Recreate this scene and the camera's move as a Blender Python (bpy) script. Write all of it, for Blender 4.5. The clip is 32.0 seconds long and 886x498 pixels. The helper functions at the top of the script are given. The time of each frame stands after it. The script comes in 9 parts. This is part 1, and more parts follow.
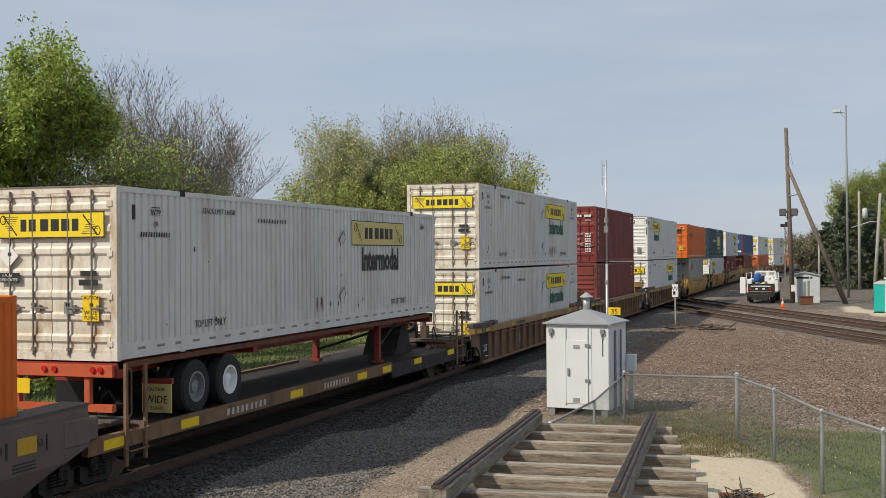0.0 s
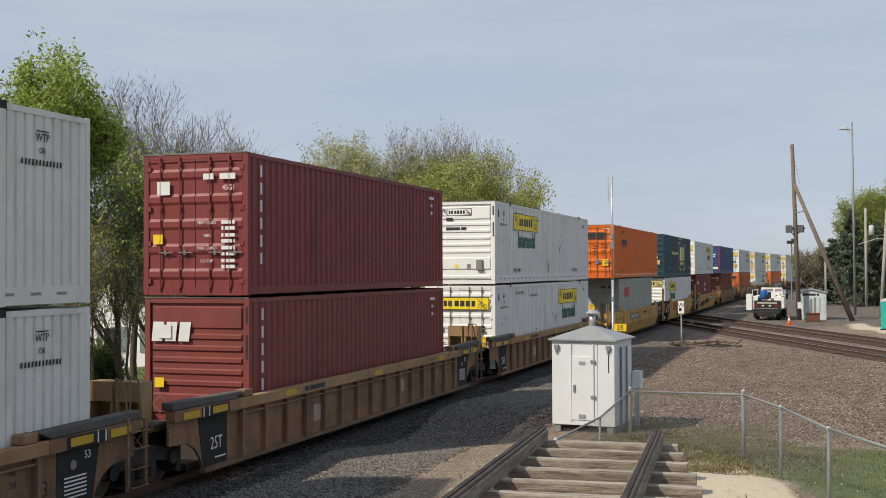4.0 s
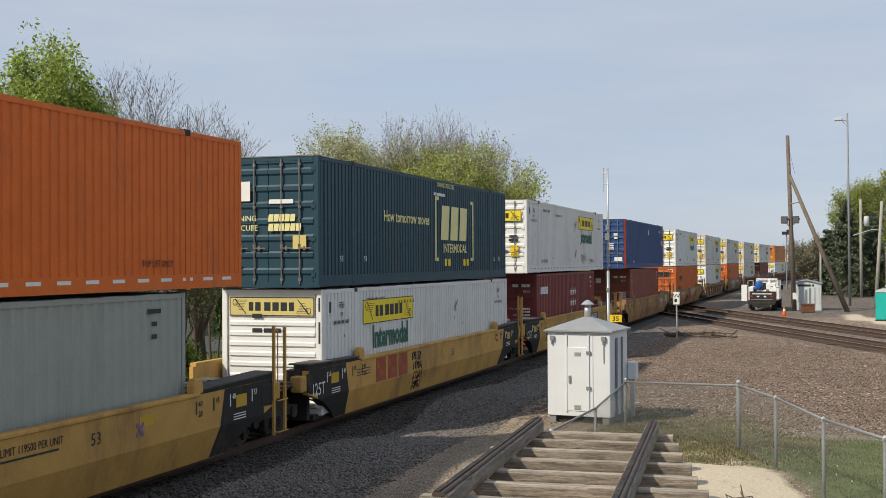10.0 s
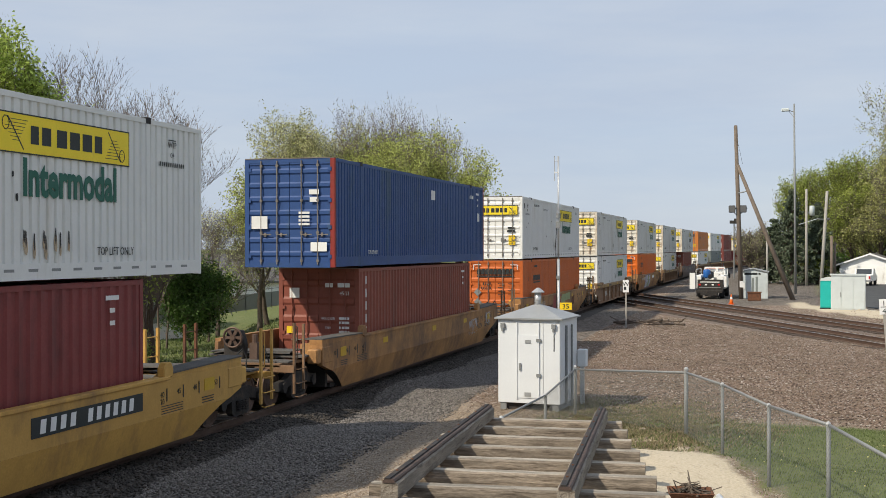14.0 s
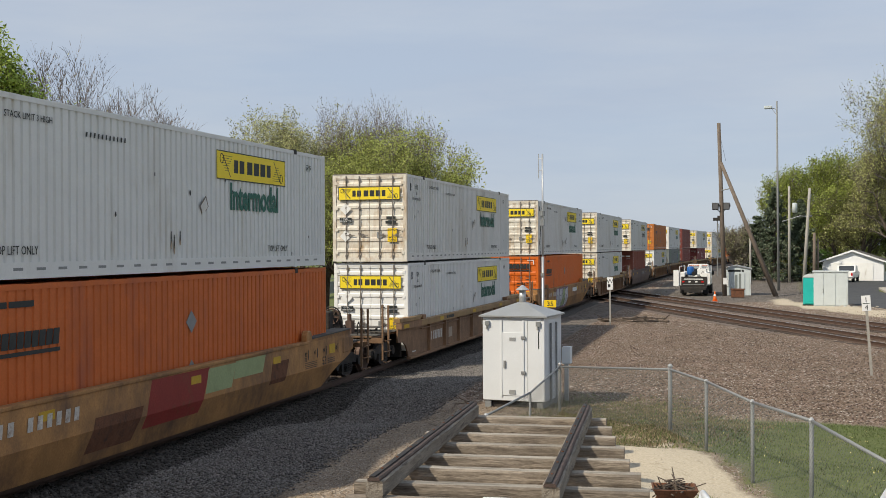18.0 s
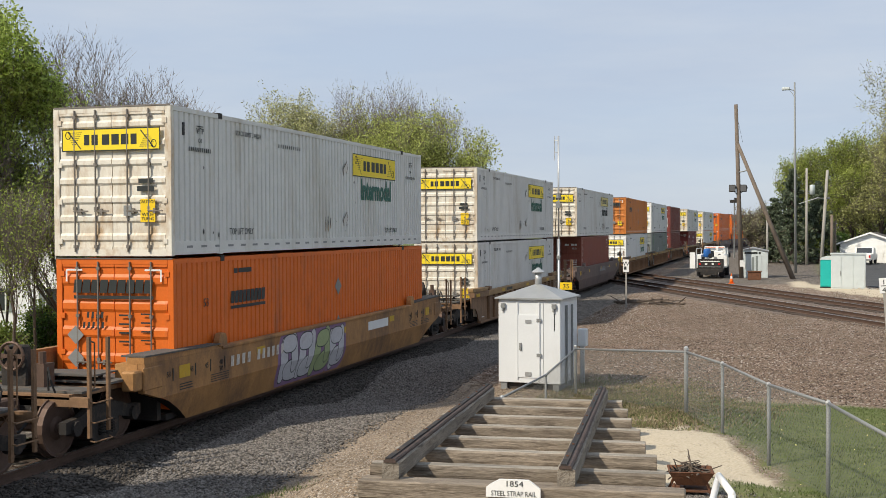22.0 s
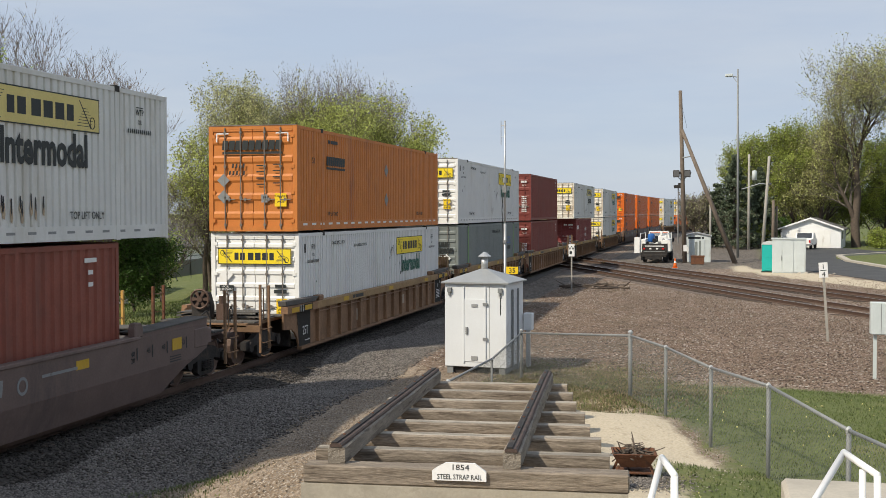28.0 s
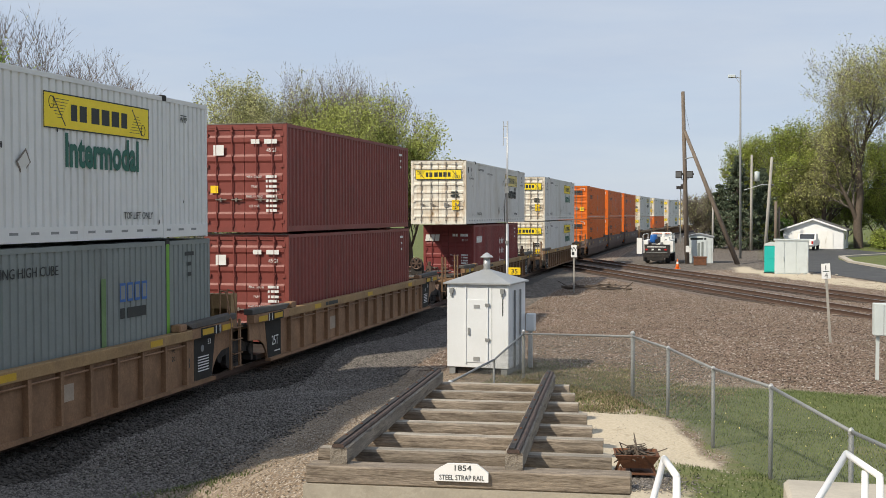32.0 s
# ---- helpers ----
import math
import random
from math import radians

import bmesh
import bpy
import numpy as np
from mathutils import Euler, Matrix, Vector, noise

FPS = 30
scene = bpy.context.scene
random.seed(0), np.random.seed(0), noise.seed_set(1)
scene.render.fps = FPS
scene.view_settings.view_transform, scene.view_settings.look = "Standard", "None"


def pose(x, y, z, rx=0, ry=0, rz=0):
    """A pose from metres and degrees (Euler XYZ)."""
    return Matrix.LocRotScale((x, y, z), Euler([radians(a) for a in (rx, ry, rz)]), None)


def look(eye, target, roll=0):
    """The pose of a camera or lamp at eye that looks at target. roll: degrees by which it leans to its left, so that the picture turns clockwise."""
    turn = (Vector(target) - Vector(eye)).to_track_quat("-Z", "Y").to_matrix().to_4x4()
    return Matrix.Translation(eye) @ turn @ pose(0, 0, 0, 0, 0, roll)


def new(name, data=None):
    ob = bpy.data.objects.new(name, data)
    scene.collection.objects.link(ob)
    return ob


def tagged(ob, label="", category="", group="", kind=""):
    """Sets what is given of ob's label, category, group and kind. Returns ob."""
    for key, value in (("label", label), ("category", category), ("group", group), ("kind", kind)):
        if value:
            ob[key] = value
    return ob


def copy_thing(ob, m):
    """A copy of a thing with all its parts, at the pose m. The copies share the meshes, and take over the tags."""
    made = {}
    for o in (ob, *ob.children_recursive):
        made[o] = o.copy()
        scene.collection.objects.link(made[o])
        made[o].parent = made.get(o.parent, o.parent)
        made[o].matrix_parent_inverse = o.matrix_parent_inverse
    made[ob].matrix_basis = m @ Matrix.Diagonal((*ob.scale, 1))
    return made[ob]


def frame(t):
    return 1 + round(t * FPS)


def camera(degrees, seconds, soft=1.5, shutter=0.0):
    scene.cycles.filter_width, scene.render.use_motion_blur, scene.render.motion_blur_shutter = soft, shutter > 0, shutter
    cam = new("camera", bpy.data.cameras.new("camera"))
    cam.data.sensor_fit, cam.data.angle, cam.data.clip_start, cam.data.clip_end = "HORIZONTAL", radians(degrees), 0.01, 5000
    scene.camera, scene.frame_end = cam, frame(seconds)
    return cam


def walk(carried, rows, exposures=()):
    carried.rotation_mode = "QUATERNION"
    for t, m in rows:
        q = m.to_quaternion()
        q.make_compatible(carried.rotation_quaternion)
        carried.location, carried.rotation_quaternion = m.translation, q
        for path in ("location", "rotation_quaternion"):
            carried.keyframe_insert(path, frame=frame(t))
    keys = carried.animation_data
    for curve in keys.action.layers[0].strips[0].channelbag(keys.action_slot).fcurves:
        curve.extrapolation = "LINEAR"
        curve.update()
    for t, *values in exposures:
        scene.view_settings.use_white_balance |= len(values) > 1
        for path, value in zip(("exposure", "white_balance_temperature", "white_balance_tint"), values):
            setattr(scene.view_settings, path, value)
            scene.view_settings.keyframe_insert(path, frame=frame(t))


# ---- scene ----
# Camera: a phone held on a viewing platform, turned a little by hand.
EYE = (0.0, 0.0, 3.8)
cam = camera(42.54, 32.0, soft=0.55)
TURNS = [  # seconds, yaw, pitch, roll
    (0, 18.431, 0.232, 0.378), (0.5, 18.421, 0.319, 0.345), (1, 18.481, 0.580, 0.259), (1.5, 18.594, 0.915, 0.143),
    (2, 18.680, 1.050, 0.048), (2.5, 18.691, 1.083, 0.155), (3, 18.714, 1.071, 0.058), (3.5, 18.749, 1.105, 0.230),
    (5.5, 18.672, 0.594, -0.017), (6, 18.741, 0.654, -0.085), (6.5, 18.363, 0.559, 0.027), (7, 18.406, 0.542, 0.136),
    (7.5, 18.437, 0.508, 0.159), (8, 18.460, 0.535, 0.234), (8.5, 18.460, 0.587, 0.265), (9, 18.484, 0.550, 0.193),
    (9.5, 18.503, 0.530, 0.264), (10, 18.500, 0.583, 0.251), (10.5, 18.507, 0.613, 0.200), (11, 18.500, 0.648, 0.122),
    (11.5, 18.549, 0.627, 0.112), (12, 18.349, 0.618, 0.279), (12.5, 16.438, 0.117, 0.140), (13, 16.086, -0.010, 0.150),
    (13.5, 15.999, -0.077, 0.132), (14, 16.044, -0.045, 0.076), (14.5, 16.041, -0.004, 0.113), (16.5, 15.462, -0.047, 0.147),
    (17, 15.212, -0.058, 0.239), (17.5, 15.245, -0.082, 0.286), (18, 15.257, -0.155, 0.229), (18.5, 15.466, -0.258, 0.172),
    (19, 16.245, -0.962, 0.241), (19.5, 16.271, -0.966, 0.207), (20, 16.282, -1.096, 0.192), (20.5, 16.285, -1.063, 0.246),
    (21, 16.249, -1.004, 0.209), (21.5, 16.227, -1.008, 0.247), (22, 16.050, -1.040, 0.260), (22.5, 13.787, -2.503, 0.102),
    (23, 13.755, -2.597, 0.069), (23.5, 13.773, -2.558, 0.064), (24, 13.797, -2.471, 0.135), (24.5, 13.855, -2.413, 0.126),
    (26.5, 13.784, -2.328, -0.071), (27, 13.741, -2.285, -0.044), (27.5, 13.673, -2.189, -0.011), (28, 13.363, -1.839, 0.093),
    (28.5, 13.320, -1.793, 0.146), (29, 13.349, -1.837, 0.092), (29.5, 13.378, -1.819, 0.147), (30, 13.438, -1.809, 0.053),
    (30.5, 13.419, -1.842, 0.071), (31, 13.450, -1.799, 0.097), (31.5, 13.461, -1.805, 0.045), (32, 13.482, -1.806, 0.037)
]
walk(cam, [(t, pose(*EYE, 90 + p, r, y)) for t, y, p, r in TURNS], exposures=[(0, 0.04), (1, 0.08), (2, 0.01), (3.5, 0.08), (6, 0.16), (11.5, 0.18), (14, 0.25), (17, 0.12), (18.2, 0.12), (19, 0.27), (22, 0.27), (23, 0.31), (24, 0.25), (28, 0.22), (32, 0.30)])

# Light: hazy spring sun from behind the train, on the viewer's side of it.
SUN_FROM = Vector((-0.70, -0.81, 1.0)).normalized()
world = bpy.data.worlds.new("sky")
scene.world = world
world.use_nodes = True
wn = world.node_tree
sky = wn.nodes.new("ShaderNodeTexSky")
sky.sky_type, sky.sun_disc = "NISHITA", False
sky.sun_elevation = math.asin(SUN_FROM.z)
sky.sun_rotation = math.atan2(SUN_FROM.x, SUN_FROM.y)
sky.air_density, sky.dust_density, sky.ozone_density = 1.0, 0.8, 2.0
sky_bg = wn.nodes["Background"]
haze = wn.nodes.new("ShaderNodeMix")  # thin high cloud over the clear sky
haze.data_type = "RGBA"
wisp = wn.nodes.new("ShaderNodeMix")
wisp.data_type = "RGBA"
wisp.inputs[6].default_value, wisp.inputs[7].default_value = (2.80, 3.24, 3.98, 1.0), (3.22, 3.56, 4.10, 1.0)
cloud_at = wn.nodes.new("ShaderNodeTexCoord")
cloud_map = wn.nodes.new("ShaderNodeMapping")
cloud_map.inputs["Scale"].default_value = (1.0, 1.0, 5.0)
cloud = wn.nodes.new("ShaderNodeTexNoise")
cloud.inputs["Scale"].default_value, cloud.inputs["Detail"].default_value = 2.2, 5.0
cloud_fac = wn.nodes.new("ShaderNodeMapRange")
cloud_fac.inputs[1].default_value, cloud_fac.inputs[2].default_value = 0.3, 0.7
cloud_fac.inputs[3].default_value, cloud_fac.inputs[4].default_value = 0.84, 0.97
wn.links.new(cloud_at.outputs["Generated"], cloud_map.inputs[0])
wn.links.new(cloud_map.outputs[0], cloud.inputs["Vector"])
wn.links.new(cloud.outputs["Fac"], cloud_fac.inputs[0])
wn.links.new(cloud_fac.outputs[0], haze.inputs[0])
streak_map = wn.nodes.new("ShaderNodeMapping")
streak_map.inputs["Scale"].default_value, streak_map.inputs["Rotation"].default_value = (1.2, 1.2, 7.0), (0.25, 0.2, 0.0)
streaks = wn.nodes.new("ShaderNodeTexNoise")
streaks.inputs["Scale"].default_value, streaks.inputs["Detail"].default_value, streaks.inputs["Roughness"].default_value = 2.6, 6.0, 0.6
streak_fac = wn.nodes.new("ShaderNodeMapRange")
streak_fac.inputs[1].default_value, streak_fac.inputs[2].default_value = 0.38, 0.68
wn.links.new(cloud_at.outputs["Generated"], streak_map.inputs[0])
wn.links.new(streak_map.outputs[0], streaks.inputs["Vector"])
wn.links.new(streaks.outputs["Fac"], streak_fac.inputs[0])
wn.links.new(streak_fac.outputs[0], wisp.inputs[0])
wn.links.new(wisp.outputs[2], haze.inputs[7])
wn.links.new(sky.outputs[0], haze.inputs[6])
wn.links.new(haze.outputs[2], sky_bg.inputs[0])
sky_bg.inputs[1].default_value = 0.147
sun = new("sun", bpy.data.lights.new("sun", "SUN"))
sun.data.energy, sun.data.angle, sun.data.color = 3.85, radians(1.5), (1.0, 0.90, 0.74)
sun.matrix_world = look(SUN_FROM * 50, (0, 0, 0))


# ---- small mesh builder ----
class Mb:
    """Collects plain geometry: vertices and faces."""

    def __init__(self):
        self.v, self.f = [], []

    def add(self, verts, faces, m=None):
        n = len(self.v)
        self.v += [tuple(m @ Vector(p)) for p in verts] if m is not None else [tuple(p) for p in verts]
        self.f += [tuple(i + n for i in f) for f in faces]
        return self

    def box(self, x0, x1, y0, y1, z0, z1, m=None):
        vs = [(x, y, z) for z in (z0, z1) for y in (y0, y1) for x in (x0, x1)]
        return self.add(vs, [(0, 2, 3, 1), (4, 5, 7, 6), (0, 1, 5, 4), (2, 6, 7, 3), (0, 4, 6, 2), (1, 3, 7, 5)], m)

    def prism(self, pts, h0, h1, axis="x", m=None):
        """A closed outline, pulled along an axis. pts: for x (y, z), for y (x, z), for z (x, y)."""
        put = {"x": lambda a, b, h: (h, a, b), "y": lambda a, b, h: (a, h, b), "z": lambda a, b, h: (a, b, h)}[axis]
        n = len(pts)
        vs = [put(a, b, h) for h in (h0, h1) for a, b in pts]
        fs = [tuple(range(n - 1, -1, -1)), tuple(range(n, 2 * n))]
        fs += [(i, (i + 1) % n, n + (i + 1) % n, n + i) for i in range(n)]
        if axis == "y":
            fs = [f[::-1] for f in fs]
        return self.add(vs, fs, m)

    def tube(self, a, b, r0, r1=None, n=8, caps=True):
        a, b = Vector(a), Vector(b)
        r1 = r0 if r1 is None else r1
        d = (b - a)
        if d.length < 1e-6:
            return self
        q = d.to_track_quat("Z", "Y")
        vs = []
        for p, r in ((a, r0), (b, r1)):
            vs += [p + q @ Vector((r * math.cos(t), r * math.sin(t), 0)) for t in (2 * math.pi * i / n for i in range(n))]
        fs = [(i, (i + 1) % n, n + (i + 1) % n, n + i) for i in range(n)]
        if caps:
            fs += [tuple(range(n - 1, -1, -1)), tuple(range(n, 2 * n))]
        return self.add(vs, fs)

    def path(self, pts, r, n=8):
        for a, b in zip(pts, pts[1:]):
            self.tube(a, b, r, n=n)
        return self

    def lathe(self, rz, n=16, m=None, caps=True):
        """A turned shape about z: rows of (radius, height)."""
        vs, fs = [], []
        for r, z in rz:
            vs += [(r * math.cos(t), r * math.sin(t), z) for t in (2 * math.pi * i / n for i in range(n))]
        for k in range(len(rz) - 1):
            fs += [(k * n + i, k * n + (i + 1) % n, (k + 1) * n + (i + 1) % n, (k + 1) * n + i) for i in range(n)]
        if caps:
            fs += [tuple(range(n - 1, -1, -1)), tuple((len(rz) - 1) * n + i for i in range(n))]
        return self.add(vs, fs, m)

    def quad(self, a, b, c, d):
        return self.add((a, b, c, d), [(0, 1, 2, 3)])

    def mesh(self, name, material=None, smooth=False, bevel=0.0):
        me = bpy.data.meshes.new(name)
        me.from_pydata(self.v, [], self.f)
        if bevel:
            bm = bmesh.new()
            bm.from_mesh(me)
            bmesh.ops.bevel(bm, geom=bm.edges[:], offset=bevel, segments=1, affect="EDGES", clamp_overlap=True)
            bm.to_mesh(me)
            bm.free()
        if smooth:
            me.shade_smooth()
        if material:
            me.materials.append(material)
        me.update()
        return me


def part(name, mb, material, parent, label="", smooth=False, bevel=0.0, kind=""):
    """One mesh object under a thing or under a part."""
    data = mb if isinstance(mb, bpy.types.Mesh) else mb.mesh(name, material, smooth, bevel)
    ob = new(name, data)
    ob.parent = parent
    return tagged(ob, label=label, kind=kind)


def thing(name, label, category, m=None, mb=None, material=None, group="", kind="", smooth=False, bevel=0.0):
    ob = new(name, mb.mesh(name, material, smooth, bevel) if mb else None)
    if m is not None:
        ob.matrix_basis = m
    return tagged(ob, label, category, group, kind)


# ---- materials ----
def M(name, col, rough=0.6, metal=0.0, var=0.10, scale=2.0, bump=0.0, bscale=40.0, stain=None, amount=0.3, sscale=1.5,
      rnd=0.0, streak=1.0, spec=0.3, island=0.0, grain=None):
    """A painted, earthen or metal surface: two scales of variation, stains of their own colour, fine relief.
    streak > 1 draws the stains out downwards."""
    mt = bpy.data.materials.new(name)
    mt.use_nodes = True
    nt = mt.node_tree
    N, L = nt.nodes, nt.links
    b = N["Principled BSDF"]
    b.inputs["Metallic"].default_value, b.inputs["Specular IOR Level"].default_value = metal, spec
    tc = N.new("ShaderNodeTexCoord")

    def noise_tex(s, detail=6.0, rough_=0.6, stretch=1.0):
        n = N.new("ShaderNodeTexNoise")
        n.inputs["Scale"].default_value, n.inputs["Detail"].default_value, n.inputs["Roughness"].default_value = s, detail, rough_
        if stretch != 1.0:
            mp = N.new("ShaderNodeMapping")
            mp.inputs["Scale"].default_value = (1, 1, 1 / stretch) if grain is None else grain
            L.new(tc.outputs["Object"], mp.inputs[0])
            L.new(mp.outputs[0], n.inputs["Vector"])
        else:
            L.new(tc.outputs["Object"], n.inputs["Vector"])
        return n.outputs["Fac"]

    def mix(fac, a, c, mode="MIX"):
        x = N.new("ShaderNodeMix")
        x.data_type, x.blend_type = "RGBA", mode
        for sock, val in ((x.inputs[0], fac), (x.inputs[6], a), (x.inputs[7], c)):
            if hasattr(val, "is_output"):
                L.new(val, sock)
            else:
                sock.default_value = val if isinstance(val, float) else (*val, 1.0)
        return x.outputs[2]

    def ramp(v, lo, hi):
        r = N.new("ShaderNodeMapRange")
        r.inputs[1].default_value, r.inputs[2].default_value = lo, hi
        L.new(v, r.inputs[0])
        return r.outputs[0]

    big = noise_tex(scale, stretch=1.0 if grain is None else 2.0)
    fine = noise_tex(scale * 13, 4.0, 0.6, 1.0 if grain is None else 2.0)
    dark = tuple(c * (1 - 1.6 * var) for c in col)
    light = tuple(min(1.0, c * (1 + 1.1 * var)) for c in col)
    c = mix(ramp(big, 0.3, 0.7), dark, light)
    c = mix(ramp(fine, 0.35, 0.65), c, mix(0.5, c, tuple(x * (1 - 2.2 * var) for x in col)))
    if stain:
        s = noise_tex(sscale, 9.0, 0.72, streak)
        c = mix(ramp(s, 0.68 - 0.36 * amount, 0.80 - 0.2 * amount), c, stain)
    if rnd or island:
        if island:
            inf = N.new("ShaderNodeNewGeometry").outputs["Random Per Island"]
        else:
            inf = N.new("ShaderNodeObjectInfo").outputs["Random"]
        k = rnd or island
        hv = N.new("ShaderNodeHueSaturation")
        L.new(c, hv.inputs["Color"])
        mr = N.new("ShaderNodeMapRange")
        mr.inputs[3].default_value, mr.inputs[4].default_value = 1 - k, 1 + k
        L.new(inf, mr.inputs[0])
        L.new(mr.outputs[0], hv.inputs["Value"])
        c = hv.outputs[0]
    L.new(c, b.inputs["Base Color"])
    rr = N.new("ShaderNodeMapRange")
    rr.inputs[3].default_value, rr.inputs[4].default_value = max(0.02, rough - 0.12), min(1.0, rough + 0.12)
    L.new(fine, rr.inputs[0])
    L.new(rr.outputs[0], b.inputs["Roughness"])
    if bump:
        bp = N.new("ShaderNodeBump")
        bp.inputs["Strength"].default_value, bp.inputs["Distance"].default_value = min(1.0, bump), 0.02
        L.new(noise_tex(bscale, 5.0, 0.6, 1.0 if grain is None else 2.0), bp.inputs["Height"])
        L.new(bp.outputs[0], b.inputs["Normal"])
    return mt


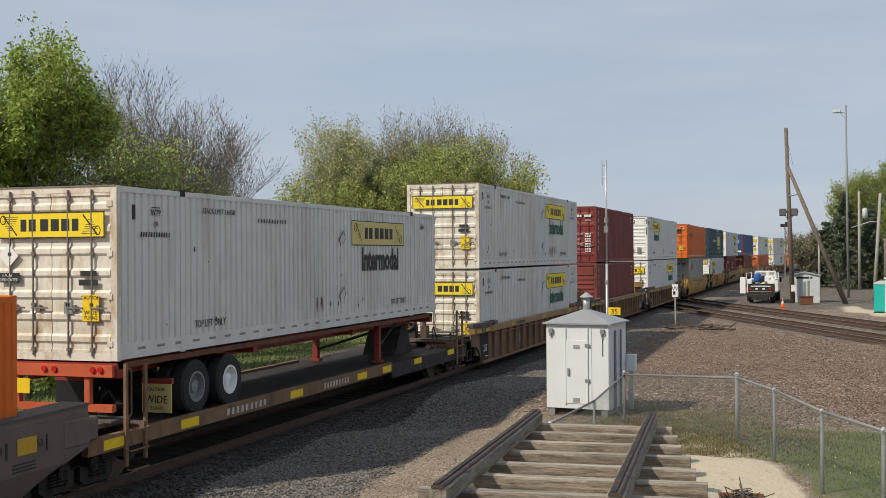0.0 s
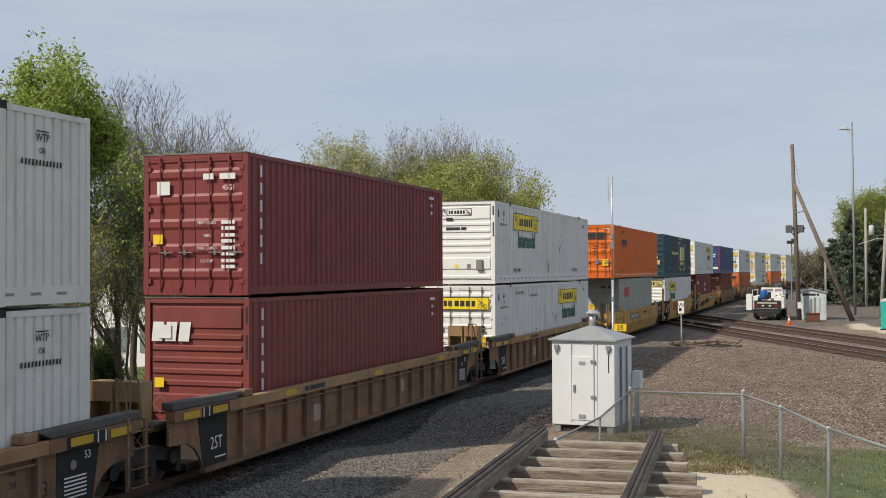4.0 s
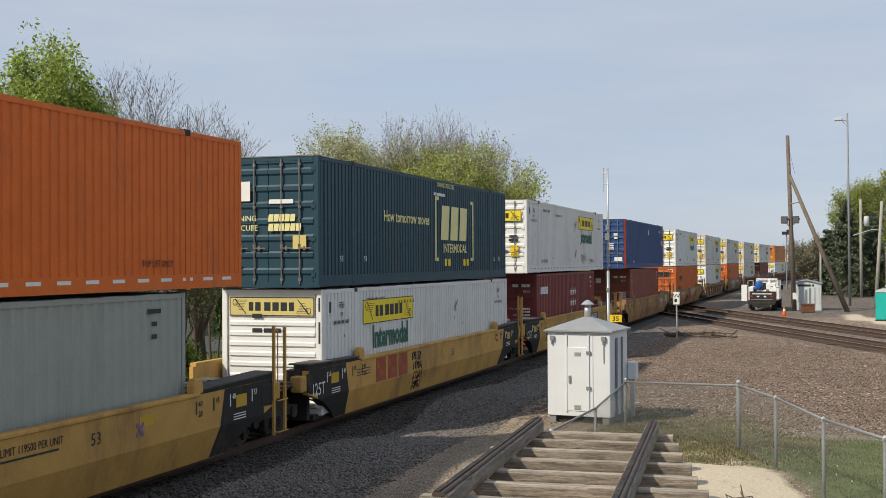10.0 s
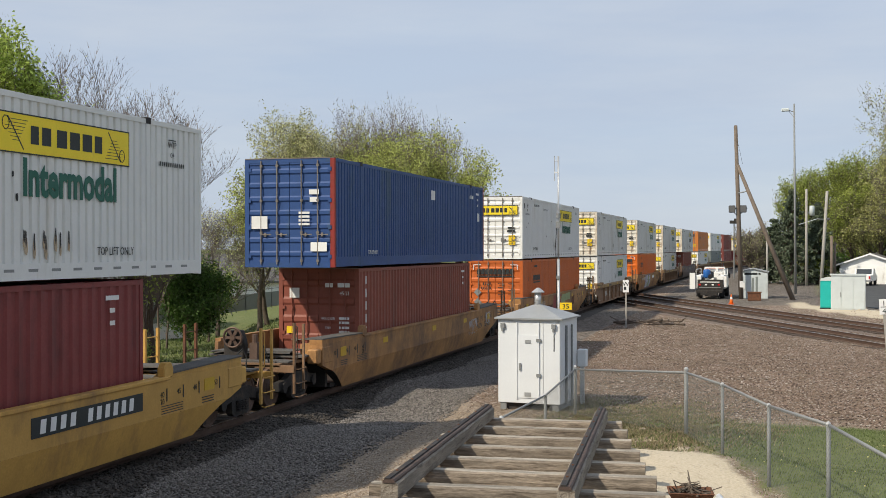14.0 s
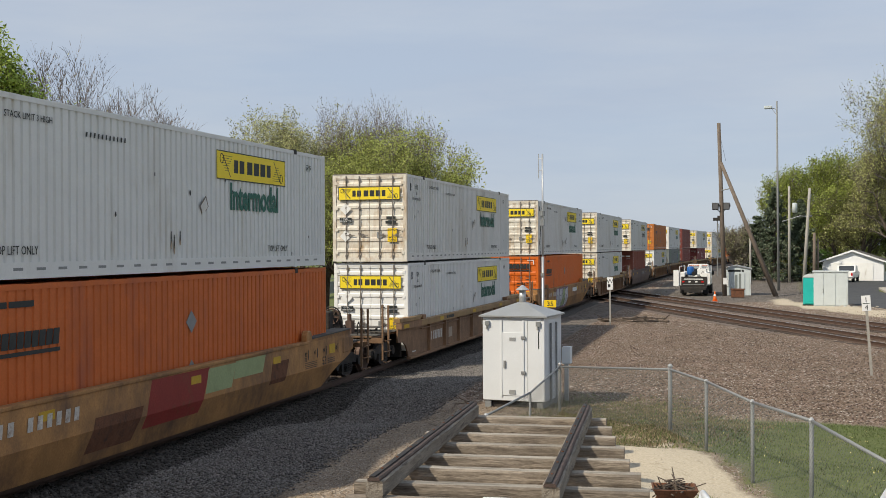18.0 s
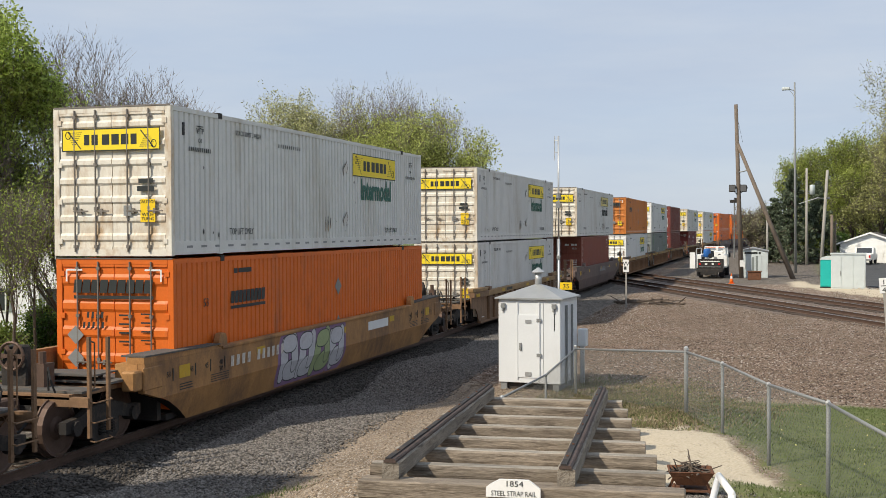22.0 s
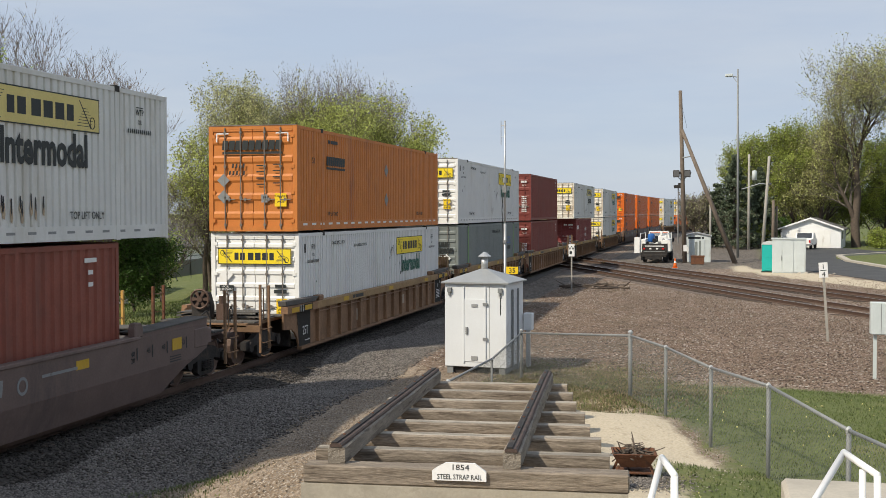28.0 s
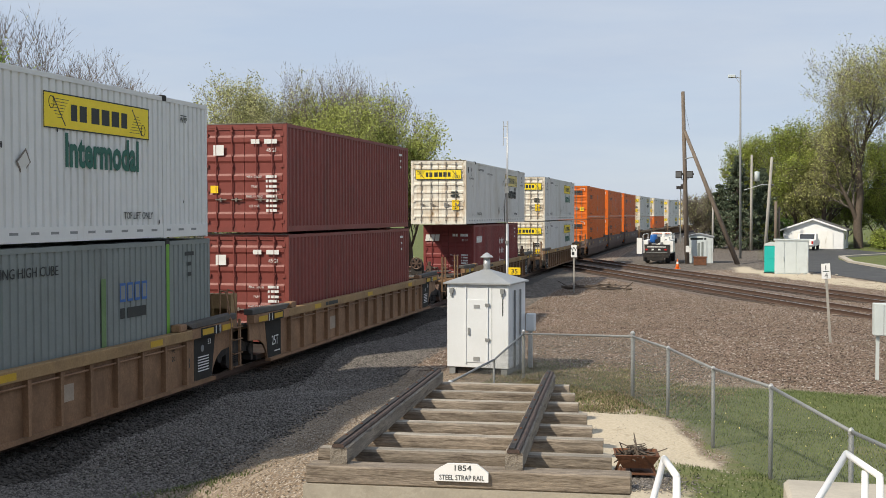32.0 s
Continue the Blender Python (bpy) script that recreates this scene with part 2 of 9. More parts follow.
RUST, GRIME = (0.16, 0.065, 0.03), (0.22, 0.19, 0.15)
mat = {
    "white": M("white_paint", (0.66, 0.66, 0.635), 0.45, var=0.05, stain=(0.50, 0.475, 0.42), amount=0.45, sscale=1.1, streak=5, bump=0.05, bscale=9),
    "rust_streak": M("rust_run", (0.47, 0.37, 0.26), 0.7, var=0.2),
    "bumper_red": M("faded_red_bumper", (0.55, 0.12, 0.05), 0.55, var=0.1, stain=RUST, amount=0.35, sscale=3),
    "cream": M("cream_paint", (0.74, 0.70, 0.61), 0.5, var=0.07, stain=(0.42, 0.29, 0.165), amount=0.56, sscale=1.9, streak=2.2, bump=0.05, bscale=9),
    "clean_white": M("clean_white_paint", (0.80, 0.80, 0.77), 0.45, var=0.03, stain=(0.55, 0.51, 0.44), amount=0.2, sscale=1.2, streak=4),
    "pure": M("fresh_white_paint", (0.69, 0.695, 0.68), 0.45, var=0.035, stain=(0.55, 0.53, 0.48), amount=0.3, sscale=1.1, streak=5, bump=0.05, bscale=9),
    "orange": M("orange_paint", (0.68, 0.145, 0.016), 0.5, var=0.07, stain=(0.38, 0.11, 0.04), amount=0.35, sscale=0.8, streak=4, bump=0.05, bscale=9),
    "tangerine": M("faded_orange_paint", (0.58, 0.20, 0.045), 0.55, var=0.08, stain=(0.34, 0.13, 0.06), amount=0.4, sscale=0.8, streak=4),
    "coral": M("reddish_orange_paint", (0.56, 0.135, 0.03), 0.55, var=0.08, stain=(0.36, 0.10, 0.045), amount=0.4, sscale=0.8, streak=4),
    "maroon": M("maroon_paint", (0.215, 0.046, 0.044), 0.5, var=0.09, stain=(0.085, 0.03, 0.03), amount=0.4, sscale=0.9, streak=4, bump=0.05, bscale=9),
    "red": M("red_oxide_paint", (0.215, 0.055, 0.045), 0.5, var=0.09, stain=(0.14, 0.05, 0.04), amount=0.4, sscale=0.9, streak=4),
    "brick": M("brick_red_paint", (0.25, 0.075, 0.05), 0.55, var=0.1, stain=(0.15, 0.06, 0.045), amount=0.4, sscale=0.9, streak=4),
    "navy": M("navy_paint", (0.03, 0.075, 0.22), 0.5, var=0.09, stain=(0.045, 0.08, 0.12), amount=0.4, sscale=0.7, streak=5),
    "teal": M("dark_teal_paint", (0.020, 0.062, 0.090), 0.5, var=0.1, stain=(0.03, 0.06, 0.07), amount=0.4, sscale=0.9, streak=4),
    "grey": M("grey_paint", (0.32, 0.345, 0.305), 0.5, var=0.05, stain=(0.25, 0.25, 0.23), amount=0.35, sscale=0.9, streak=4),
    "slate": M("slate_grey_paint", (0.205, 0.23, 0.222), 0.5, var=0.06, stain=(0.15, 0.16, 0.15), amount=0.35, sscale=0.9, streak=4),
    "end_black": M("black_stencil_paint", (0.036, 0.034, 0.031), 0.8, var=0.12, stain=(0.09, 0.072, 0.055), amount=0.4, sscale=2, streak=3, spec=0.2),
    "deck_grey": M("dark_steel_tread", (0.11, 0.105, 0.098), 0.8, spec=0.2, var=0.15, stain=(0.16, 0.12, 0.085), amount=0.4, sscale=3, bump=0.2, bscale=40),
    "patch_yellow": M("scuffed_yellow_patch", (0.56, 0.35, 0.03), 0.55, var=0.1, stain=(0.35, 0.22, 0.07), amount=0.4, sscale=5),
    "chord_tan": M("weathered_tan_steel", (0.34, 0.22, 0.105), 0.65, var=0.15, stain=(0.20, 0.12, 0.06), amount=0.5, sscale=1.4, bump=0.1, bscale=16),
    "car_patch": M("pale_repainted_patch", (0.42, 0.34, 0.26), 0.65, var=0.12),
    "car_ochre": M("weathered_ochre_steel", (0.30, 0.175, 0.098), 0.65, var=0.2, stain=(0.15, 0.085, 0.048), amount=0.5, sscale=1.6, streak=3, bump=0.12, bscale=16, rnd=0.12),
    "car_brown": M("weathered_brown_steel", (0.245, 0.145, 0.08), 0.65, var=0.2, stain=(0.105, 0.066, 0.045), amount=0.5, sscale=1.6, streak=3, bump=0.12, bscale=16, rnd=0.15),
    "car_yellow": M("weathered_yellow_steel", (0.56, 0.325, 0.085), 0.6, var=0.10, stain=(0.24, 0.14, 0.06), amount=0.45, sscale=0.8, streak=2.5, bump=0.1, bscale=16, rnd=0.1),
    "car_grey": M("dusty_brown_grey_steel", (0.16, 0.115, 0.10), 0.65, var=0.1, stain=(0.09, 0.07, 0.065), amount=0.45, sscale=1.0, streak=3, bump=0.1, bscale=16, rnd=0.1),
    "black_steel": M("grimy_black_steel", (0.035, 0.032, 0.03), 0.7, var=0.2, stain=(0.10, 0.07, 0.05), amount=0.4, sscale=3, bump=0.2, bscale=20),
    "black": M("black_paint", (0.02, 0.02, 0.022), 0.5, var=0.1),
    "ink": M("black_lettering", (0.03, 0.035, 0.035), 0.55, var=0.08),
    "ink_green": M("dark_green_lettering", (0.02, 0.12, 0.085), 0.5, var=0.06),
    "ink_white": M("white_lettering", (0.72, 0.72, 0.70), 0.55, var=0.05),
    "ink_red": M("red_lettering", (0.55, 0.05, 0.05), 0.55, var=0.05),
    "logo_yellow": M("yellow_panel", (0.86, 0.66, 0.03), 0.5, var=0.04, stain=(0.6, 0.45, 0.08), amount=0.2, sscale=2),
    "logo_tan": M("faded_yellow_panel", (0.66, 0.55, 0.20), 0.5, var=0.06, stain=(0.45, 0.38, 0.2), amount=0.3, sscale=2),
    "sign_yellow": M("yellow_sign", (0.85, 0.58, 0.02), 0.5, var=0.04),
    "pale_yellow": M("pale_yellow_lettering", (0.80, 0.74, 0.36), 0.55, var=0.05),
    "galv": M("galvanised_steel", (0.52, 0.53, 0.53), 0.42, 0.55, var=0.07, scale=5, bump=0.03, bscale=30),
    "dull_galv": M("dull_galvanised_steel", (0.25, 0.26, 0.26), 0.6, 0.2, var=0.08, scale=6),
    "rail": M("rail_steel", (0.13, 0.085, 0.065), 0.6, 0.3, var=0.15, scale=6),
    "rail_top": M("polished_rail_head", (0.55, 0.54, 0.53), 0.28, 0.9, var=0.06, scale=8),
    "tie": M("creosoted_tie", (0.085, 0.065, 0.052), 0.85, var=0.2, scale=5, bump=0.3, bscale=25, rnd=0.25),
    "old_wood": M("silvered_timber", (0.29, 0.245, 0.185), 0.85, var=0.2, scale=5, stain=(0.11, 0.088, 0.068), amount=0.62, sscale=3.4, bump=0.35, bscale=30, rnd=0.15),
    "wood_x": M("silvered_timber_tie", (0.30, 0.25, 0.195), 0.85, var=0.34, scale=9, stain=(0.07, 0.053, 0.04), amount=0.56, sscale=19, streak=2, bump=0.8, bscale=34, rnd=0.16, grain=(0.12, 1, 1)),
    "wood_top": M("pale_timber_top", (0.40, 0.36, 0.30), 0.85, var=0.3, scale=9, stain=(0.10, 0.08, 0.06), amount=0.42, sscale=19, streak=2, bump=0.8, bscale=34, rnd=0.12, grain=(0.12, 1, 1)),
    "wood_y": M("silvered_timber_rail", (0.34, 0.30, 0.245), 0.85, var=0.32, scale=9, stain=(0.06, 0.045, 0.035), amount=0.6, sscale=18, streak=2, bump=0.8, bscale=34, grain=(1, 0.12, 1)),
    "strap_wood": M("dark_oiled_timber", (0.095, 0.066, 0.055), 0.7, var=0.25, scale=6, stain=(0.05, 0.04, 0.035), amount=0.5, sscale=5, bump=0.3, bscale=30),
    "rod": M("grimy_lock_rod", (0.23, 0.205, 0.18), 0.55, 0.3, var=0.15, scale=5),
    "car_gold": M("dirty_gold_steel", (0.43, 0.225, 0.085), 0.65, var=0.16, stain=(0.14, 0.08, 0.048), amount=0.66, sscale=0.9, streak=1.6, bump=0.12, bscale=16, rnd=0.1),
    "pole_wood": M("grey_pole_wood", (0.18, 0.145, 0.115), 0.85, var=0.15, scale=4, bump=0.3, bscale=25, streak=8, stain=(0.09, 0.07, 0.06), amount=0.45, sscale=4),
    "pale_pole": M("pale_pole_wood", (0.36, 0.345, 0.31), 0.8, var=0.12, scale=4, stain=(0.22, 0.19, 0.16), amount=0.4, sscale=3, streak=8),
    "concrete": M("old_concrete", (0.37, 0.335, 0.27), 0.88, var=0.11, scale=2.5, stain=(0.22, 0.20, 0.16), amount=0.42, sscale=3, bump=0.3, bscale=28),
    "pale_concrete": M("pale_concrete", (0.46, 0.42, 0.35), 0.88, var=0.08, scale=2.5, stain=(0.36, 0.33, 0.28), amount=0.4, sscale=2, bump=0.2, bscale=28),
    "rubber": M("tyre_rubber", (0.03, 0.03, 0.03), 0.8, var=0.15, scale=6),
    "rust": M("rusted_iron", (0.17, 0.075, 0.04), 0.85, var=0.2, scale=5, stain=(0.07, 0.04, 0.03), amount=0.5, sscale=6, bump=0.4, bscale=30),
    "white_rail": M("white_gloss_paint", (0.80, 0.80, 0.79), 0.35, var=0.03, stain=(0.5, 0.45, 0.4), amount=0.2, sscale=5),
    "shed": M("white_shed_steel", (0.68, 0.705, 0.72), 0.5, var=0.03, stain=(0.60, 0.57, 0.5), amount=0.33, sscale=1.5, streak=4, bump=0.05, bscale=6),
    "roof_metal": M("grey_roof_metal", (0.37, 0.38, 0.38), 0.45, 0.35, var=0.06, scale=4),
    "turquoise": M("turquoise_plastic", (0.02, 0.42, 0.38), 0.45, var=0.05),
    "pale_cab": M("pale_grey_enamel", (0.55, 0.60, 0.60), 0.45, var=0.05, stain=(0.4, 0.4, 0.38), amount=0.3, sscale=1.5, streak=4),
    "blue_poly": M("blue_plastic", (0.02, 0.11, 0.36), 0.4, var=0.06),
    "cone": M("orange_cone_plastic", (0.80, 0.16, 0.02), 0.5, var=0.05),
    "siding": M("white_siding", (0.78, 0.79, 0.79), 0.6, var=0.03, stain=(0.62, 0.62, 0.6), amount=0.25, sscale=1),
    "shingle": M("grey_shingles", (0.16, 0.155, 0.15), 0.9, var=0.15, scale=3, bump=0.2),
    "dark_roof": M("dark_blue_grey_roof", (0.06, 0.075, 0.10), 0.6, var=0.1),
    "asphalt": M("asphalt", (0.075, 0.077, 0.08), 0.9, var=0.12, scale=1.0, stain=(0.11, 0.108, 0.10), amount=0.4, sscale=0.6, bump=0.2, bscale=60),
    "path_stone": M("mixed_path_stone", (0.34, 0.27, 0.195), 0.85, var=0.2, scale=9, island=0.6),
    # near-black bed stones: the shade under the train is in this colour
    "bed_stone": M("shaded_ballast_stone", (0.075, 0.066, 0.058), 0.85, var=0.2, scale=9, island=0.6),
    "stone": M("ballast_stone", (0.185, 0.168, 0.152), 0.85, var=0.2, scale=9, island=0.6),
    "brown_stone": M("brown_ballast_stone", (0.20, 0.145, 0.11), 0.85, var=0.2, scale=9, island=0.75),
    "pale_stone": M("pale_chip_stone", (0.52, 0.47, 0.39), 0.85, var=0.15, scale=9, island=0.35),
    "bark": M("bark", (0.12, 0.095, 0.075), 0.9, var=0.2, scale=6, bump=0.4, bscale=18),
    "twig": M("twigs", (0.20, 0.17, 0.145), 0.9, var=0.15, scale=3),
    "glass": M("dark_glass", (0.03, 0.035, 0.04), 0.08, var=0.02, spec=0.8),
    "lamp_lens": M("lamp_lens", (0.12, 0.12, 0.12), 0.2, var=0.03),
    "red_lens": M("red_lens", (0.5, 0.02, 0.02), 0.25, var=0.03),
    "steel_red": M("red_chassis_paint", (0.26, 0.035, 0.028), 0.55, var=0.1, stain=RUST, amount=0.4, sscale=3),
    "purple_spray": M("purple_spray_paint", (0.24, 0.14, 0.25), 0.6, var=0.1),
    "green_spray": M("green_spray_paint", (0.34, 0.40, 0.20), 0.6, var=0.14, stain=(0.24, 0.28, 0.16), amount=0.4, sscale=2),
    "lime": M("lime_paint", (0.16, 0.36, 0.05), 0.55, var=0.1),
    "lime_faded": M("faded_lime_paint", (0.15, 0.24, 0.10), 0.6, var=0.15),
    "worn_white": M("worn_white_stencil", (0.62, 0.58, 0.52), 0.65, var=0.2, scale=6, stain=(0.25, 0.17, 0.11), amount=0.45, sscale=5),
    "faded_red": M("faded_red_paint", (0.36, 0.085, 0.04), 0.65, var=0.15, stain=(0.45, 0.24, 0.08), amount=0.4, sscale=4),
    "pale_spray": M("pale_spray_paint", (0.55, 0.54, 0.56), 0.6, var=0.14, stain=(0.36, 0.33, 0.36), amount=0.4, sscale=2),
}


def leaf_mat(name, col, trans=0.35):
    mt = M(name, col, 0.6, var=0.2, scale=0.7, island=0.6)
    b = mt.node_tree.nodes["Principled BSDF"]
    N, L = mt.node_tree.nodes, mt.node_tree.links
    tr, mx = N.new("ShaderNodeBsdfTranslucent"), N.new("ShaderNodeMixShader")
    src = b.inputs["Base Color"].links[0].from_socket
    L.new(src, tr.inputs[0])
    mx.inputs[0].default_value = trans
    L.new(b.outputs[0], mx.inputs[1])
    L.new(tr.outputs[0], mx.inputs[2])
    L.new(mx.outputs[0], N["Material Output"].inputs[0])
    return mt


mat["leaf"] = leaf_mat("spring_leaves", (0.39, 0.48, 0.12), 0.55)
mat["leaf_yellow"] = leaf_mat("yellow_green_leaves", (0.45, 0.49, 0.155), 0.5)
mat["leaf_olive"] = leaf_mat("olive_buds", (0.50, 0.50, 0.25), 0.45)
mat["leaf_far"] = leaf_mat("thin_spring_leaves", (0.36, 0.42, 0.10), 0.45)
mat["leaf_willow"] = leaf_mat("willow_leaves", (0.46, 0.47, 0.19), 0.45)
mat["dandelion"] = leaf_mat("dandelion_petals", (0.80, 0.72, 0.30), 0.2)
mat["leaf_dark"] = leaf_mat("dark_leaves", (0.075, 0.14, 0.03), 0.4)
mat["needle"] = leaf_mat("spruce_needles", (0.14, 0.175, 0.11), 0.25)
mat["grass"] = leaf_mat("grass_blades", (0.145, 0.185, 0.06), 0.3)
mat["wire"] = M("dull_fence_wire", (0.14, 0.15, 0.145), 0.6, 0.2, var=0.08)
mat["dry_grass"] = leaf_mat("dry_grass", (0.30, 0.245, 0.15), 0.25)


# ---- ground, one sheet to the horizon ----
HEIGHTS = [  # x, y, z: the track side lies low, the park round the strap-rail display a little higher
    (-10.5, 5, -0.26), (-10.5, 20, -0.26), (-10.5, 40, -0.26), (-10.5, 60, -0.26), (-14.5, 10, -0.26), (-14.5, 40, -0.26),
    (-8.6, 8, -0.36), (-8.6, 16, -0.38), (-8.6, 26, -0.38), (-8.2, 40, -0.36), (-7.2, 12, -0.2), (-7.2, 18, -0.25), (-6.6, 24, -0.15),
    (-5.6, 11, 0.25), (-5.4, 16, 0.1), (-4.3, 9, 0.9), (-4.2, 13, 0.85), (-4.4, 18.3, -0.1), (-4.4, 22, -0.2), (-2.4, 8, 0.86), (-2.6, 13, 1.08), (-3.0, 16.5, 0.95),
    (-1.2, 11.2, 1.0), (-1.6, 16, 0.85), (-0.8, 12.6, 0.92), (1.25, 11.6, 0.62), (0.08, 15, 0.62), (-1.39, 19.9, 0.6), (-2.8, 19.5, 0.45),
    (2.4, 8, 0.6), (3.5, 13, 0.45), (1.5, 20, 0.35), (-4.4, 26.6, -0.12), (-5.5, 27, -0.1), (-3.0, 24, 0.1), (3.3, 26.3, 0.15), (3.3, 34.8, 0.0),
    (-2, 34, -0.1), (-7, 57, -0.2), (2, 45, -0.18), (9, 40, -0.1), (9, 25, 0.1), (0, 60, -0.22), (-6, 75, -0.22), (10, 60, -0.2), (5, 80, -0.16),
    (-19, 30, -0.25), (-19, 60, -0.25), (-19, 45, -0.25), (-19, 75, -0.25), (-26, 30, -0.9), (-26, 50, -0.9), (-26, 68, -0.9), (-34, 40, -1.6), (-34, 60, -1.6), (-45, 50, -1.7), (-40, 30, -1.7), (-45, 75, -1.6), (0, 100, -0.16), (20, 100, -0.1), (-25, 90, -0.2), (0, -5, 0.6), (-8, -5, 0.0),
]
HP = np.array(HEIGHTS)


def ground_z(x, y):
    x, y = np.asarray(x, float), np.asarray(y, float)
    d2 = (x[..., None] - HP[:, 0]) ** 2 + (y[..., None] - HP[:, 1]) ** 2 + 0.6
    w = d2 ** -1.9
    z = (w * HP[:, 2]).sum(-1) / w.sum(-1)
    far = np.clip((np.hypot(x, y - 40) - 70) / 40, 0, 1)
    return z * (1 - far) - 0.18 * far


def gz(x, y):
    return float(ground_z(np.array([x]), np.array([y]))[0])


def smooth01(v, a, b):
    t = np.clip((np.asarray(v, float) - a) / (b - a), 0, 1)
    return t * t * (3 - 2 * t)


CROSS = Vector((-0.40, 0.9165))  # direction of the crossing tracks
CROSS_AT = Vector((4.25, 49.9))


def cross_offset(x, y):
    return (x - CROSS_AT.x) * CROSS.y - (y - CROSS_AT.y) * CROSS.x


FENCE = [(-4.15, 17.8), (-4.28, 22.2), (-4.4, 26.5), (-1.39, 19.92), (-0.70, 17.75), (-0.02, 15.6), (0.63, 13.55), (1.28, 11.5), (1.93, 9.45), (2.58, 7.4)]


def fence_side(x, y):
    """Over 0 on the far side of the long fence."""
    return (x + 1.39) * 0.953 + (y - 19.92) * 0.302


def zones(x, y):
    """How much grass, pale chippings, grey ballast and brown ballast lie at a place."""
    co = cross_offset(x, y)
    side = fence_side(x, y)
    grey = smooth01(x, -6.9 - 0.02 * (y - 15), -8.2) * smooth01(x, -17.5, -16.0)
    grey = np.maximum(grey, smooth01(np.abs(co - 2.2), 5.2, 4.2) * 0.35)
    lawn = smooth01(side, -0.1, 0.5) * smooth01(y + 0.35 * x, 26.5, 22.5) * smooth01(x, 30, 18)
    weeds = smooth01(side, -2.0, -0.9) * smooth01(y, 15.0, 12.8) * 0.75 + smooth01(side, -0.35, -0.1) * 0.5 * smooth01(y, 20.5, 19.5)
    back = smooth01(x, -18.5, -20.5)
    town = smooth01(co, 13, 18) * 0.75 * smooth01(x - 0.03 * y, -1.5, 2.5)
    grass = np.maximum(np.maximum(lawn, weeds), np.maximum(back, town * 0.9))
    pad = smooth01(x, -2.4, -1.6) * smooth01(side, 0.0, -0.5) * smooth01(y + 0.5 * x, 20.5, 19.3)
    pad = np.maximum(pad, 0.8 * smooth01(np.abs(co - 10.5), 2.4, 1.2) * smooth01(x, -0.5, 2.5))
    brown = smooth01(y + 0.5 * x, 20.5, 28.0) * np.maximum(smooth01(co, 14, 11), smooth01(x, 3.5, 0.5)) * (1 - grey) * (1 - lawn)
    return grass, pad * (1 - lawn) * (1 - weeds * 0.6), grey, brown


def spaced(lo, hi, step, far, grow=1.28):
    out = list(np.arange(lo, hi + 1e-6, step))
    s = step
    while out[-1] < far:
        s *= grow
        out.append(out[-1] + s)
    s, first = step, []
    while (first[-1] if first else lo) > -far:
        s *= grow
        first.append((first[-1] if first else lo) - s)
    return np.array(first[::-1] + out)


gx, gy = spaced(-19, 12, 0.3, 3000), spaced(3, 62, 0.35, 3000)
GX, GY = np.meshgrid(gx, gy)
near = smooth01(np.hypot(GX, GY - 25), 60, 40)
rough = np.array([noise.noise((a * 1.7, b * 1.7, 0)) for a, b in zip(GX.ravel(), GY.ravel())]).reshape(GX.shape)
GZ = ground_z(GX, GY) + rough * 0.025 * near
nx, ny = len(gx), len(gy)
gm = bpy.data.meshes.new("ground")
gm.from_pydata(np.stack([GX.ravel(), GY.ravel(), GZ.ravel()], 1).tolist(), [],
               [(j * nx + i, j * nx + i + 1, (j + 1) * nx + i + 1, (j + 1) * nx + i) for j in range(ny - 1) for i in range(nx - 1)])
gm.shade_smooth()
for nm, val in zip(("grass", "pad", "grey", "brown"), zones(GX, GY)):
    gm.attributes.new(nm, "FLOAT", "POINT").data.foreach_set("value", np.ascontiguousarray(val, dtype=np.float32).ravel())


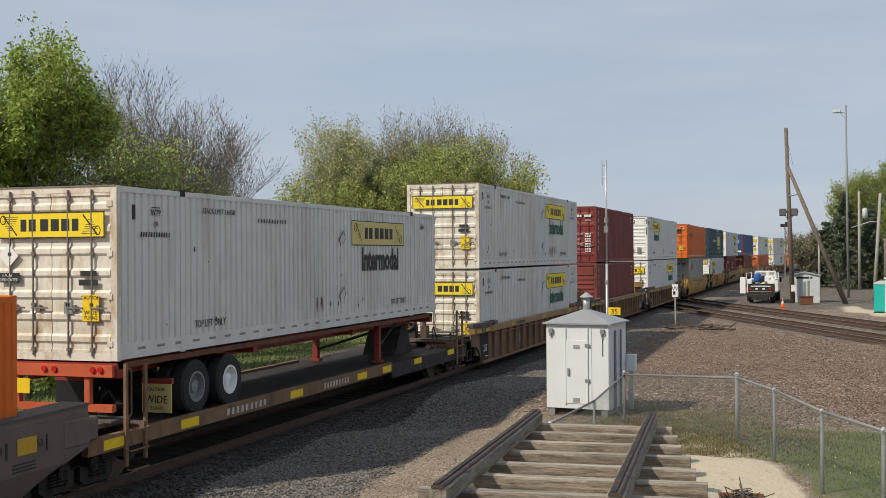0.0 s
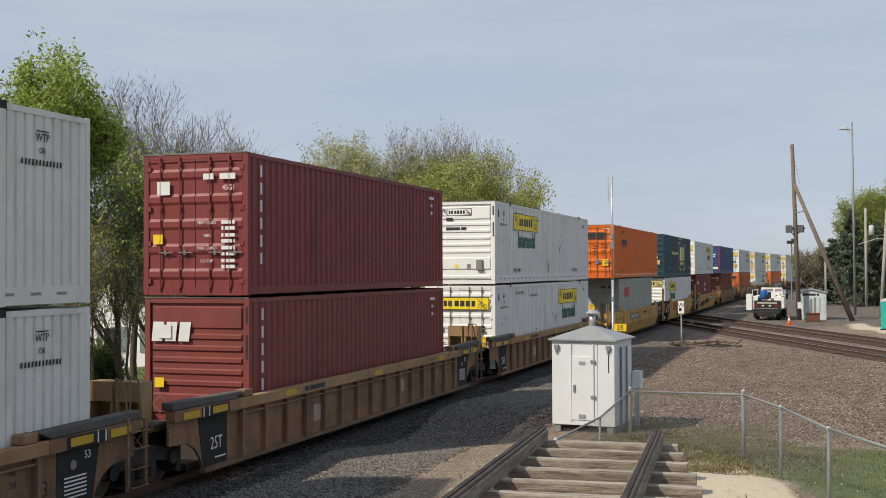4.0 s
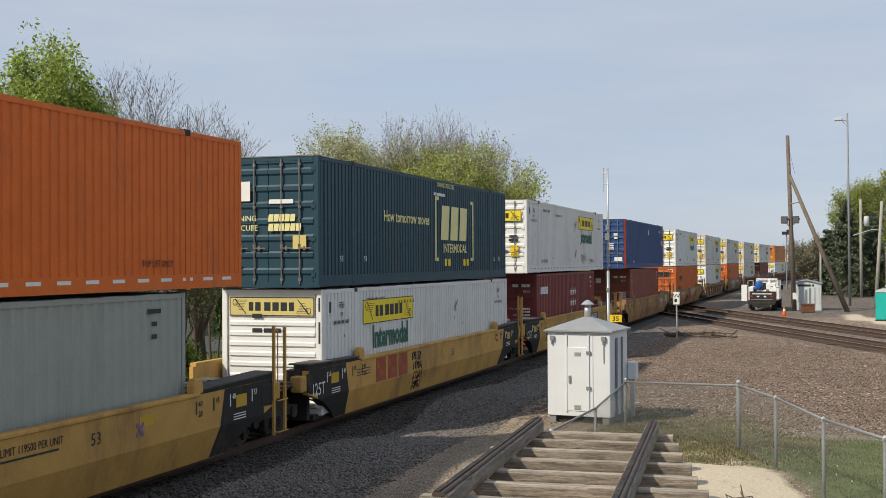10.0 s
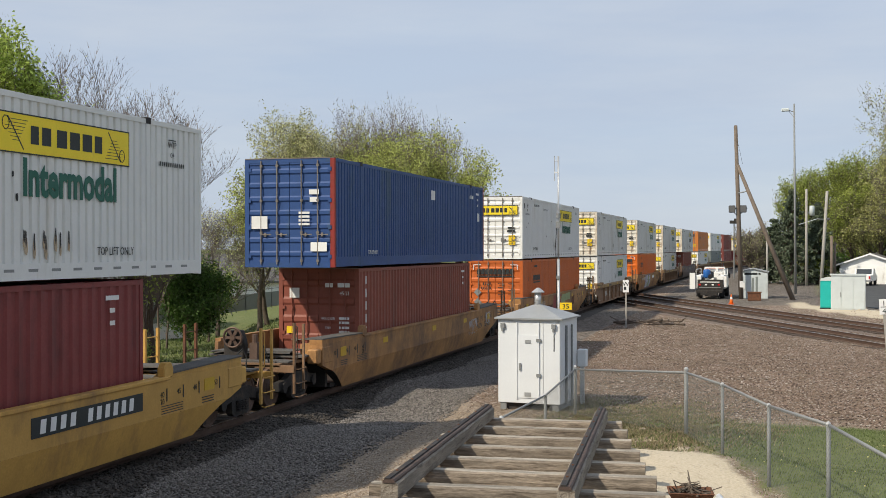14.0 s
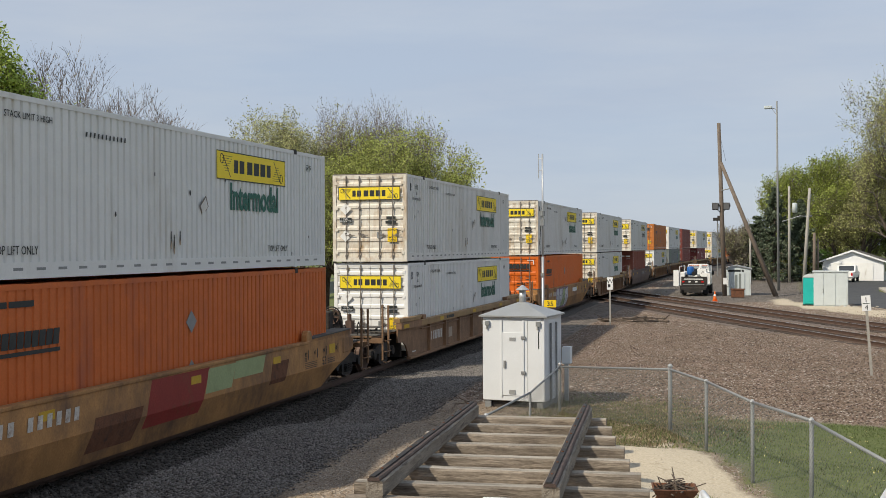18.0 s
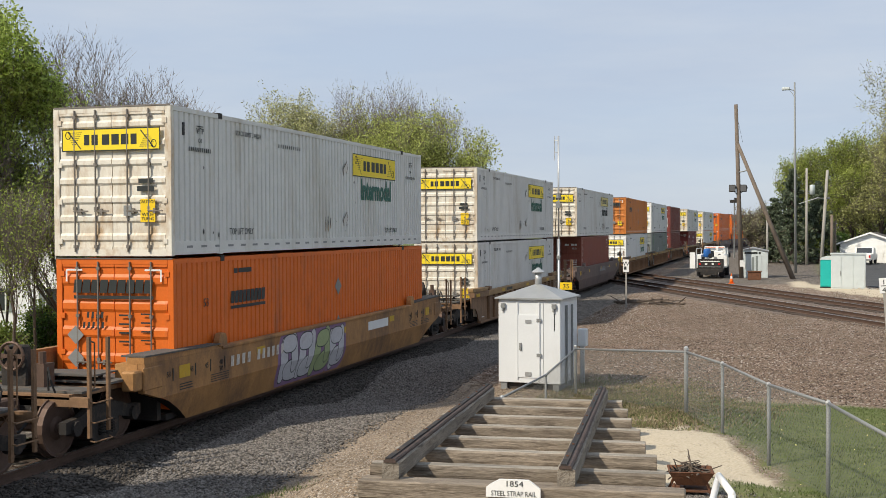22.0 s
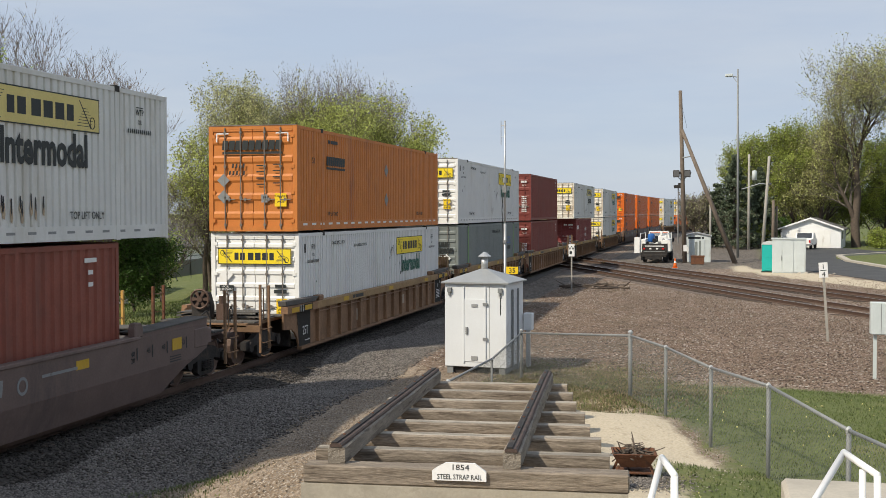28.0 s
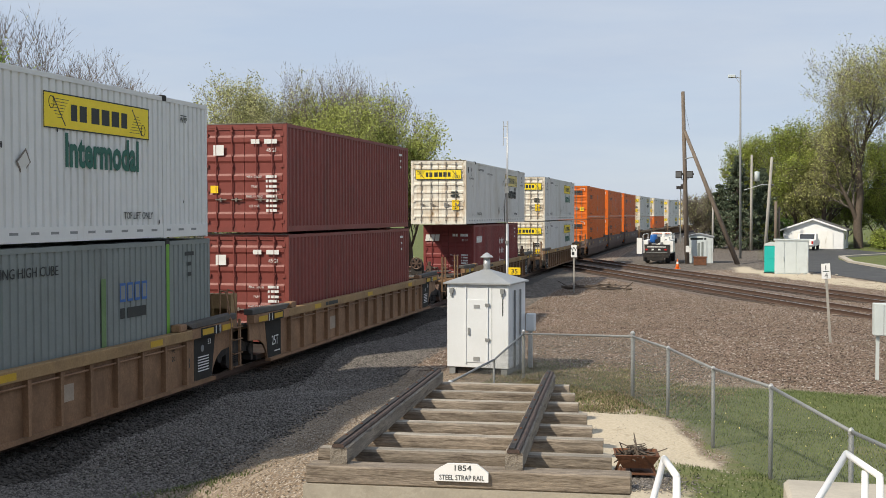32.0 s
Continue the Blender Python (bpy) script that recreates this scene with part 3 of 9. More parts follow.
def ground_mat():
    mt = bpy.data.materials.new("ground_cover")
    mt.use_nodes = True
    N, L = mt.node_tree.nodes, mt.node_tree.links
    b = N["Principled BSDF"]
    b.inputs["Roughness"].default_value = 0.95
    b.inputs["Specular IOR Level"].default_value = 0.2
    tc = N.new("ShaderNodeTexCoord").outputs["Object"]

    def tex(kind, s, detail=6.0):
        n = N.new(kind)
        n.inputs["Scale"].default_value = s
        if kind == "ShaderNodeTexNoise":
            n.inputs["Detail"].default_value, n.inputs["Roughness"].default_value = detail, 0.65
        L.new(tc, n.inputs["Vector"])
        return n

    def rng(v, lo, hi):
        r = N.new("ShaderNodeMapRange")
        r.inputs[1].default_value, r.inputs[2].default_value = lo, hi
        L.new(v, r.inputs[0])
        return r.outputs[0]

    def mix(fac, a, c):
        x = N.new("ShaderNodeMix")
        x.data_type = "RGBA"
        for sock, val in ((x.inputs[0], fac), (x.inputs[6], a), (x.inputs[7], c)):
            if hasattr(val, "is_output"):
                L.new(val, sock)
            else:
                sock.default_value = val if isinstance(val, float) else (*val, 1.0)
        return x.outputs[2]

    patch = tex("ShaderNodeTexNoise", 0.9).outputs["Fac"]
    mid = tex("ShaderNodeTexNoise", 4.5).outputs["Fac"]
    fine = tex("ShaderNodeTexNoise", 28).outputs["Fac"]
    vor = tex("ShaderNodeTexVoronoi", 23)
    vor_big = tex("ShaderNodeTexVoronoi", 9)
    cell = N.new("ShaderNodeSeparateColor")
    L.new(vor.outputs["Color"], cell.inputs[0])
    cell2 = N.new("ShaderNodeSeparateColor")
    L.new(vor_big.outputs["Color"], cell2.inputs[0])

    cell3 = N.new("ShaderNodeSeparateColor")
    L.new(tex("ShaderNodeTexVoronoi", 42).outputs["Color"], cell3.inputs[0])

    def zone(name, edge=0.55):
        a = N.new("ShaderNodeAttribute")
        a.attribute_name = name
        s = N.new("ShaderNodeMath")
        s.operation = "MULTIPLY_ADD"
        L.new(mid, s.inputs[0])
        s.inputs[1].default_value = edge
        o = N.new("ShaderNodeMath")
        o.operation = "ADD"
        L.new(a.outputs["Fac"], o.inputs[0])
        s.inputs[2].default_value = -edge / 2
        L.new(s.outputs[0], o.inputs[1])
        return rng(o.outputs[0], 0.35, 0.62)

    dirt = mix(rng(patch, 0.35, 0.65), (0.20, 0.150, 0.105), (0.37, 0.295, 0.215))
    dirt = mix(rng(fine, 0.48, 0.62), dirt, (0.15, 0.112, 0.08))
    dirt = mix(rng(cell3.outputs[0], 0.55, 0.8), dirt, mix(cell3.outputs[1], (0.15, 0.125, 0.10), (0.48, 0.42, 0.35)))
    brown = mix(cell.outputs[0], (0.07, 0.048, 0.035), (0.34, 0.25, 0.19))
    brown = mix(rng(patch, 0.44, 0.62), brown, mix(cell.outputs[1], (0.095, 0.07, 0.048), (0.22, 0.165, 0.115)))
    brown = mix(rng(cell.outputs[2], 0.88, 0.95), brown, (0.58, 0.54, 0.48))
    grey = mix(cell2.outputs[0], (0.05, 0.043, 0.037), (0.24, 0.21, 0.18))
    grey = mix(rng(patch, 0.55, 0.8), grey, mix(cell2.outputs[1], (0.13, 0.10, 0.085), (0.25, 0.20, 0.165)))
    pad = mix(rng(fine, 0.3, 0.7), (0.43, 0.365, 0.265), (0.60, 0.525, 0.40))
    pad = mix(rng(mid, 0.58, 0.75), pad, (0.34, 0.28, 0.20))
    grass = mix(rng(mid, 0.3, 0.7), (0.095, 0.12, 0.042), (0.16, 0.18, 0.07))
    grass = mix(rng(patch, 0.55, 0.8), grass, (0.22, 0.195, 0.09))
    c = mix(zone("brown"), dirt, brown)
    c = mix(zone("grey", 0.3), c, grey)
    c = mix(zone("pad"), c, pad)
    c = mix(zone("grass"), c, grass)
    L.new(c, b.inputs["Base Color"])
    bp = N.new("ShaderNodeBump")
    bp.inputs["Strength"].default_value, bp.inputs["Distance"].default_value = 0.8, 0.03
    at = N.new("ShaderNodeAttribute")
    at.attribute_name = "pad"
    keep = N.new("ShaderNodeMath")  # the fine path chippings lie flatter than the ballast
    keep.operation = "MULTIPLY_ADD"
    L.new(at.outputs["Fac"], keep.inputs[0])
    keep.inputs[1].default_value, keep.inputs[2].default_value = -0.8, 1.0
    hi = N.new("ShaderNodeMath")
    hi.operation = "MULTIPLY"
    L.new(vor.outputs["Distance"], hi.inputs[0])
    L.new(keep.outputs[0], hi.inputs[1])
    L.new(hi.outputs[0], bp.inputs["Height"])
    bp.invert = True
    L.new(bp.outputs[0], b.inputs["Normal"])
    return mt


ground = tagged(new("ground", gm), "gravel, dirt and lawn between the tracks and the park", "ground", kind="structure")
gm.materials.append(ground_mat())

# ---- the main track: straight past the park, then an easing right-hand curve ----
TRACK_X, CURVE_START, CURVE_RATE, CURVE_MAX = -12.28, 90.0, 1.0e-5, 1 / 300
STEP = 0.5
_px, _py, _h = [TRACK_X], [0.0], [0.0]
for i in range(1, 1200):
    s = i * STEP
    h = _h[-1] + min(max(s - CURVE_START, 0) * CURVE_RATE, CURVE_MAX) * STEP if _h[-1] < 1.2 else _h[-1]
    _px.append(_px[-1] + math.sin(h) * STEP)
    _py.append(_py[-1] + math.cos(h) * STEP)
    _h.append(h)


def on_track(s):
    """Place and heading (radians, to the right) of the main track's axis, s metres along it."""
    if s <= 0:
        return TRACK_X, s, 0.0
    k = min(s / STEP, len(_px) - 2)
    i = int(k)
    f = k - i
    return _px[i] * (1 - f) + _px[i + 1] * f, _py[i] * (1 - f) + _py[i + 1] * f, _h[i] * (1 - f) + _h[i + 1] * f


RAIL_OUT = [(-0.07, -0.17), (0.07, -0.17), (0.07, -0.155), (0.012, -0.13), (0.012, -0.045), (0.036, -0.03), (0.036, -0.002),
            (-0.036, -0.002), (-0.036, -0.03), (-0.012, -0.045), (-0.012, -0.13), (-0.07, -0.155)]


def swept_rail(stations, offset, outline):
    mb = Mb()
    n = len(outline)
    for x, y, h in stations:
        rx, ry = math.cos(h), -math.sin(h)
        mb.v += [(x + rx * (offset + a), y + ry * (offset + a), z) for a, z in outline]
    for k in range(len(stations) - 1):
        mb.f += [(k * n + i, k * n + (i + 1) % n, (k + 1) * n + (i + 1) % n, (k + 1) * n + i) for i in range(n)]
    return mb


HEAD = [(-0.034, -0.003), (0.034, -0.003), (0.03, 0.0), (-0.03, 0.0)]
tie_mesh = Mb().box(-1.3, 1.3, -0.115, 0.115, -0.34, -0.165).mesh("tie", mat["tie"], bevel=0.012)


def build_track(label, stations, near_span, tie_gap=0.51):
    """Rails on ties. stations: a function of metres; near_span: the stretch whose ties are told apart."""
    root = thing("railway_track", label, "railway track", kind="structure")
    st = [stations(s) for s in np.arange(near_span[2], near_span[3], 4.0)]
    for off in (-0.7525, 0.7525):
        r = part("rail", swept_rail(st, off, RAIL_OUT), mat["rail"], root, smooth=False)
        part("rail_head", swept_rail(st, off, HEAD), mat["rail_top"], r, "shiny worn running surface")
    far = Mb()
    for s in np.arange(near_span[2], near_span[3], tie_gap):
        x, y, h = stations(s)
        m = pose(x, y, 0, 0, 0, -math.degrees(h)) @ pose(random.uniform(-0.04, 0.04), 0, random.uniform(-0.012, 0.006), 0, 0, random.uniform(-0.8, 0.8))
        if near_span[0] < s < near_span[1]:
            o = part("tie", tie_mesh, None, root)
            o.matrix_basis = m
        else:
            far.box(-1.3, 1.3, -0.115, 0.115, -0.34, -0.165, m)
    part("far_ties", far, mat["tie"], root, kind="stuff")
    return root


build_track("main line track with worn rails on dark wooden ties", on_track, (6, 60, -24, 460))


def crossing_station(k):
    ox = k * 4.27

    def st(s):
        p = CROSS_AT + CROSS * s + Vector((CROSS.y, -CROSS.x)) * ox
        return p.x, p.y, math.atan2(CROSS.x, CROSS.y)
    return st


for k in (0, 1):
    build_track("crossing track with rusty rails on dark ties in ballast", crossing_station(k), (-24, 44, -60, 90))

# raised ballast shoulder under the crossing tracks
for k in (0, 1):
    st = crossing_station(k)
    sh = [st(s) for s in np.arange(-60, 90.1, 3)]
    tagged(new("ballast_bed", swept_rail(sh, 0, [(-2.5, -0.4), (2.5, -0.4), (1.7, -0.2), (-1.7, -0.2)]).mesh("ballast_bed")), "bed of dark brown ballast under the crossing track", "ballast", kind="structure").data.materials.append(
        M("track_ballast", (0.20, 0.155, 0.13), 0.95, var=0.3, scale=9, bump=0.8, bscale=18, stain=(0.09, 0.075, 0.065), amount=0.6, sscale=5))
# main line bed, coloured near black to carry the shade under the train
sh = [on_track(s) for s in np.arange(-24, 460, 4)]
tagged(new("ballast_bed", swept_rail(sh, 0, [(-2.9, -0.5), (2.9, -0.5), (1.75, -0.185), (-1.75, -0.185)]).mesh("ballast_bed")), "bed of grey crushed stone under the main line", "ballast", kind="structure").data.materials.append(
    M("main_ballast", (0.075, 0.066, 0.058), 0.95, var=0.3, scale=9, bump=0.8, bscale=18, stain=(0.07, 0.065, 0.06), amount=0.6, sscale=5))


# ---- lettering ----
_text = {}


def text_mesh(words, size, material, spread=1.0, bold=0.0):
    """Flat letters in the built-in font, in the x-y plane, centred on x, standing on y = 0."""
    key = (words, size, material.name, spread, bold)
    if key not in _text:
        cu = bpy.data.curves.new("letters", "FONT")
        cu.body, cu.size, cu.align_x, cu.space_character, cu.offset, cu.extrude = words, size, "CENTER", spread, bold, 0.0015
        cu.resolution_u = 2
        ob = new("letters", cu)
        me = bpy.data.meshes.new_from_object(ob.evaluated_get(bpy.context.evaluated_depsgraph_get()))
        bpy.data.objects.remove(ob)
        me.name = "lettering"
        me.materials.clear()
        me.materials.append(material)
        _text[key] = me
    return _text[key]


def frame_of(side, a, b, off):
    """A pose for flat work: on the +x side ('side') at (y, z), or on the near end ('end') at (x, z)."""
    if side == "side":
        return Matrix(((0, 0, 1, off), (1, 0, 0, a), (0, 1, 0, b), (0, 0, 0, 1)))
    return Matrix(((1, 0, 0, a), (0, 0, -1, off), (0, 1, 0, b), (0, 0, 0, 1)))


def letters(parent, words, size, material, side, a, b, off, wide=1.0, name="lettering", bold=0.0):
    o = part(name, text_mesh(words, size, material, bold=bold), None, parent)
    o.matrix_basis = frame_of(side, a, b, off) @ Matrix.Diagonal((wide, 1, 1, 1))
    return o


def plate(parent, name, material, side, a, b, w, h, off, label=""):
    o = part(name, Mb().box(-w / 2, w / 2, -h / 2, h / 2, -0.002, 0.002), material, parent, label)
    o.matrix_basis = frame_of(side, a, b, off)
    return o


def bars(parent, material, side, a, b, w, h, off, n, name="marking", gap=0.35, seed=1):
    """Plain bars the size of a line of small writing."""
    rg = random.Random(seed)
    words = max(1, round(n / 4.5))
    cuts = [-w / 2] + sorted(rg.uniform(-w * 0.35, w * 0.35) for _ in range(words - 1)) + [w / 2]
    mb = Mb()
    for u0, u1 in zip(cuts, cuts[1:]):
        mb.box(u0, max(u0 + 0.01, u1 - h * gap * 1.4), -h / 2, h / 2, -0.0015, 0.0015)
    o = part(name, mb, material, parent, kind="stuff")
    o.matrix_basis = frame_of(side, a, b, off)
    return o


_scroll = {}


def logo_panel(parent, side, a, b, w, h, off, panel, ink):
    """Yellow carrier panel with a dark rim, striped scrolls at both ends and a row of heavy blocks for the name."""
    p = plate(parent, "logo_panel", panel, side, a, b, w, h, off, "yellow panel with black blocks and scrolls")
    mb = Mb()
    t = 0.022
    for x0, x1, y0, y1 in ((-w / 2, w / 2, h / 2 - t, h / 2), (-w / 2, w / 2, -h / 2, -h / 2 + t), (-w / 2, -w / 2 + t, -h / 2, h / 2), (w / 2 - t, w / 2, -h / 2, h / 2)):
        mb.box(x0, x1, y0, y1, 0.002, 0.0035)
    for sgn in (-1, 1):
        for i in range(7):
            y = h * (0.33 - i * 0.085) * (1 if sgn < 0 else -1)
            x0, x1 = w * (0.29 + 0.01 * i), w * (0.44 - 0.012 * abs(i - 2))
            mb.box(min(sgn * x0, sgn * x1), max(sgn * x0, sgn * x1), y - 0.005, y + 0.005, 0.002, 0.0035)
        m = Matrix.Translation((sgn * w * 0.37, 0, 0)) @ Matrix.Rotation(radians(-52 if w > 2.5 else -50), 4, "Z")
        mb.box(-h * 0.5, h * 0.5, -0.012, 0.012, 0.0022, 0.0038, m)
        c = Vector((sgn * w * 0.435, -sgn * h * 0.22 if w > 0 else 0, 0))
        ring = [(c.x + h * 0.13 * math.cos(q), c.y + h * 0.17 * math.sin(q)) for q in (i * math.pi / 5 for i in range(10))]
        for (ax, ay), (bx, by) in zip(ring, ring[1:] + ring[:1]):
            mb.tube((ax, ay, 0.003), (bx, by, 0.003), 0.008, n=4)
    # plain heavy blocks the size of the name
    lh, x = h * 0.46, -w * 0.27
    for cw in (0.055, 0.065, 0.075, 0.075, 0.075, 0.06):
        mb.box(x, x + w * cw, -lh / 2, lh / 2, 0.002, 0.004)
        x += w * (cw + 0.022 + (0.02 if cw == 0.065 else 0))
    part("logo_mark", mb, ink, p)
    return p


def name_blocks(parent, side, a, b, w, h, off, n, ink, under=False, gap=0.13):
    """Heavy slanted blocks the size of a carrier's name, with an underline where it has one."""
    mb = Mb()
    cell, sl = w / n, h * 0.12
    for i in range(n):
        x = -w / 2 + i * cell
        mb.add([(x + sl * k * 0.5, k * h / 2, 0.003) if e < 1 else (x + cell * (1 - gap) + sl * k * 0.5, k * h / 2, 0.003) for k, e in ((-1, 0), (-1, 1), (1, 1), (1, 0))], [(0, 1, 2, 3)])
    if under:
        mb.box(-w / 2, w / 2, -h * 0.95, -h * 0.7, 0, 0.003)
    o = part("name_mark", mb, ink, parent, "blocks of a carrier's name", kind="stuff")
    o.matrix_basis = frame_of(side, a, b, off)
    return o


# ---- containers ----
def corrugated(y0, y1, z0, z1, x, pitch, depth, sign=1):
    """A wall of trapezoid ribs, its outer faces at x."""
    mb, ys = Mb(), []
    n = max(1, round((y1 - y0) / pitch))
    p = (y1 - y0) / n
    for i in range(n):
        for f, d in ((0.0, 1), (0.22, 1), (0.30, 0), (0.92, 0)) if pitch < 0.25 else ((0.0, 1), (0.34, 1), (0.5, 0), (0.84, 0)):
            ys.append((y0 + (i + f) * p, d))
    ys.append((y1, 1))
    for y, d in ys:
        xx = x - sign * depth * d
        mb.v += [(xx, y, z0), (xx, y, z1)]
    for i in range(len(ys) - 1):
        f = (2 * i, 2 * i + 2, 2 * i + 3, 2 * i + 1)
        mb.f.append(f if sign > 0 else f[::-1])
    return mb


def door_leaf(w, h, ribs=9):
    """A door leaf with pressed horizontal panels, in the x-z plane, facing -y, its lower left corner at 0."""
    m = 0.05
    cell = (h - 2 * m) / ribs
    out = [(0.03, 0), (-0.025, 0), (-0.025, m), (0.0, m)]
    for i in range(ribs):
        z0 = m + i * cell
        out += [(0.0, z0 + cell * 0.26), (-0.03, z0 + cell * 0.38), (-0.03, z0 + cell * 0.60), (0.0, z0 + cell * 0.72)]
    out += [(0.0, h - m), (-0.025, h - m), (-0.025, h), (0.03, h)]
    return Mb().prism(out[::-1], 0.0, w, "x")


STYLES = {}


def container(kind, long, paint, near_end, look_, seed):
    """A freight container, 2.9 m high, its base at z = 0 and its middle at y = 0; near_end: 'door' or 'front'."""
    key = (kind, long, paint, near_end, look_)
    W, H = (1.295, 3.05 if look_ == "brackets" else 2.9) if long > 14 else (1.22, 2.9)
    h = long / 2
    words = {"carrier": "white intermodal container with a yellow panel on its side", "orange": "orange container with dark name blocks",
             "brackets": "dark teal container with pale yellow emblem", "plain": "container with white markings"}[look_ if look_ in ("carrier", "orange", "brackets") else "plain"]
    colour = {"white": "white", "cream": "cream white", "orange": "bright orange", "tangerine": "faded orange", "coral": "reddish orange", "maroon": "maroon", "red": "red oxide", "brick": "brick red",
              "navy": "navy blue", "teal": "dark teal", "grey": "pale grey", "slate": "slate grey", "clean_white": "clean white", "pure": "clean white"}[paint]
    size = "53-foot" if long > 14 else "40-foot"
    root = thing("shipping_container", f"{colour} {size} steel {'container with yellow panel' if look_ == 'carrier' else 'container with dark name blocks' if look_ == 'orange' else 'container with pale emblem' if look_ == 'brackets' else 'container with small markings'}, ribbed sides",
                 "shipping container", group="containers on the train")
    body = mat[paint]
    endm = mat["cream"] if paint == "white" and near_end == "door" else mat["clean_white"] if paint == "pure" else body
    pitch, depth = (0.215, 0.022 if look_ in ("orange", "emblem") else 0.034) if long > 14 else (0.278, 0.024 if paint == "grey" else 0.036)
    z0, z1 = (0.28, H - 0.09) if long > 14 else (0.17, H - 0.09)
    posts = [-h + 2.02, h - 2.02] if long > 14 else []
    cuts = [-h + 0.09] + posts + [h - 0.09]
    for sgn in (1, -1):
        for a, b in zip(cuts, cuts[1:]):
            part("side_wall", corrugated(a + (0.06 if a in posts else 0), b - (0.06 if b in posts else 0), z0, z1, sgn * (W - 0.012), pitch, depth, sgn), body, root)
        part("top_rail", Mb().box(min(sgn * W, sgn * (W - 0.06)), max(sgn * W, sgn * (W - 0.06)), -h + 0.09, h - 0.09, H - 0.1, H - 0.012), body, root)
        lo = Mb().box(min(sgn * W, sgn * (W - 0.06)), max(sgn * W, sgn * (W - 0.06)), -h + 0.09, h - 0.09, 0.02, z0)
        part("bottom_rail", lo, body, root)
        for y in posts:
            part("lift_post", Mb().box(min(sgn * (W + 0.004), sgn * (W - 0.05)), max(sgn * (W + 0.004), sgn * (W - 0.05)), y - 0.07, y + 0.07, 0.0, H), body, root)
            part("lift_casting", Mb().box(min(sgn * (W + 0.008), sgn * (W - 0.14)), max(sgn * (W + 0.008), sgn * (W - 0.14)), y - 0.085, y + 0.085, H - 0.1, H + 0.02), mat["black_steel"], root, "grimy black lifting casting")
        for y in (-h, h):
            ya, yb = (y, y + 0.11) if y < 0 else (y - 0.11, y)
            part("corner_post", Mb().box(min(sgn * W, sgn * (W - 0.13)), max(sgn * W, sgn * (W - 0.13)), ya, yb, 0, H), mat["steel_red"] if look_ == "navy" and sgn > 0 else endm if y < 0 else body, root, bevel=0.008)
    nr = int(long / 0.6)
    out = [(h - 0.06, H - 0.05), (-h + 0.06, H - 0.05)]
    for i in range(nr):
        ya, yb = (-h + 0.06 + (i + k) * (long - 0.12) / nr for k in (0, 1))
        zz = H - (0.02 if i % 2 else 0.005)
        out += [(ya, zz), (yb - 0.002, zz)]
    part("roof", Mb().prism(out[::-1], -W + 0.02, W - 0.02, "x"), body, root)
    part("floor", Mb().box(-W + 0.05, W - 0.05, -h + 0.05, h - 0.05, 0.05, 0.16), mat["black_steel"], root)
    # far end wall
    fw = corrugated(-W + 0.13, W - 0.13, 0.12, H - 0.1, 0, 0.3, 0.03)
    fw.v = [(y, h - 0.04 + x, z) for x, y, z in fw.v]
    part("end_wall", fw, body, root)
    part("far_header", Mb().box(-W + 0.13, W - 0.13, h - 0.1, h, H - 0.12, H), body, root)
    # near end
    part("sill", Mb().box(-W + 0.13, W - 0.13, -h, -h + 0.1, 0, 0.13), endm, root)
    part("header", Mb().box(-W + 0.13, W - 0.13, -h, -h + 0.1, H - 0.11, H), endm, root)
    part("gutter", Mb().box(-W + 0.02, W - 0.02, -h - 0.012, -h + 0.03, H - 0.012, H + 0.012), mat["rod"], root)
    dz0, dh = 0.13, H - 0.24
    dw = W - 0.14
    if near_end == "door":
        ribs = 5 if look_ == "orange" or long < 14 else 7
        dm = door_leaf(dw - 0.008, dh, ribs).mesh("door", endm)
        for sx in (-1, 1):
            d = part("door", dm, None, root)
            d.location = (-dw if sx < 0 else 0.008, -h + 0.03, dz0)
            for rx in (0.30, 0.70) if long > 14 else (0.32, 0.74):
                rx = rx * dw if sx > 0 else (1 - rx) * dw
                rod = Mb().tube((rx, -0.05, -0.05), (rx, -0.05, dh + 0.05), 0.019, n=6)
                for kz in (0.02, 0.3, 0.62, 0.97):
                    rod.box(rx - 0.035, rx + 0.035, -0.062, -0.02, dh * kz - 0.03, dh * kz + 0.03)
                part("lock_rod", rod, mat["rod"] if paint in ("white", "pure", "navy", "orange", "tangerine", "coral", "slate", "teal") else endm, d)
                hz = dh * 0.28
                part("handle", Mb().box(rx - 0.02, rx + 0.30, -0.075, -0.055, hz - 0.014, hz + 0.014).box(rx + 0.1, rx + 0.15, -0.07, -0.02, hz - 0.05, hz + 0.05), mat["rod"], d)
            hx = 0 if sx < 0 else dw - 0.008
            for kz in (0.06, 0.35, 0.62, 0.93):
                part("hinge", Mb().box(hx - 0.05, hx + 0.05, -0.045, -0.01, dh * kz - 0.05, dh * kz + 0.05), endm, d)
    else:
        mb = Mb().box(-dw, dw, -h + 0.05, -h + 0.08, dz0, dz0 + dh)
        for i, (a, b) in enumerate(((0.02, 0.07), (0.14, 0.30), (0.355, 0.405), (0.445, 0.495), (0.535, 0.585), (0.625, 0.675), (0.715, 0.765), (0.80, 0.975))):
            part("end_ridge", Mb().prism([(-h + 0.05, dz0 + dh * a), (-h + 0.018, dz0 + dh * a + 0.03), (-h + 0.018, dz0 + dh * b - 0.03), (-h + 0.05, dz0 + dh * b)], -dw + 0.05, dw - 0.05, "x"), endm, root)
        part("end_panel", mb, endm, root)
        o = plate(root, "placard_holder", mat["rod"], "end", -0.86, dz0 + dh * 0.215, 0.27, 0.27, -h + 0.014, "diamond placard frame")
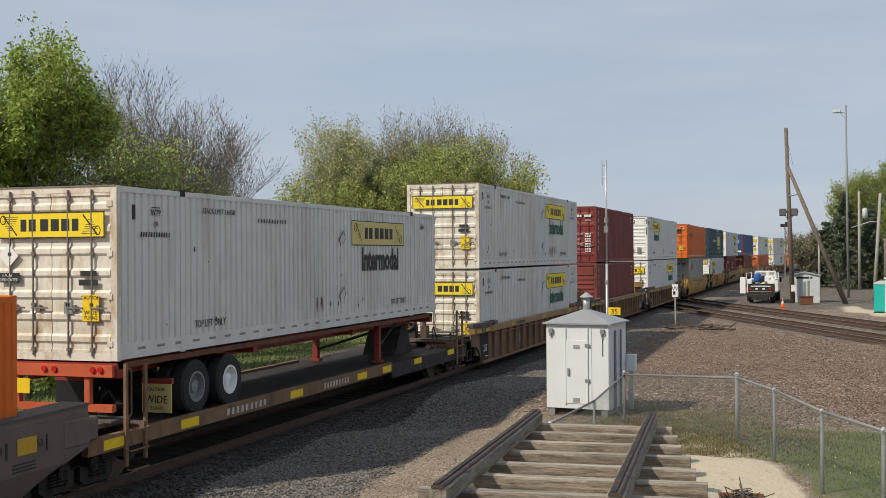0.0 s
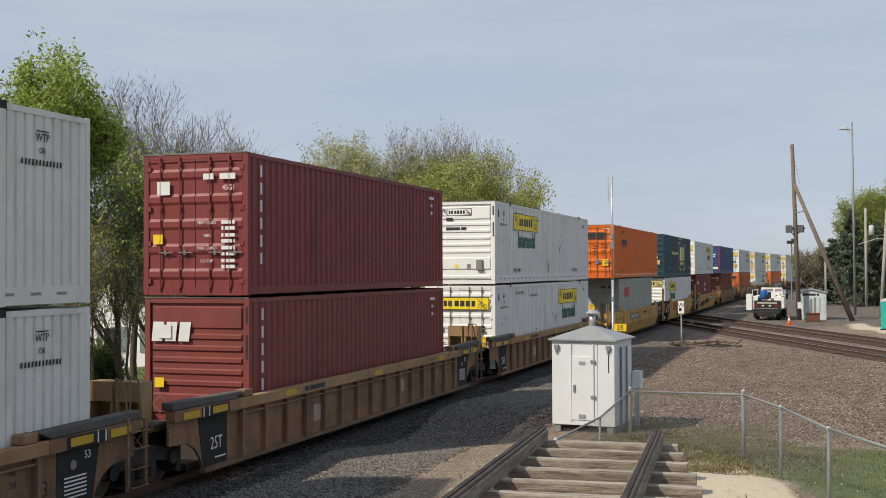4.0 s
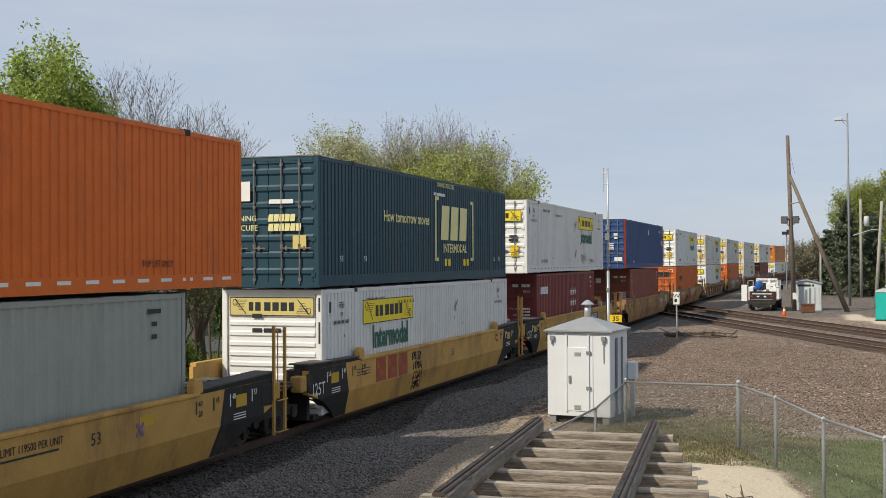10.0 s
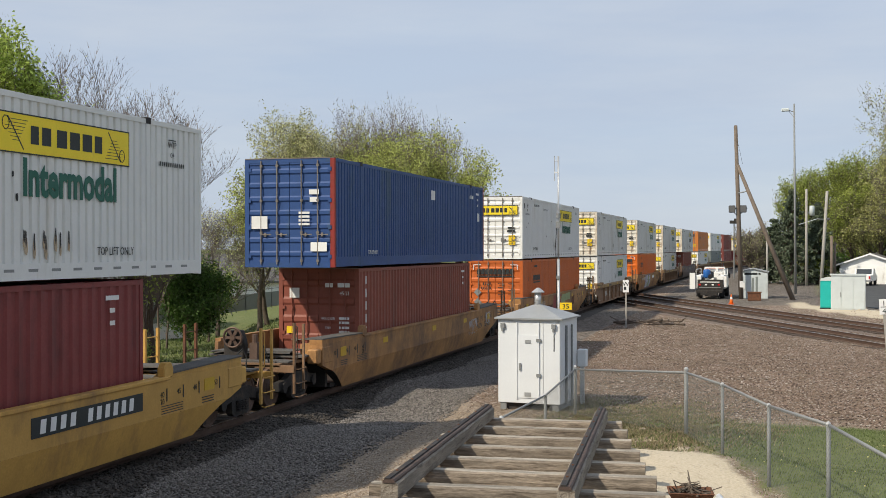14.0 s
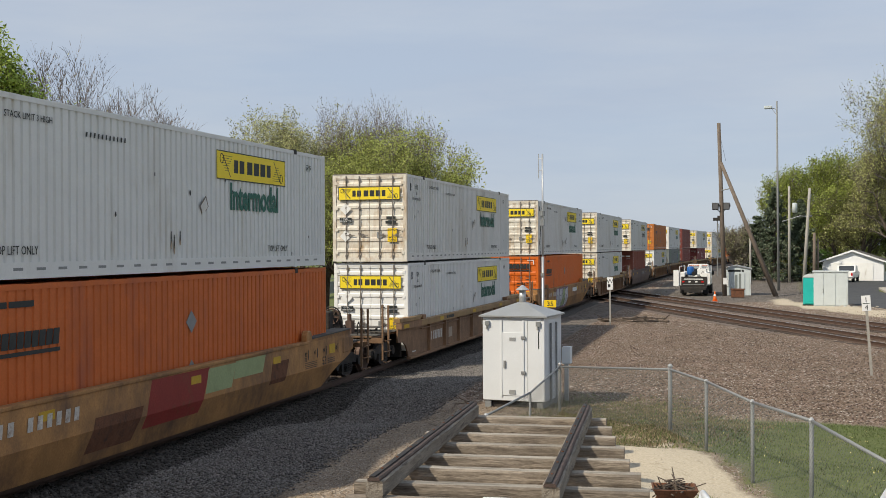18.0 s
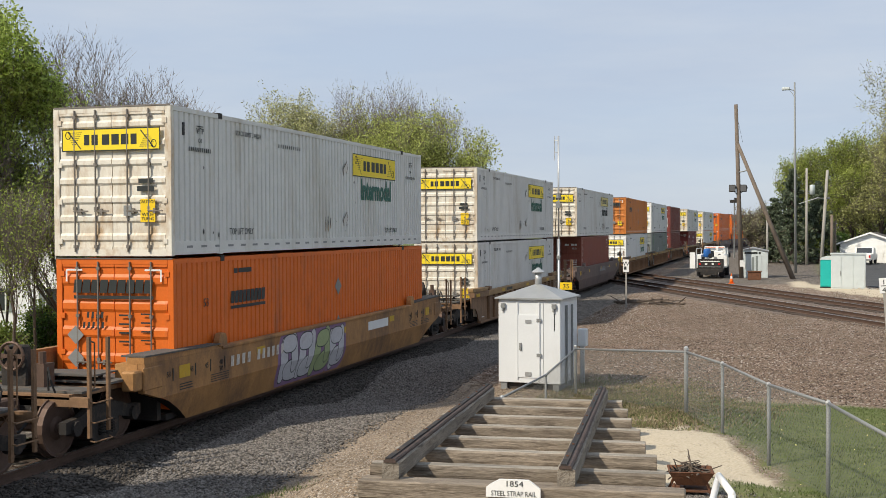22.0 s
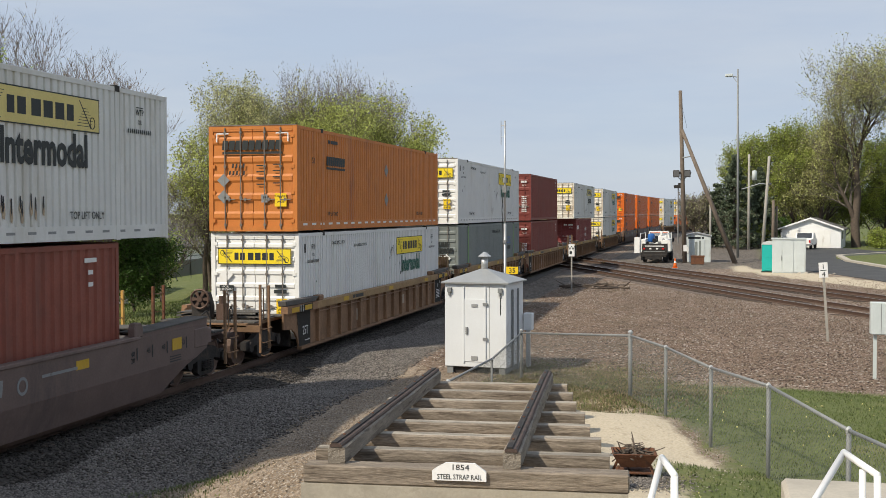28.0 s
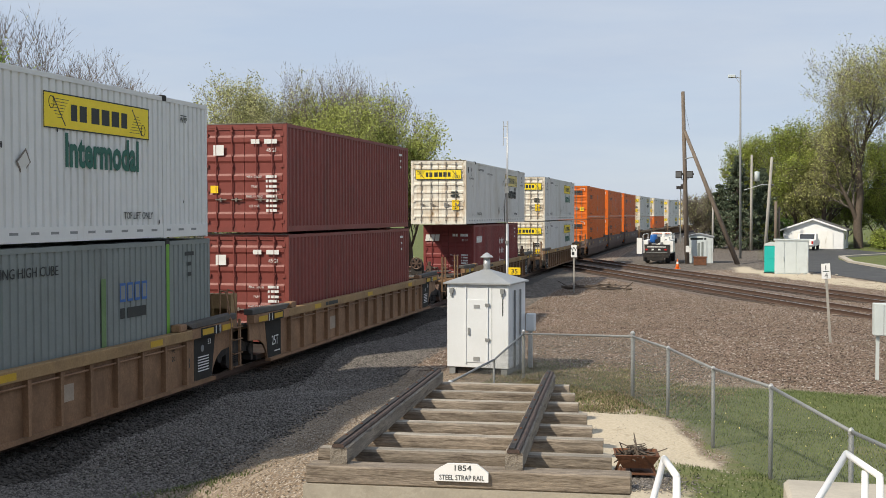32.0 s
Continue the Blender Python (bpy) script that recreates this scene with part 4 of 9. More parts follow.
        o.matrix_basis = o.matrix_basis @ Matrix.Rotation(radians(45), 4, "Z")
        part("placard", Mb().box(-0.115, 0.115, -0.115, 0.115, 0.002, 0.004), endm, o)
        for zc, ln in ((2.55, 0.32), (1.9, 0.5)):
            plate(root, "marking", mat["ink"], "end", W - 0.06, zc, 0.045, ln, -h - 0.003)
        part("gear_box", Mb().box(0.62, 0.85, -h - 0.06, -h + 0.02, dz0 + dh * 0.13, dz0 + dh * 0.27), mat["dull_galv"], root, "grey box on the end wall", bevel=0.02)
    out, face = W + 0.002, -h - 0.004
    ink = mat["ink"]
    if look_ in ("carrier", "carrier_tan"):
        panel = mat["logo_yellow"] if look_ == "carrier" else mat["logo_tan"]
        word = mat["ink_green"] if look_ == "carrier" else ink
        yc = h - 4.5 if near_end == "door" else -h + 4.3
        logo_panel(root, "side", yc, 2.27, 3.65, 0.62, out, panel, ink)
        letters(root, "Intermodal", 0.80, word, "side", yc + 0.12, 1.34, out, 0.74, bold=0.026)
        for y in ((-h + 3.0, h - 3.1)):
            letters(root, "TOP LIFT ONLY", 0.20, ink, "side", y, 0.40, out, 0.82)
        for y in (-h + 1.15, h - 1.15):
            letters(root, "WTP", 0.17, ink, "side", y, 2.42, out, 0.85)
            plate(root, "marking", ink, "side", y, 2.57, 0.28, 0.018, out)
            if y < 0 or seed % 2:
                letters(root, "OR", 0.13, ink, "side", y, 2.24, out, 0.85)
                name_blocks(root, "side", y, 2.10, 0.95, 0.085, out, 12, ink, gap=0.5)
        letters(root, "STACK LIMIT 3 HIGH", 0.15, ink, "side", -h + 3.35, 2.52, out, 0.9)
        name_blocks(root, "side", -h + 5.6, 2.44, 1.35, 0.085, out, 11, ink, gap=0.62)
        part("vent", Mb().box(W - 0.02, W + 0.006, -h + 0.45, -h + 0.52, 2.35, 2.6), mat["black"], root)
        mk = Mb()
        rg = random.Random(seed)
        for i in range(10):
            y = rg.choice([rg.uniform(-h + 0.5, h - 0.5), h - 6.6 + rg.gauss(0, 0.7), -h + 1.4 + rg.gauss(0, 0.5)])
            z, s_ = rg.choice([rg.uniform(0.33, 0.62), rg.uniform(0.5, 2.0)]), rg.uniform(0.012, 0.04)
            mk.prism([(y + s_ * math.cos(q) * 0.8, z + s_ * math.sin(q) * 1.7) for q in (k * math.pi / 4 for k in range(8))], out - 0.002, out + 0.001)
        rn = Mb()
        for i in range(8 if seed == 1 else 3):  # a cluster of scratches that have run rusty
            y, z = (h - 5.6 if seed == 1 else h - 8.3) + i * 0.16 + rg.gauss(0, 0.06), rg.uniform(0.60, 0.74)
            w_, l_ = rg.uniform(0.025, 0.05), rg.uniform(0.14, 0.30)
            rn.prism([(y - w_ * 0.6, z), (y + w_ * 0.6, z), (y + w_, z - l_ * 0.7), (y + w_ * 0.5, z - l_), (y - w_ * 0.6, z - l_ * 0.9), (y - w_, z - l_ * 0.5)], out - 0.003, out + 0.0004)
            mk.prism([(y - 0.012, z + 0.12), (y + 0.012, z + 0.10), (y + 0.02, z - l_ * 0.3), (y, z - l_ * 0.6), (y - 0.02, z - l_ * 0.25)], out - 0.002, out + 0.001)
        part("rust_staining", rn, mat["rust_streak"], root, "brown rust runs", kind="stuff")
        part("rust_wear", mk, mat["black"], root, "dark rust scuffs", kind="stuff")
        dn = Mb()
        for k in range(26):
            y = -h + 0.7 + k * (long - 1.4) / 25
            dn.box(out - 0.003, out + 0.001, y - 0.12, y + 0.12, 0.15, 0.195)
        part("reflective_tape", dn, mat["dull_galv"], root, "broken strip of reflective tape", kind="stuff")
        # diamond placard holder
        for z in (0.75, 2.1) if seed == 1 or seed > 2 else (1.35,):
            o = part("placard_holder", Mb().box(-0.17, 0.17, -0.17, 0.17, -0.004, 0.004), mat["rod"], root, "metal diamond for placards")
            part("placard", Mb().box(-0.135, 0.135, -0.135, 0.135, 0.004, 0.006), body, o)
            o.matrix_basis = frame_of("side", h - 6.9 if near_end == "door" else h - 6.0, z, out) @ Matrix.Diagonal((0.75, 1.1, 1, 1)) @ Matrix.Rotation(radians(45), 4, "Z")
        if near_end == "door":
            logo_panel(root, "end", 0.0, 2.26, 2.16, 0.44, -h - 0.03, mat["logo_yellow"], ink)
            bars(root, ink, "end", 0.78, 1.45, 0.36, 0.09, face - 0.024, 4, seed=seed)
            bars(root, ink, "end", 0.78, 1.30, 0.42, 0.10, face - 0.024, 6, seed=seed + 1)
            pl = plate(root, "caution_plate", mat["sign_yellow"], "end", 0.80, 0.88, 0.32, 0.44, face - 0.026, "yellow warning plate about wide turns")
            letters(root, "CAUTION", 0.085, ink, "end", 0.80, 1.02, face - 0.031)
            letters(root, "WIDE", 0.10, ink, "end", 0.80, 0.77, face - 0.031)
            letters(root, "TURNS", 0.085, ink, "end", 0.80, 0.69, face - 0.031)
            plate(root, "id_plate", mat["dull_galv"], "end", 0.36, 0.88, 0.17, 0.2, face - 0.026)
            if seed % 3:
                for z in (1.75, 0.85):
                    o = plate(root, "placard", mat["clean_white"], "end", -0.83, z, 0.28, 0.28, face - 0.026)
                    o.matrix_basis = o.matrix_basis @ Matrix.Rotation(radians(45), 4, "Z")
                q = plate(root, "notice", ink, "end", -0.82, 1.38, 0.42, 0.16, face - 0.026, "black notice with white words")
                letters(root, "LOCAL", 0.07, mat["ink_white"], "end", -0.86, 1.40, face - 0.031)
                letters(root, "DEDICATED", 0.07, mat["ink_white"], "end", -0.82, 1.32, face - 0.031)
        else:
            if seed == 3:
                logo_panel(root, "end", 0.0, 2.5, 2.2, 0.44, face + 0.02, mat["logo_tan"], ink)
            else:
                logo_panel(root, "end", -0.1, 2.52, 1.1, 0.26, face + 0.02, mat["clean_white"], ink)
            bars(root, ink, "end", -0.35, 2.28, 0.3, 0.1, face + 0.015, 4, seed=seed)
            bars(root, ink, "end", -0.1, 1.94, 0.8, 0.10, face + 0.015, 10, seed=seed + 4)
            bars(root, ink, "end", 1.17, 2.35, 0.06, 0.9, face, 1, seed=seed + 4)
            plate(root, "notice", mat["dull_galv"], "end", 0.34, 0.62, 0.14, 0.16, face + 0.01)
            plate(root, "dot", mat["logo_yellow"], "end", -0.12, 0.62, 0.12, 0.12, face + 0.01)
    elif look_ == "orange":
        name_blocks(root, "side", -h + 3.25, 2.02, 1.7, 0.26, out, 9, ink, True)
        letters(root, "53", 0.24, ink, "side", -h + 1.3, 1.9, out)
        letters(root, "TOP LIFT ONLY", 0.17, ink, "side", -h + 2.95, 0.42, out, 0.82)
        letters(root, "TOP LIFT ONLY", 0.17, ink, "side", h - 3.0, 0.42, out, 0.82)
        bars(root, ink, "side", -h + 3.0, 2.58, 0.9, 0.10, out, 8, seed=seed)
        for z in (0.95, 1.95):
            o = part("placard_holder", Mb().box(-0.16, 0.16, -0.16, 0.16, -0.004, 0.005), mat["dull_galv"], root, "grey metal diamond")
            o.matrix_basis = frame_of("side", 0.55, z, out) @ Matrix.Rotation(radians(45), 4, "Z")
        dn = Mb()
        for k in range(22):
            y = -h + 0.6 + k * (long - 1.2) / 21
            dn.box(out - 0.003, out + 0.001, y - 0.17, y + 0.17, 0.16, 0.22)
        part("reflective_tape", dn, mat["ink_white"], root, "broken strip of white tape", kind="stuff")
        name_blocks(root, "end", 0.0, 2.36, 1.75, 0.26, face - 0.026, 9, ink, True)
        for z in (1.4, 0.95):
            o = plate(root, "placard", mat["dull_galv"], "end", -0.85, z, 0.26, 0.26, face - 0.026)
            o.matrix_basis = o.matrix_basis @ Matrix.Rotation(radians(45), 4, "Z")
        plate(root, "caution_plate", mat["sign_yellow"], "end", 0.82, 0.86, 0.34, 0.36, face - 0.026, "yellow warning plate")
        letters(root, "CAUTION", 0.075, ink, "end", 0.82, 0.94, face - 0.031)
        letters(root, "WIDE", 0.085, ink, "end", 0.82, 0.78, face - 0.031)
        for sx in (-1, 1):
            plate(root, "corner_tape", mat["ink_white"], "end", sx * 0.86, 2.68, 0.34, 0.035, face - 0.026, "white tape in the door's corner")
            plate(root, "corner_tape", mat["ink_white"], "end", sx * 1.04, 2.57, 0.035, 0.24, face - 0.026, "white tape in the door's corner")
        name_blocks(root, "end", -0.38, 1.80, 0.42, 0.12, face - 0.026, 4, ink, gap=0.5)
        name_blocks(root, "end", -0.42, 1.60, 0.52, 0.12, face - 0.026, 5, ink, gap=0.5)
        for k in range(4):
            bars(root, ink, "end", 0.25, 1.80 - k * 0.17, 0.26, 0.035, face - 0.026, 5, seed=k)
            bars(root, ink, "end", 0.72, 1.83 - k * 0.17, 0.24, 0.03, face - 0.026, 5, seed=k + 5)
        plate(root, "notice", mat["dull_galv"], "end", 0.35, 0.9, 0.18, 0.22, face - 0.026)
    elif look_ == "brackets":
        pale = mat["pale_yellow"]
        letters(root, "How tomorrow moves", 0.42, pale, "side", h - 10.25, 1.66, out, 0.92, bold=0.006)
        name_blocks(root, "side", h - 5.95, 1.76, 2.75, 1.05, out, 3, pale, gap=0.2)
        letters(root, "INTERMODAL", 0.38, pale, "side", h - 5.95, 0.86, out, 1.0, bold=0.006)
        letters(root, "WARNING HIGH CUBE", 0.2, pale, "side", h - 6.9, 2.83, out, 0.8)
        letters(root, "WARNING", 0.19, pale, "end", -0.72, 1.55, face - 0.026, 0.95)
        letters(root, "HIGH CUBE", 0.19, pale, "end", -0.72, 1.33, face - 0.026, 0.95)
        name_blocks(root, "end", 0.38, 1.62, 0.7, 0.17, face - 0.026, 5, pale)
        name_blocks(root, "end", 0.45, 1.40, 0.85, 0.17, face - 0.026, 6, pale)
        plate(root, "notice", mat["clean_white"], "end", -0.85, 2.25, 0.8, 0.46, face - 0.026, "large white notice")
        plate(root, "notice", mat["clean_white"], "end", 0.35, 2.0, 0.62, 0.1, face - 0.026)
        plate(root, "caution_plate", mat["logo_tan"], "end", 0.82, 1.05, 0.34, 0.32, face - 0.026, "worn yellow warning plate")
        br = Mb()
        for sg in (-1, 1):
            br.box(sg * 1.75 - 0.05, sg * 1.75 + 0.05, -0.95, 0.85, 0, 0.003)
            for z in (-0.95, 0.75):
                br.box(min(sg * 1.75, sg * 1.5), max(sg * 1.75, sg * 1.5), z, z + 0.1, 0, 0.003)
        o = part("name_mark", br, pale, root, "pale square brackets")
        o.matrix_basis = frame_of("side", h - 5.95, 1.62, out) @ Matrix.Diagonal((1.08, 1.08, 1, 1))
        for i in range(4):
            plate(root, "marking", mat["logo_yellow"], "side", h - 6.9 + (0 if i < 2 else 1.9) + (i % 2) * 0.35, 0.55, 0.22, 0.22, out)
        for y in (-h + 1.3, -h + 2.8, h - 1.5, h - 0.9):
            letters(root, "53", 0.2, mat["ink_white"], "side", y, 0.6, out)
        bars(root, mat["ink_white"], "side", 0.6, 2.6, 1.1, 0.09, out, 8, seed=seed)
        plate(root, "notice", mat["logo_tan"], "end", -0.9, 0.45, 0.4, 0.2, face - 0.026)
    else:
        wht = mat["ink_white"]
        tone = mat["ink"] if paint in ("grey", "slate") else wht
        if long < 14 and near_end == "door":
            f2 = face - 0.03
            bars(root, tone, "end", 0.36, 2.42, 0.30, 0.12, f2, 4)
            bars(root, tone, "end", 0.80, 2.42, 0.42, 0.12, f2, 4)
            letters(root, "45G1", 0.15, tone, "end", 0.80, 2.14, f2, 0.9)
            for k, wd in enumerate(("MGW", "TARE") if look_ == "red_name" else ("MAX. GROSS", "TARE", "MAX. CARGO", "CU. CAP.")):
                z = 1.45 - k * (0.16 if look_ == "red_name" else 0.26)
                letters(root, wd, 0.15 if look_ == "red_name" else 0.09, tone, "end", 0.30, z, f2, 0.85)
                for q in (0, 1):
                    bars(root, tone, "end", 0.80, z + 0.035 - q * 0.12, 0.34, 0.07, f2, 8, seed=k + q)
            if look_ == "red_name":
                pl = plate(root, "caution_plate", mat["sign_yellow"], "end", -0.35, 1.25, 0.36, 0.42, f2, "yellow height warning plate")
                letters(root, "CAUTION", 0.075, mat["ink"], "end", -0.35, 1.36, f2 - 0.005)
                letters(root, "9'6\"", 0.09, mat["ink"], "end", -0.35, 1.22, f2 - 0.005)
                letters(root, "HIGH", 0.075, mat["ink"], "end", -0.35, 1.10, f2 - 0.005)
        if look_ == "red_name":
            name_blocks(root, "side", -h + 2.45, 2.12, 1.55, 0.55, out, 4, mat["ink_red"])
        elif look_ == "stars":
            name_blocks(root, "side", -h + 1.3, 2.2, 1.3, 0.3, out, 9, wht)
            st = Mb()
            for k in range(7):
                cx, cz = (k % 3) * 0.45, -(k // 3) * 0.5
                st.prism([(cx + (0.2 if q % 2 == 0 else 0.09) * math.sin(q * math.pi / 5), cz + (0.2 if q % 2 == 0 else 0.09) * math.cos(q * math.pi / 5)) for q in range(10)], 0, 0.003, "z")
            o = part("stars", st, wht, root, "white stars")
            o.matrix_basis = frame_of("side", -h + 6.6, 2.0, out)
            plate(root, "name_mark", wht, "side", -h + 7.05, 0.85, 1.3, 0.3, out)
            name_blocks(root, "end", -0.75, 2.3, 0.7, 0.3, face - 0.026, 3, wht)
        elif look_ == "column":
            if near_end == "front":
                name_blocks(root, "end", -0.55, 2.2, 0.95, 0.4, face - 0.004, 3, wht, gap=0.2)
            for i in range(6):
                bars(root, wht, "side", -h + 0.62, 2.55 - i * 0.36, 0.2, 0.24, out, 1, seed=seed + i)
        elif look_ == "navy":
            plate(root, "notice", wht, "side", 1.0, 2.3, 0.45, 0.32, out)
            bars(root, wht, "side", h - 1.9, 2.45, 0.6, 0.13, out, 5, seed=seed)
            plate(root, "notice", wht, "side", h - 0.9, 1.7, 0.32, 0.32, out)
            plate(root, "name_mark", wht, "end", -0.85, 1.2, 0.46, 0.34, face - 0.026)
            bars(root, wht, "end", 0.75, 2.0, 0.34, 0.13, face - 0.026, 4, seed=seed)
            bars(root, wht, "end", 0.75, 1.8, 0.3, 0.13, face - 0.026, 3, seed=seed + 2)
            for i in range(4):
                bars(root, wht, "end", 0.45, 1.45 - i * 0.1, 0.34, 0.06, face - 0.026, 5, seed=seed + i)
            plate(root, "notice", mat["clean_white"], "end", 0.85, 0.55, 0.46, 0.24, face - 0.026)
            letters(root, "TOP LIFT ONLY", 0.15, wht, "side", -h + 3.0, 0.35, out, 0.8)
        elif look_ == "emblem":
            for y in posts:
                plate(root, "stripe", mat["lime"], "side", y, 1.45, 0.13, 2.75, W + 0.007, "bright green painted post")
            plate(root, "stripe", mat["lime_faded"], "side", h - 4.55, 1.6, 0.16, 1.3, out, "faded green stripe")
            for k in range(4):
                o = plate(root, "name_mark", mat["blue_poly"], "side", h - 3.85 + k * 0.28, 1.95, 0.21, 0.36, out, "blue outlined block")
                part("name_fill", Mb().box(-0.075, 0.075, -0.13, 0.13, 0.002, 0.004), body, o)
            bars(root, tone, "side", h - 3.4, 1.55, 1.1, 0.2, out, 9, seed=seed)
            letters(root, "WARNING HIGH CUBE", 0.24, tone, "side", h - 7.2, 2.40, out, 0.95)
            letters(root, "53", 0.24, tone, "side", h - 1.1, 0.9, out)
            for y in (-2.2, h - 9.6):
                o = part("placard_holder", Mb().box(-0.2, 0.2, -0.2, 0.2, -0.004, 0.004), mat["ink_white"], root, "white metal diamond for placards")
                o.matrix_basis = frame_of("side", y, 1.25, out) @ Matrix.Diagonal((0.75, 1.1, 1, 1)) @ Matrix.Rotation(radians(45), 4, "Z")
            plate(root, "name_mark", mat["ink_white"], "end", -0.75, 1.95, 0.8, 0.45, face - 0.03, "pale square emblem")
            name_blocks(root, "end", 0.5, 2.05, 0.7, 0.2, face - 0.03, 4, tone)
            name_blocks(root, "end", 0.6, 1.78, 0.9, 0.2, face - 0.03, 6, tone)
            o = plate(root, "placard", mat["clean_white"], "end", 0.75, 1.42, 0.28, 0.28, face - 0.03)
            o.matrix_basis = o.matrix_basis @ Matrix.Rotation(radians(45), 4, "Z")
        for i in range(7 if long > 14 and look_ not in ("navy", "emblem") else 0):
            bars(root, wht, "end", 0.62, 2.42 - i * 0.14 - (0.5 if i > 1 else 0), 0.85 if i < 1 else 0.6, 0.085, face - 0.03, 9 if i < 1 else 8, seed=seed + i)
        for i in range(3):
            bars(root, tone, "side", h - 1.0, 2.6 - i * 0.22, 0.45 if i < 1 else 0.2, 0.08, out, 5, seed=seed + 7 + i)
        if look_ in ("column", "red_name", "plain"):
            plate(root, "warning_label", mat["sign_yellow"], "end", -0.85, 1.15, 0.22, 0.2, face - 0.03, "small yellow warning label")
            plate(root, "notice", wht, "end", -0.72, 2.2, 0.3, 0.28, face - 0.03)
    return root


# ---- railway cars ----
def wheelset_mesh():
    mb = Mb()
    for sx in (-1, 1):
        m = Matrix.Translation((sx * 0.76, 0, 0)) @ Matrix.Rotation(radians(90 * sx), 4, "Y")
        mb.lathe([(0.08, -0.07), (0.51, -0.07), (0.51, -0.045), (0.483, -0.04), (0.478, 0.07), (0.44, 0.07), (0.41, 0.045), (0.20, 0.02), (0.13, 0.06), (0.08, 0.06)], 20, m)
        mb.tube((sx * 0.8, 0, 0), (sx * 1.05, 0, 0), 0.08, n=8)
    mb.tube((-0.8, 0, 0), (0.8, 0, 0), 0.085, n=8)
    # weld marks and bolts that show the turning
    for sx in (-1, 1):
        for q in range(3):
            a = q * 2 * math.pi / 3
            mb.tube((sx * 0.83, 0.05 * math.cos(a), 0.05 * math.sin(a)), (sx * 1.07, 0.05 * math.cos(a), 0.05 * math.sin(a)), 0.015, n=5)
    return mb.mesh("wheelset", mat["rail"])


WHEELS = wheelset_mesh()
WHEEL_R = 0.483


def truck(parent, y):
    """A two-axle truck with cast side frames and coil springs."""
    t = new("truck")
    sf = Mb()
    for sx in (-1, 1):
        x0, x1 = (1.0, 1.14) if sx > 0 else (-1.14, -1.0)
        sf.prism([(-1.15, 0.42), (-1.15, 0.62), (-0.75, 0.66), (-0.35, 0.78), (0.35, 0.78), (0.75, 0.66), (1.15, 0.62), (1.15, 0.42), (0.85, 0.42),
                  (0.42, 0.5), (0.42, 0.24), (0.3, 0.16), (-0.3, 0.16), (-0.42, 0.24), (-0.42, 0.5), (-0.85, 0.42)], x0, x1, "x")
        for k in (-0.16, 0.0, 0.16):
            for q in range(5):
                z = 0.26 + q * 0.05
                sf.tube((sx * 1.17, k, z), (sx * 1.17, k, z + 0.03), 0.065, n=8)
        for k in (-0.889, 0.889):
            sf.tube((sx * 0.98, k, 0.483), (sx * 1.2, k, 0.483), 0.13, n=10)
    sf.box(-1.0, 1.0, -0.2, 0.2, 0.42, 0.72)
    t = part("truck", sf, mat["black_steel"], parent, "black cast truck frame with coil springs")
    t.location = (0, y, 0)
    for k in (-0.889, 0.889):
        w = part("wheelset", WHEELS, None, t, "rusty axle with two steel wheels")
        w.location = (0, k, WHEEL_R)
        WHEELSETS.append(w)
    return t


WHEELSETS = []
SILL_X0, SILL_X1 = 1.36, 1.48


def skin(z):
    """Outer face of a smooth car side: upright above the crease, drawn in below it."""
    return SMOOTH_X if z >= CREASE else SMOOTH_X - (CREASE - z) * 0.30


SMOOTH_X, CREASE = 1.50, 0.70


def on_skin(mb, left, right, z0, z1, lift):
    """A patch that lies on a smooth side between two edges, given as functions of height."""
    zs = sorted({z0, z1} | {z for z in (CREASE,) if z0 < z < z1} | {z0 + (z1 - z0) * (0.5 - 0.5 * math.cos(math.pi * k / 12)) for k in range(1, 12)})
    for a, b in zip(zs, zs[1:]):
        mb.quad((skin(a) + lift, left(a), a), (skin(a) + lift, right(a), a), (skin(b) + lift, right(b), b), (skin(b) + lift, left(b), b))
    return mb


def bubble(mb, cy, cz, ry, rz, lift, lean=0.0):
    rz0, rz1 = max(0.16, cz - rz * 0.995), min(1.38, cz + rz * 0.995)
    half = lambda z: ry * math.sqrt(max(0.0, 1 - ((z - cz) / rz) ** 2)) ** 0.7
    return on_skin(mb, lambda z: cy - half(z) + lean * (z - cz), lambda z: cy + half(z) + lean * (z - cz), rz0, rz1, lift)


def tag(root, paint, y0, zc, glyphs, wide, high, seed, label):
    """A row of sprayed letter-like strokes on the smooth side."""
    rg, mb = random.Random(seed), Mb()
    for g in range(glyphs):
        y = y0 + g * wide
        at = lambda u, v: (y + wide * (u + rg.uniform(-0.1, 0.1)), zc + high * (v + rg.uniform(-0.1, 0.1)))
        pts = rg.choice((((0.1, -0.5), (0.2, 0.5), (0.5, 0.0), (0.8, 0.5), (0.8, -0.5)), ((0.2, 0.5), (0.15, -0.5), (0.7, -0.1), (0.3, 0.1), (0.8, 0.45)),
                         ((0.85, 0.4), (0.3, 0.5), (0.15, -0.2), (0.6, -0.5), (0.9, -0.1), (0.45, 0.05)), ((0.1, 0.45), (0.75, 0.5), (0.45, 0.0), (0.8, -0.5), (0.05, -0.4))))
        line = [at(u, v) for u, v in pts]
        for (ya, za), (yb, zb) in zip(line, line[1:]):
            mb.tube((skin(za) + 0.004, ya, za), (skin(zb) + 0.004, yb, zb), 0.012, n=4)
    return part("graffiti", mb, paint, root, label)


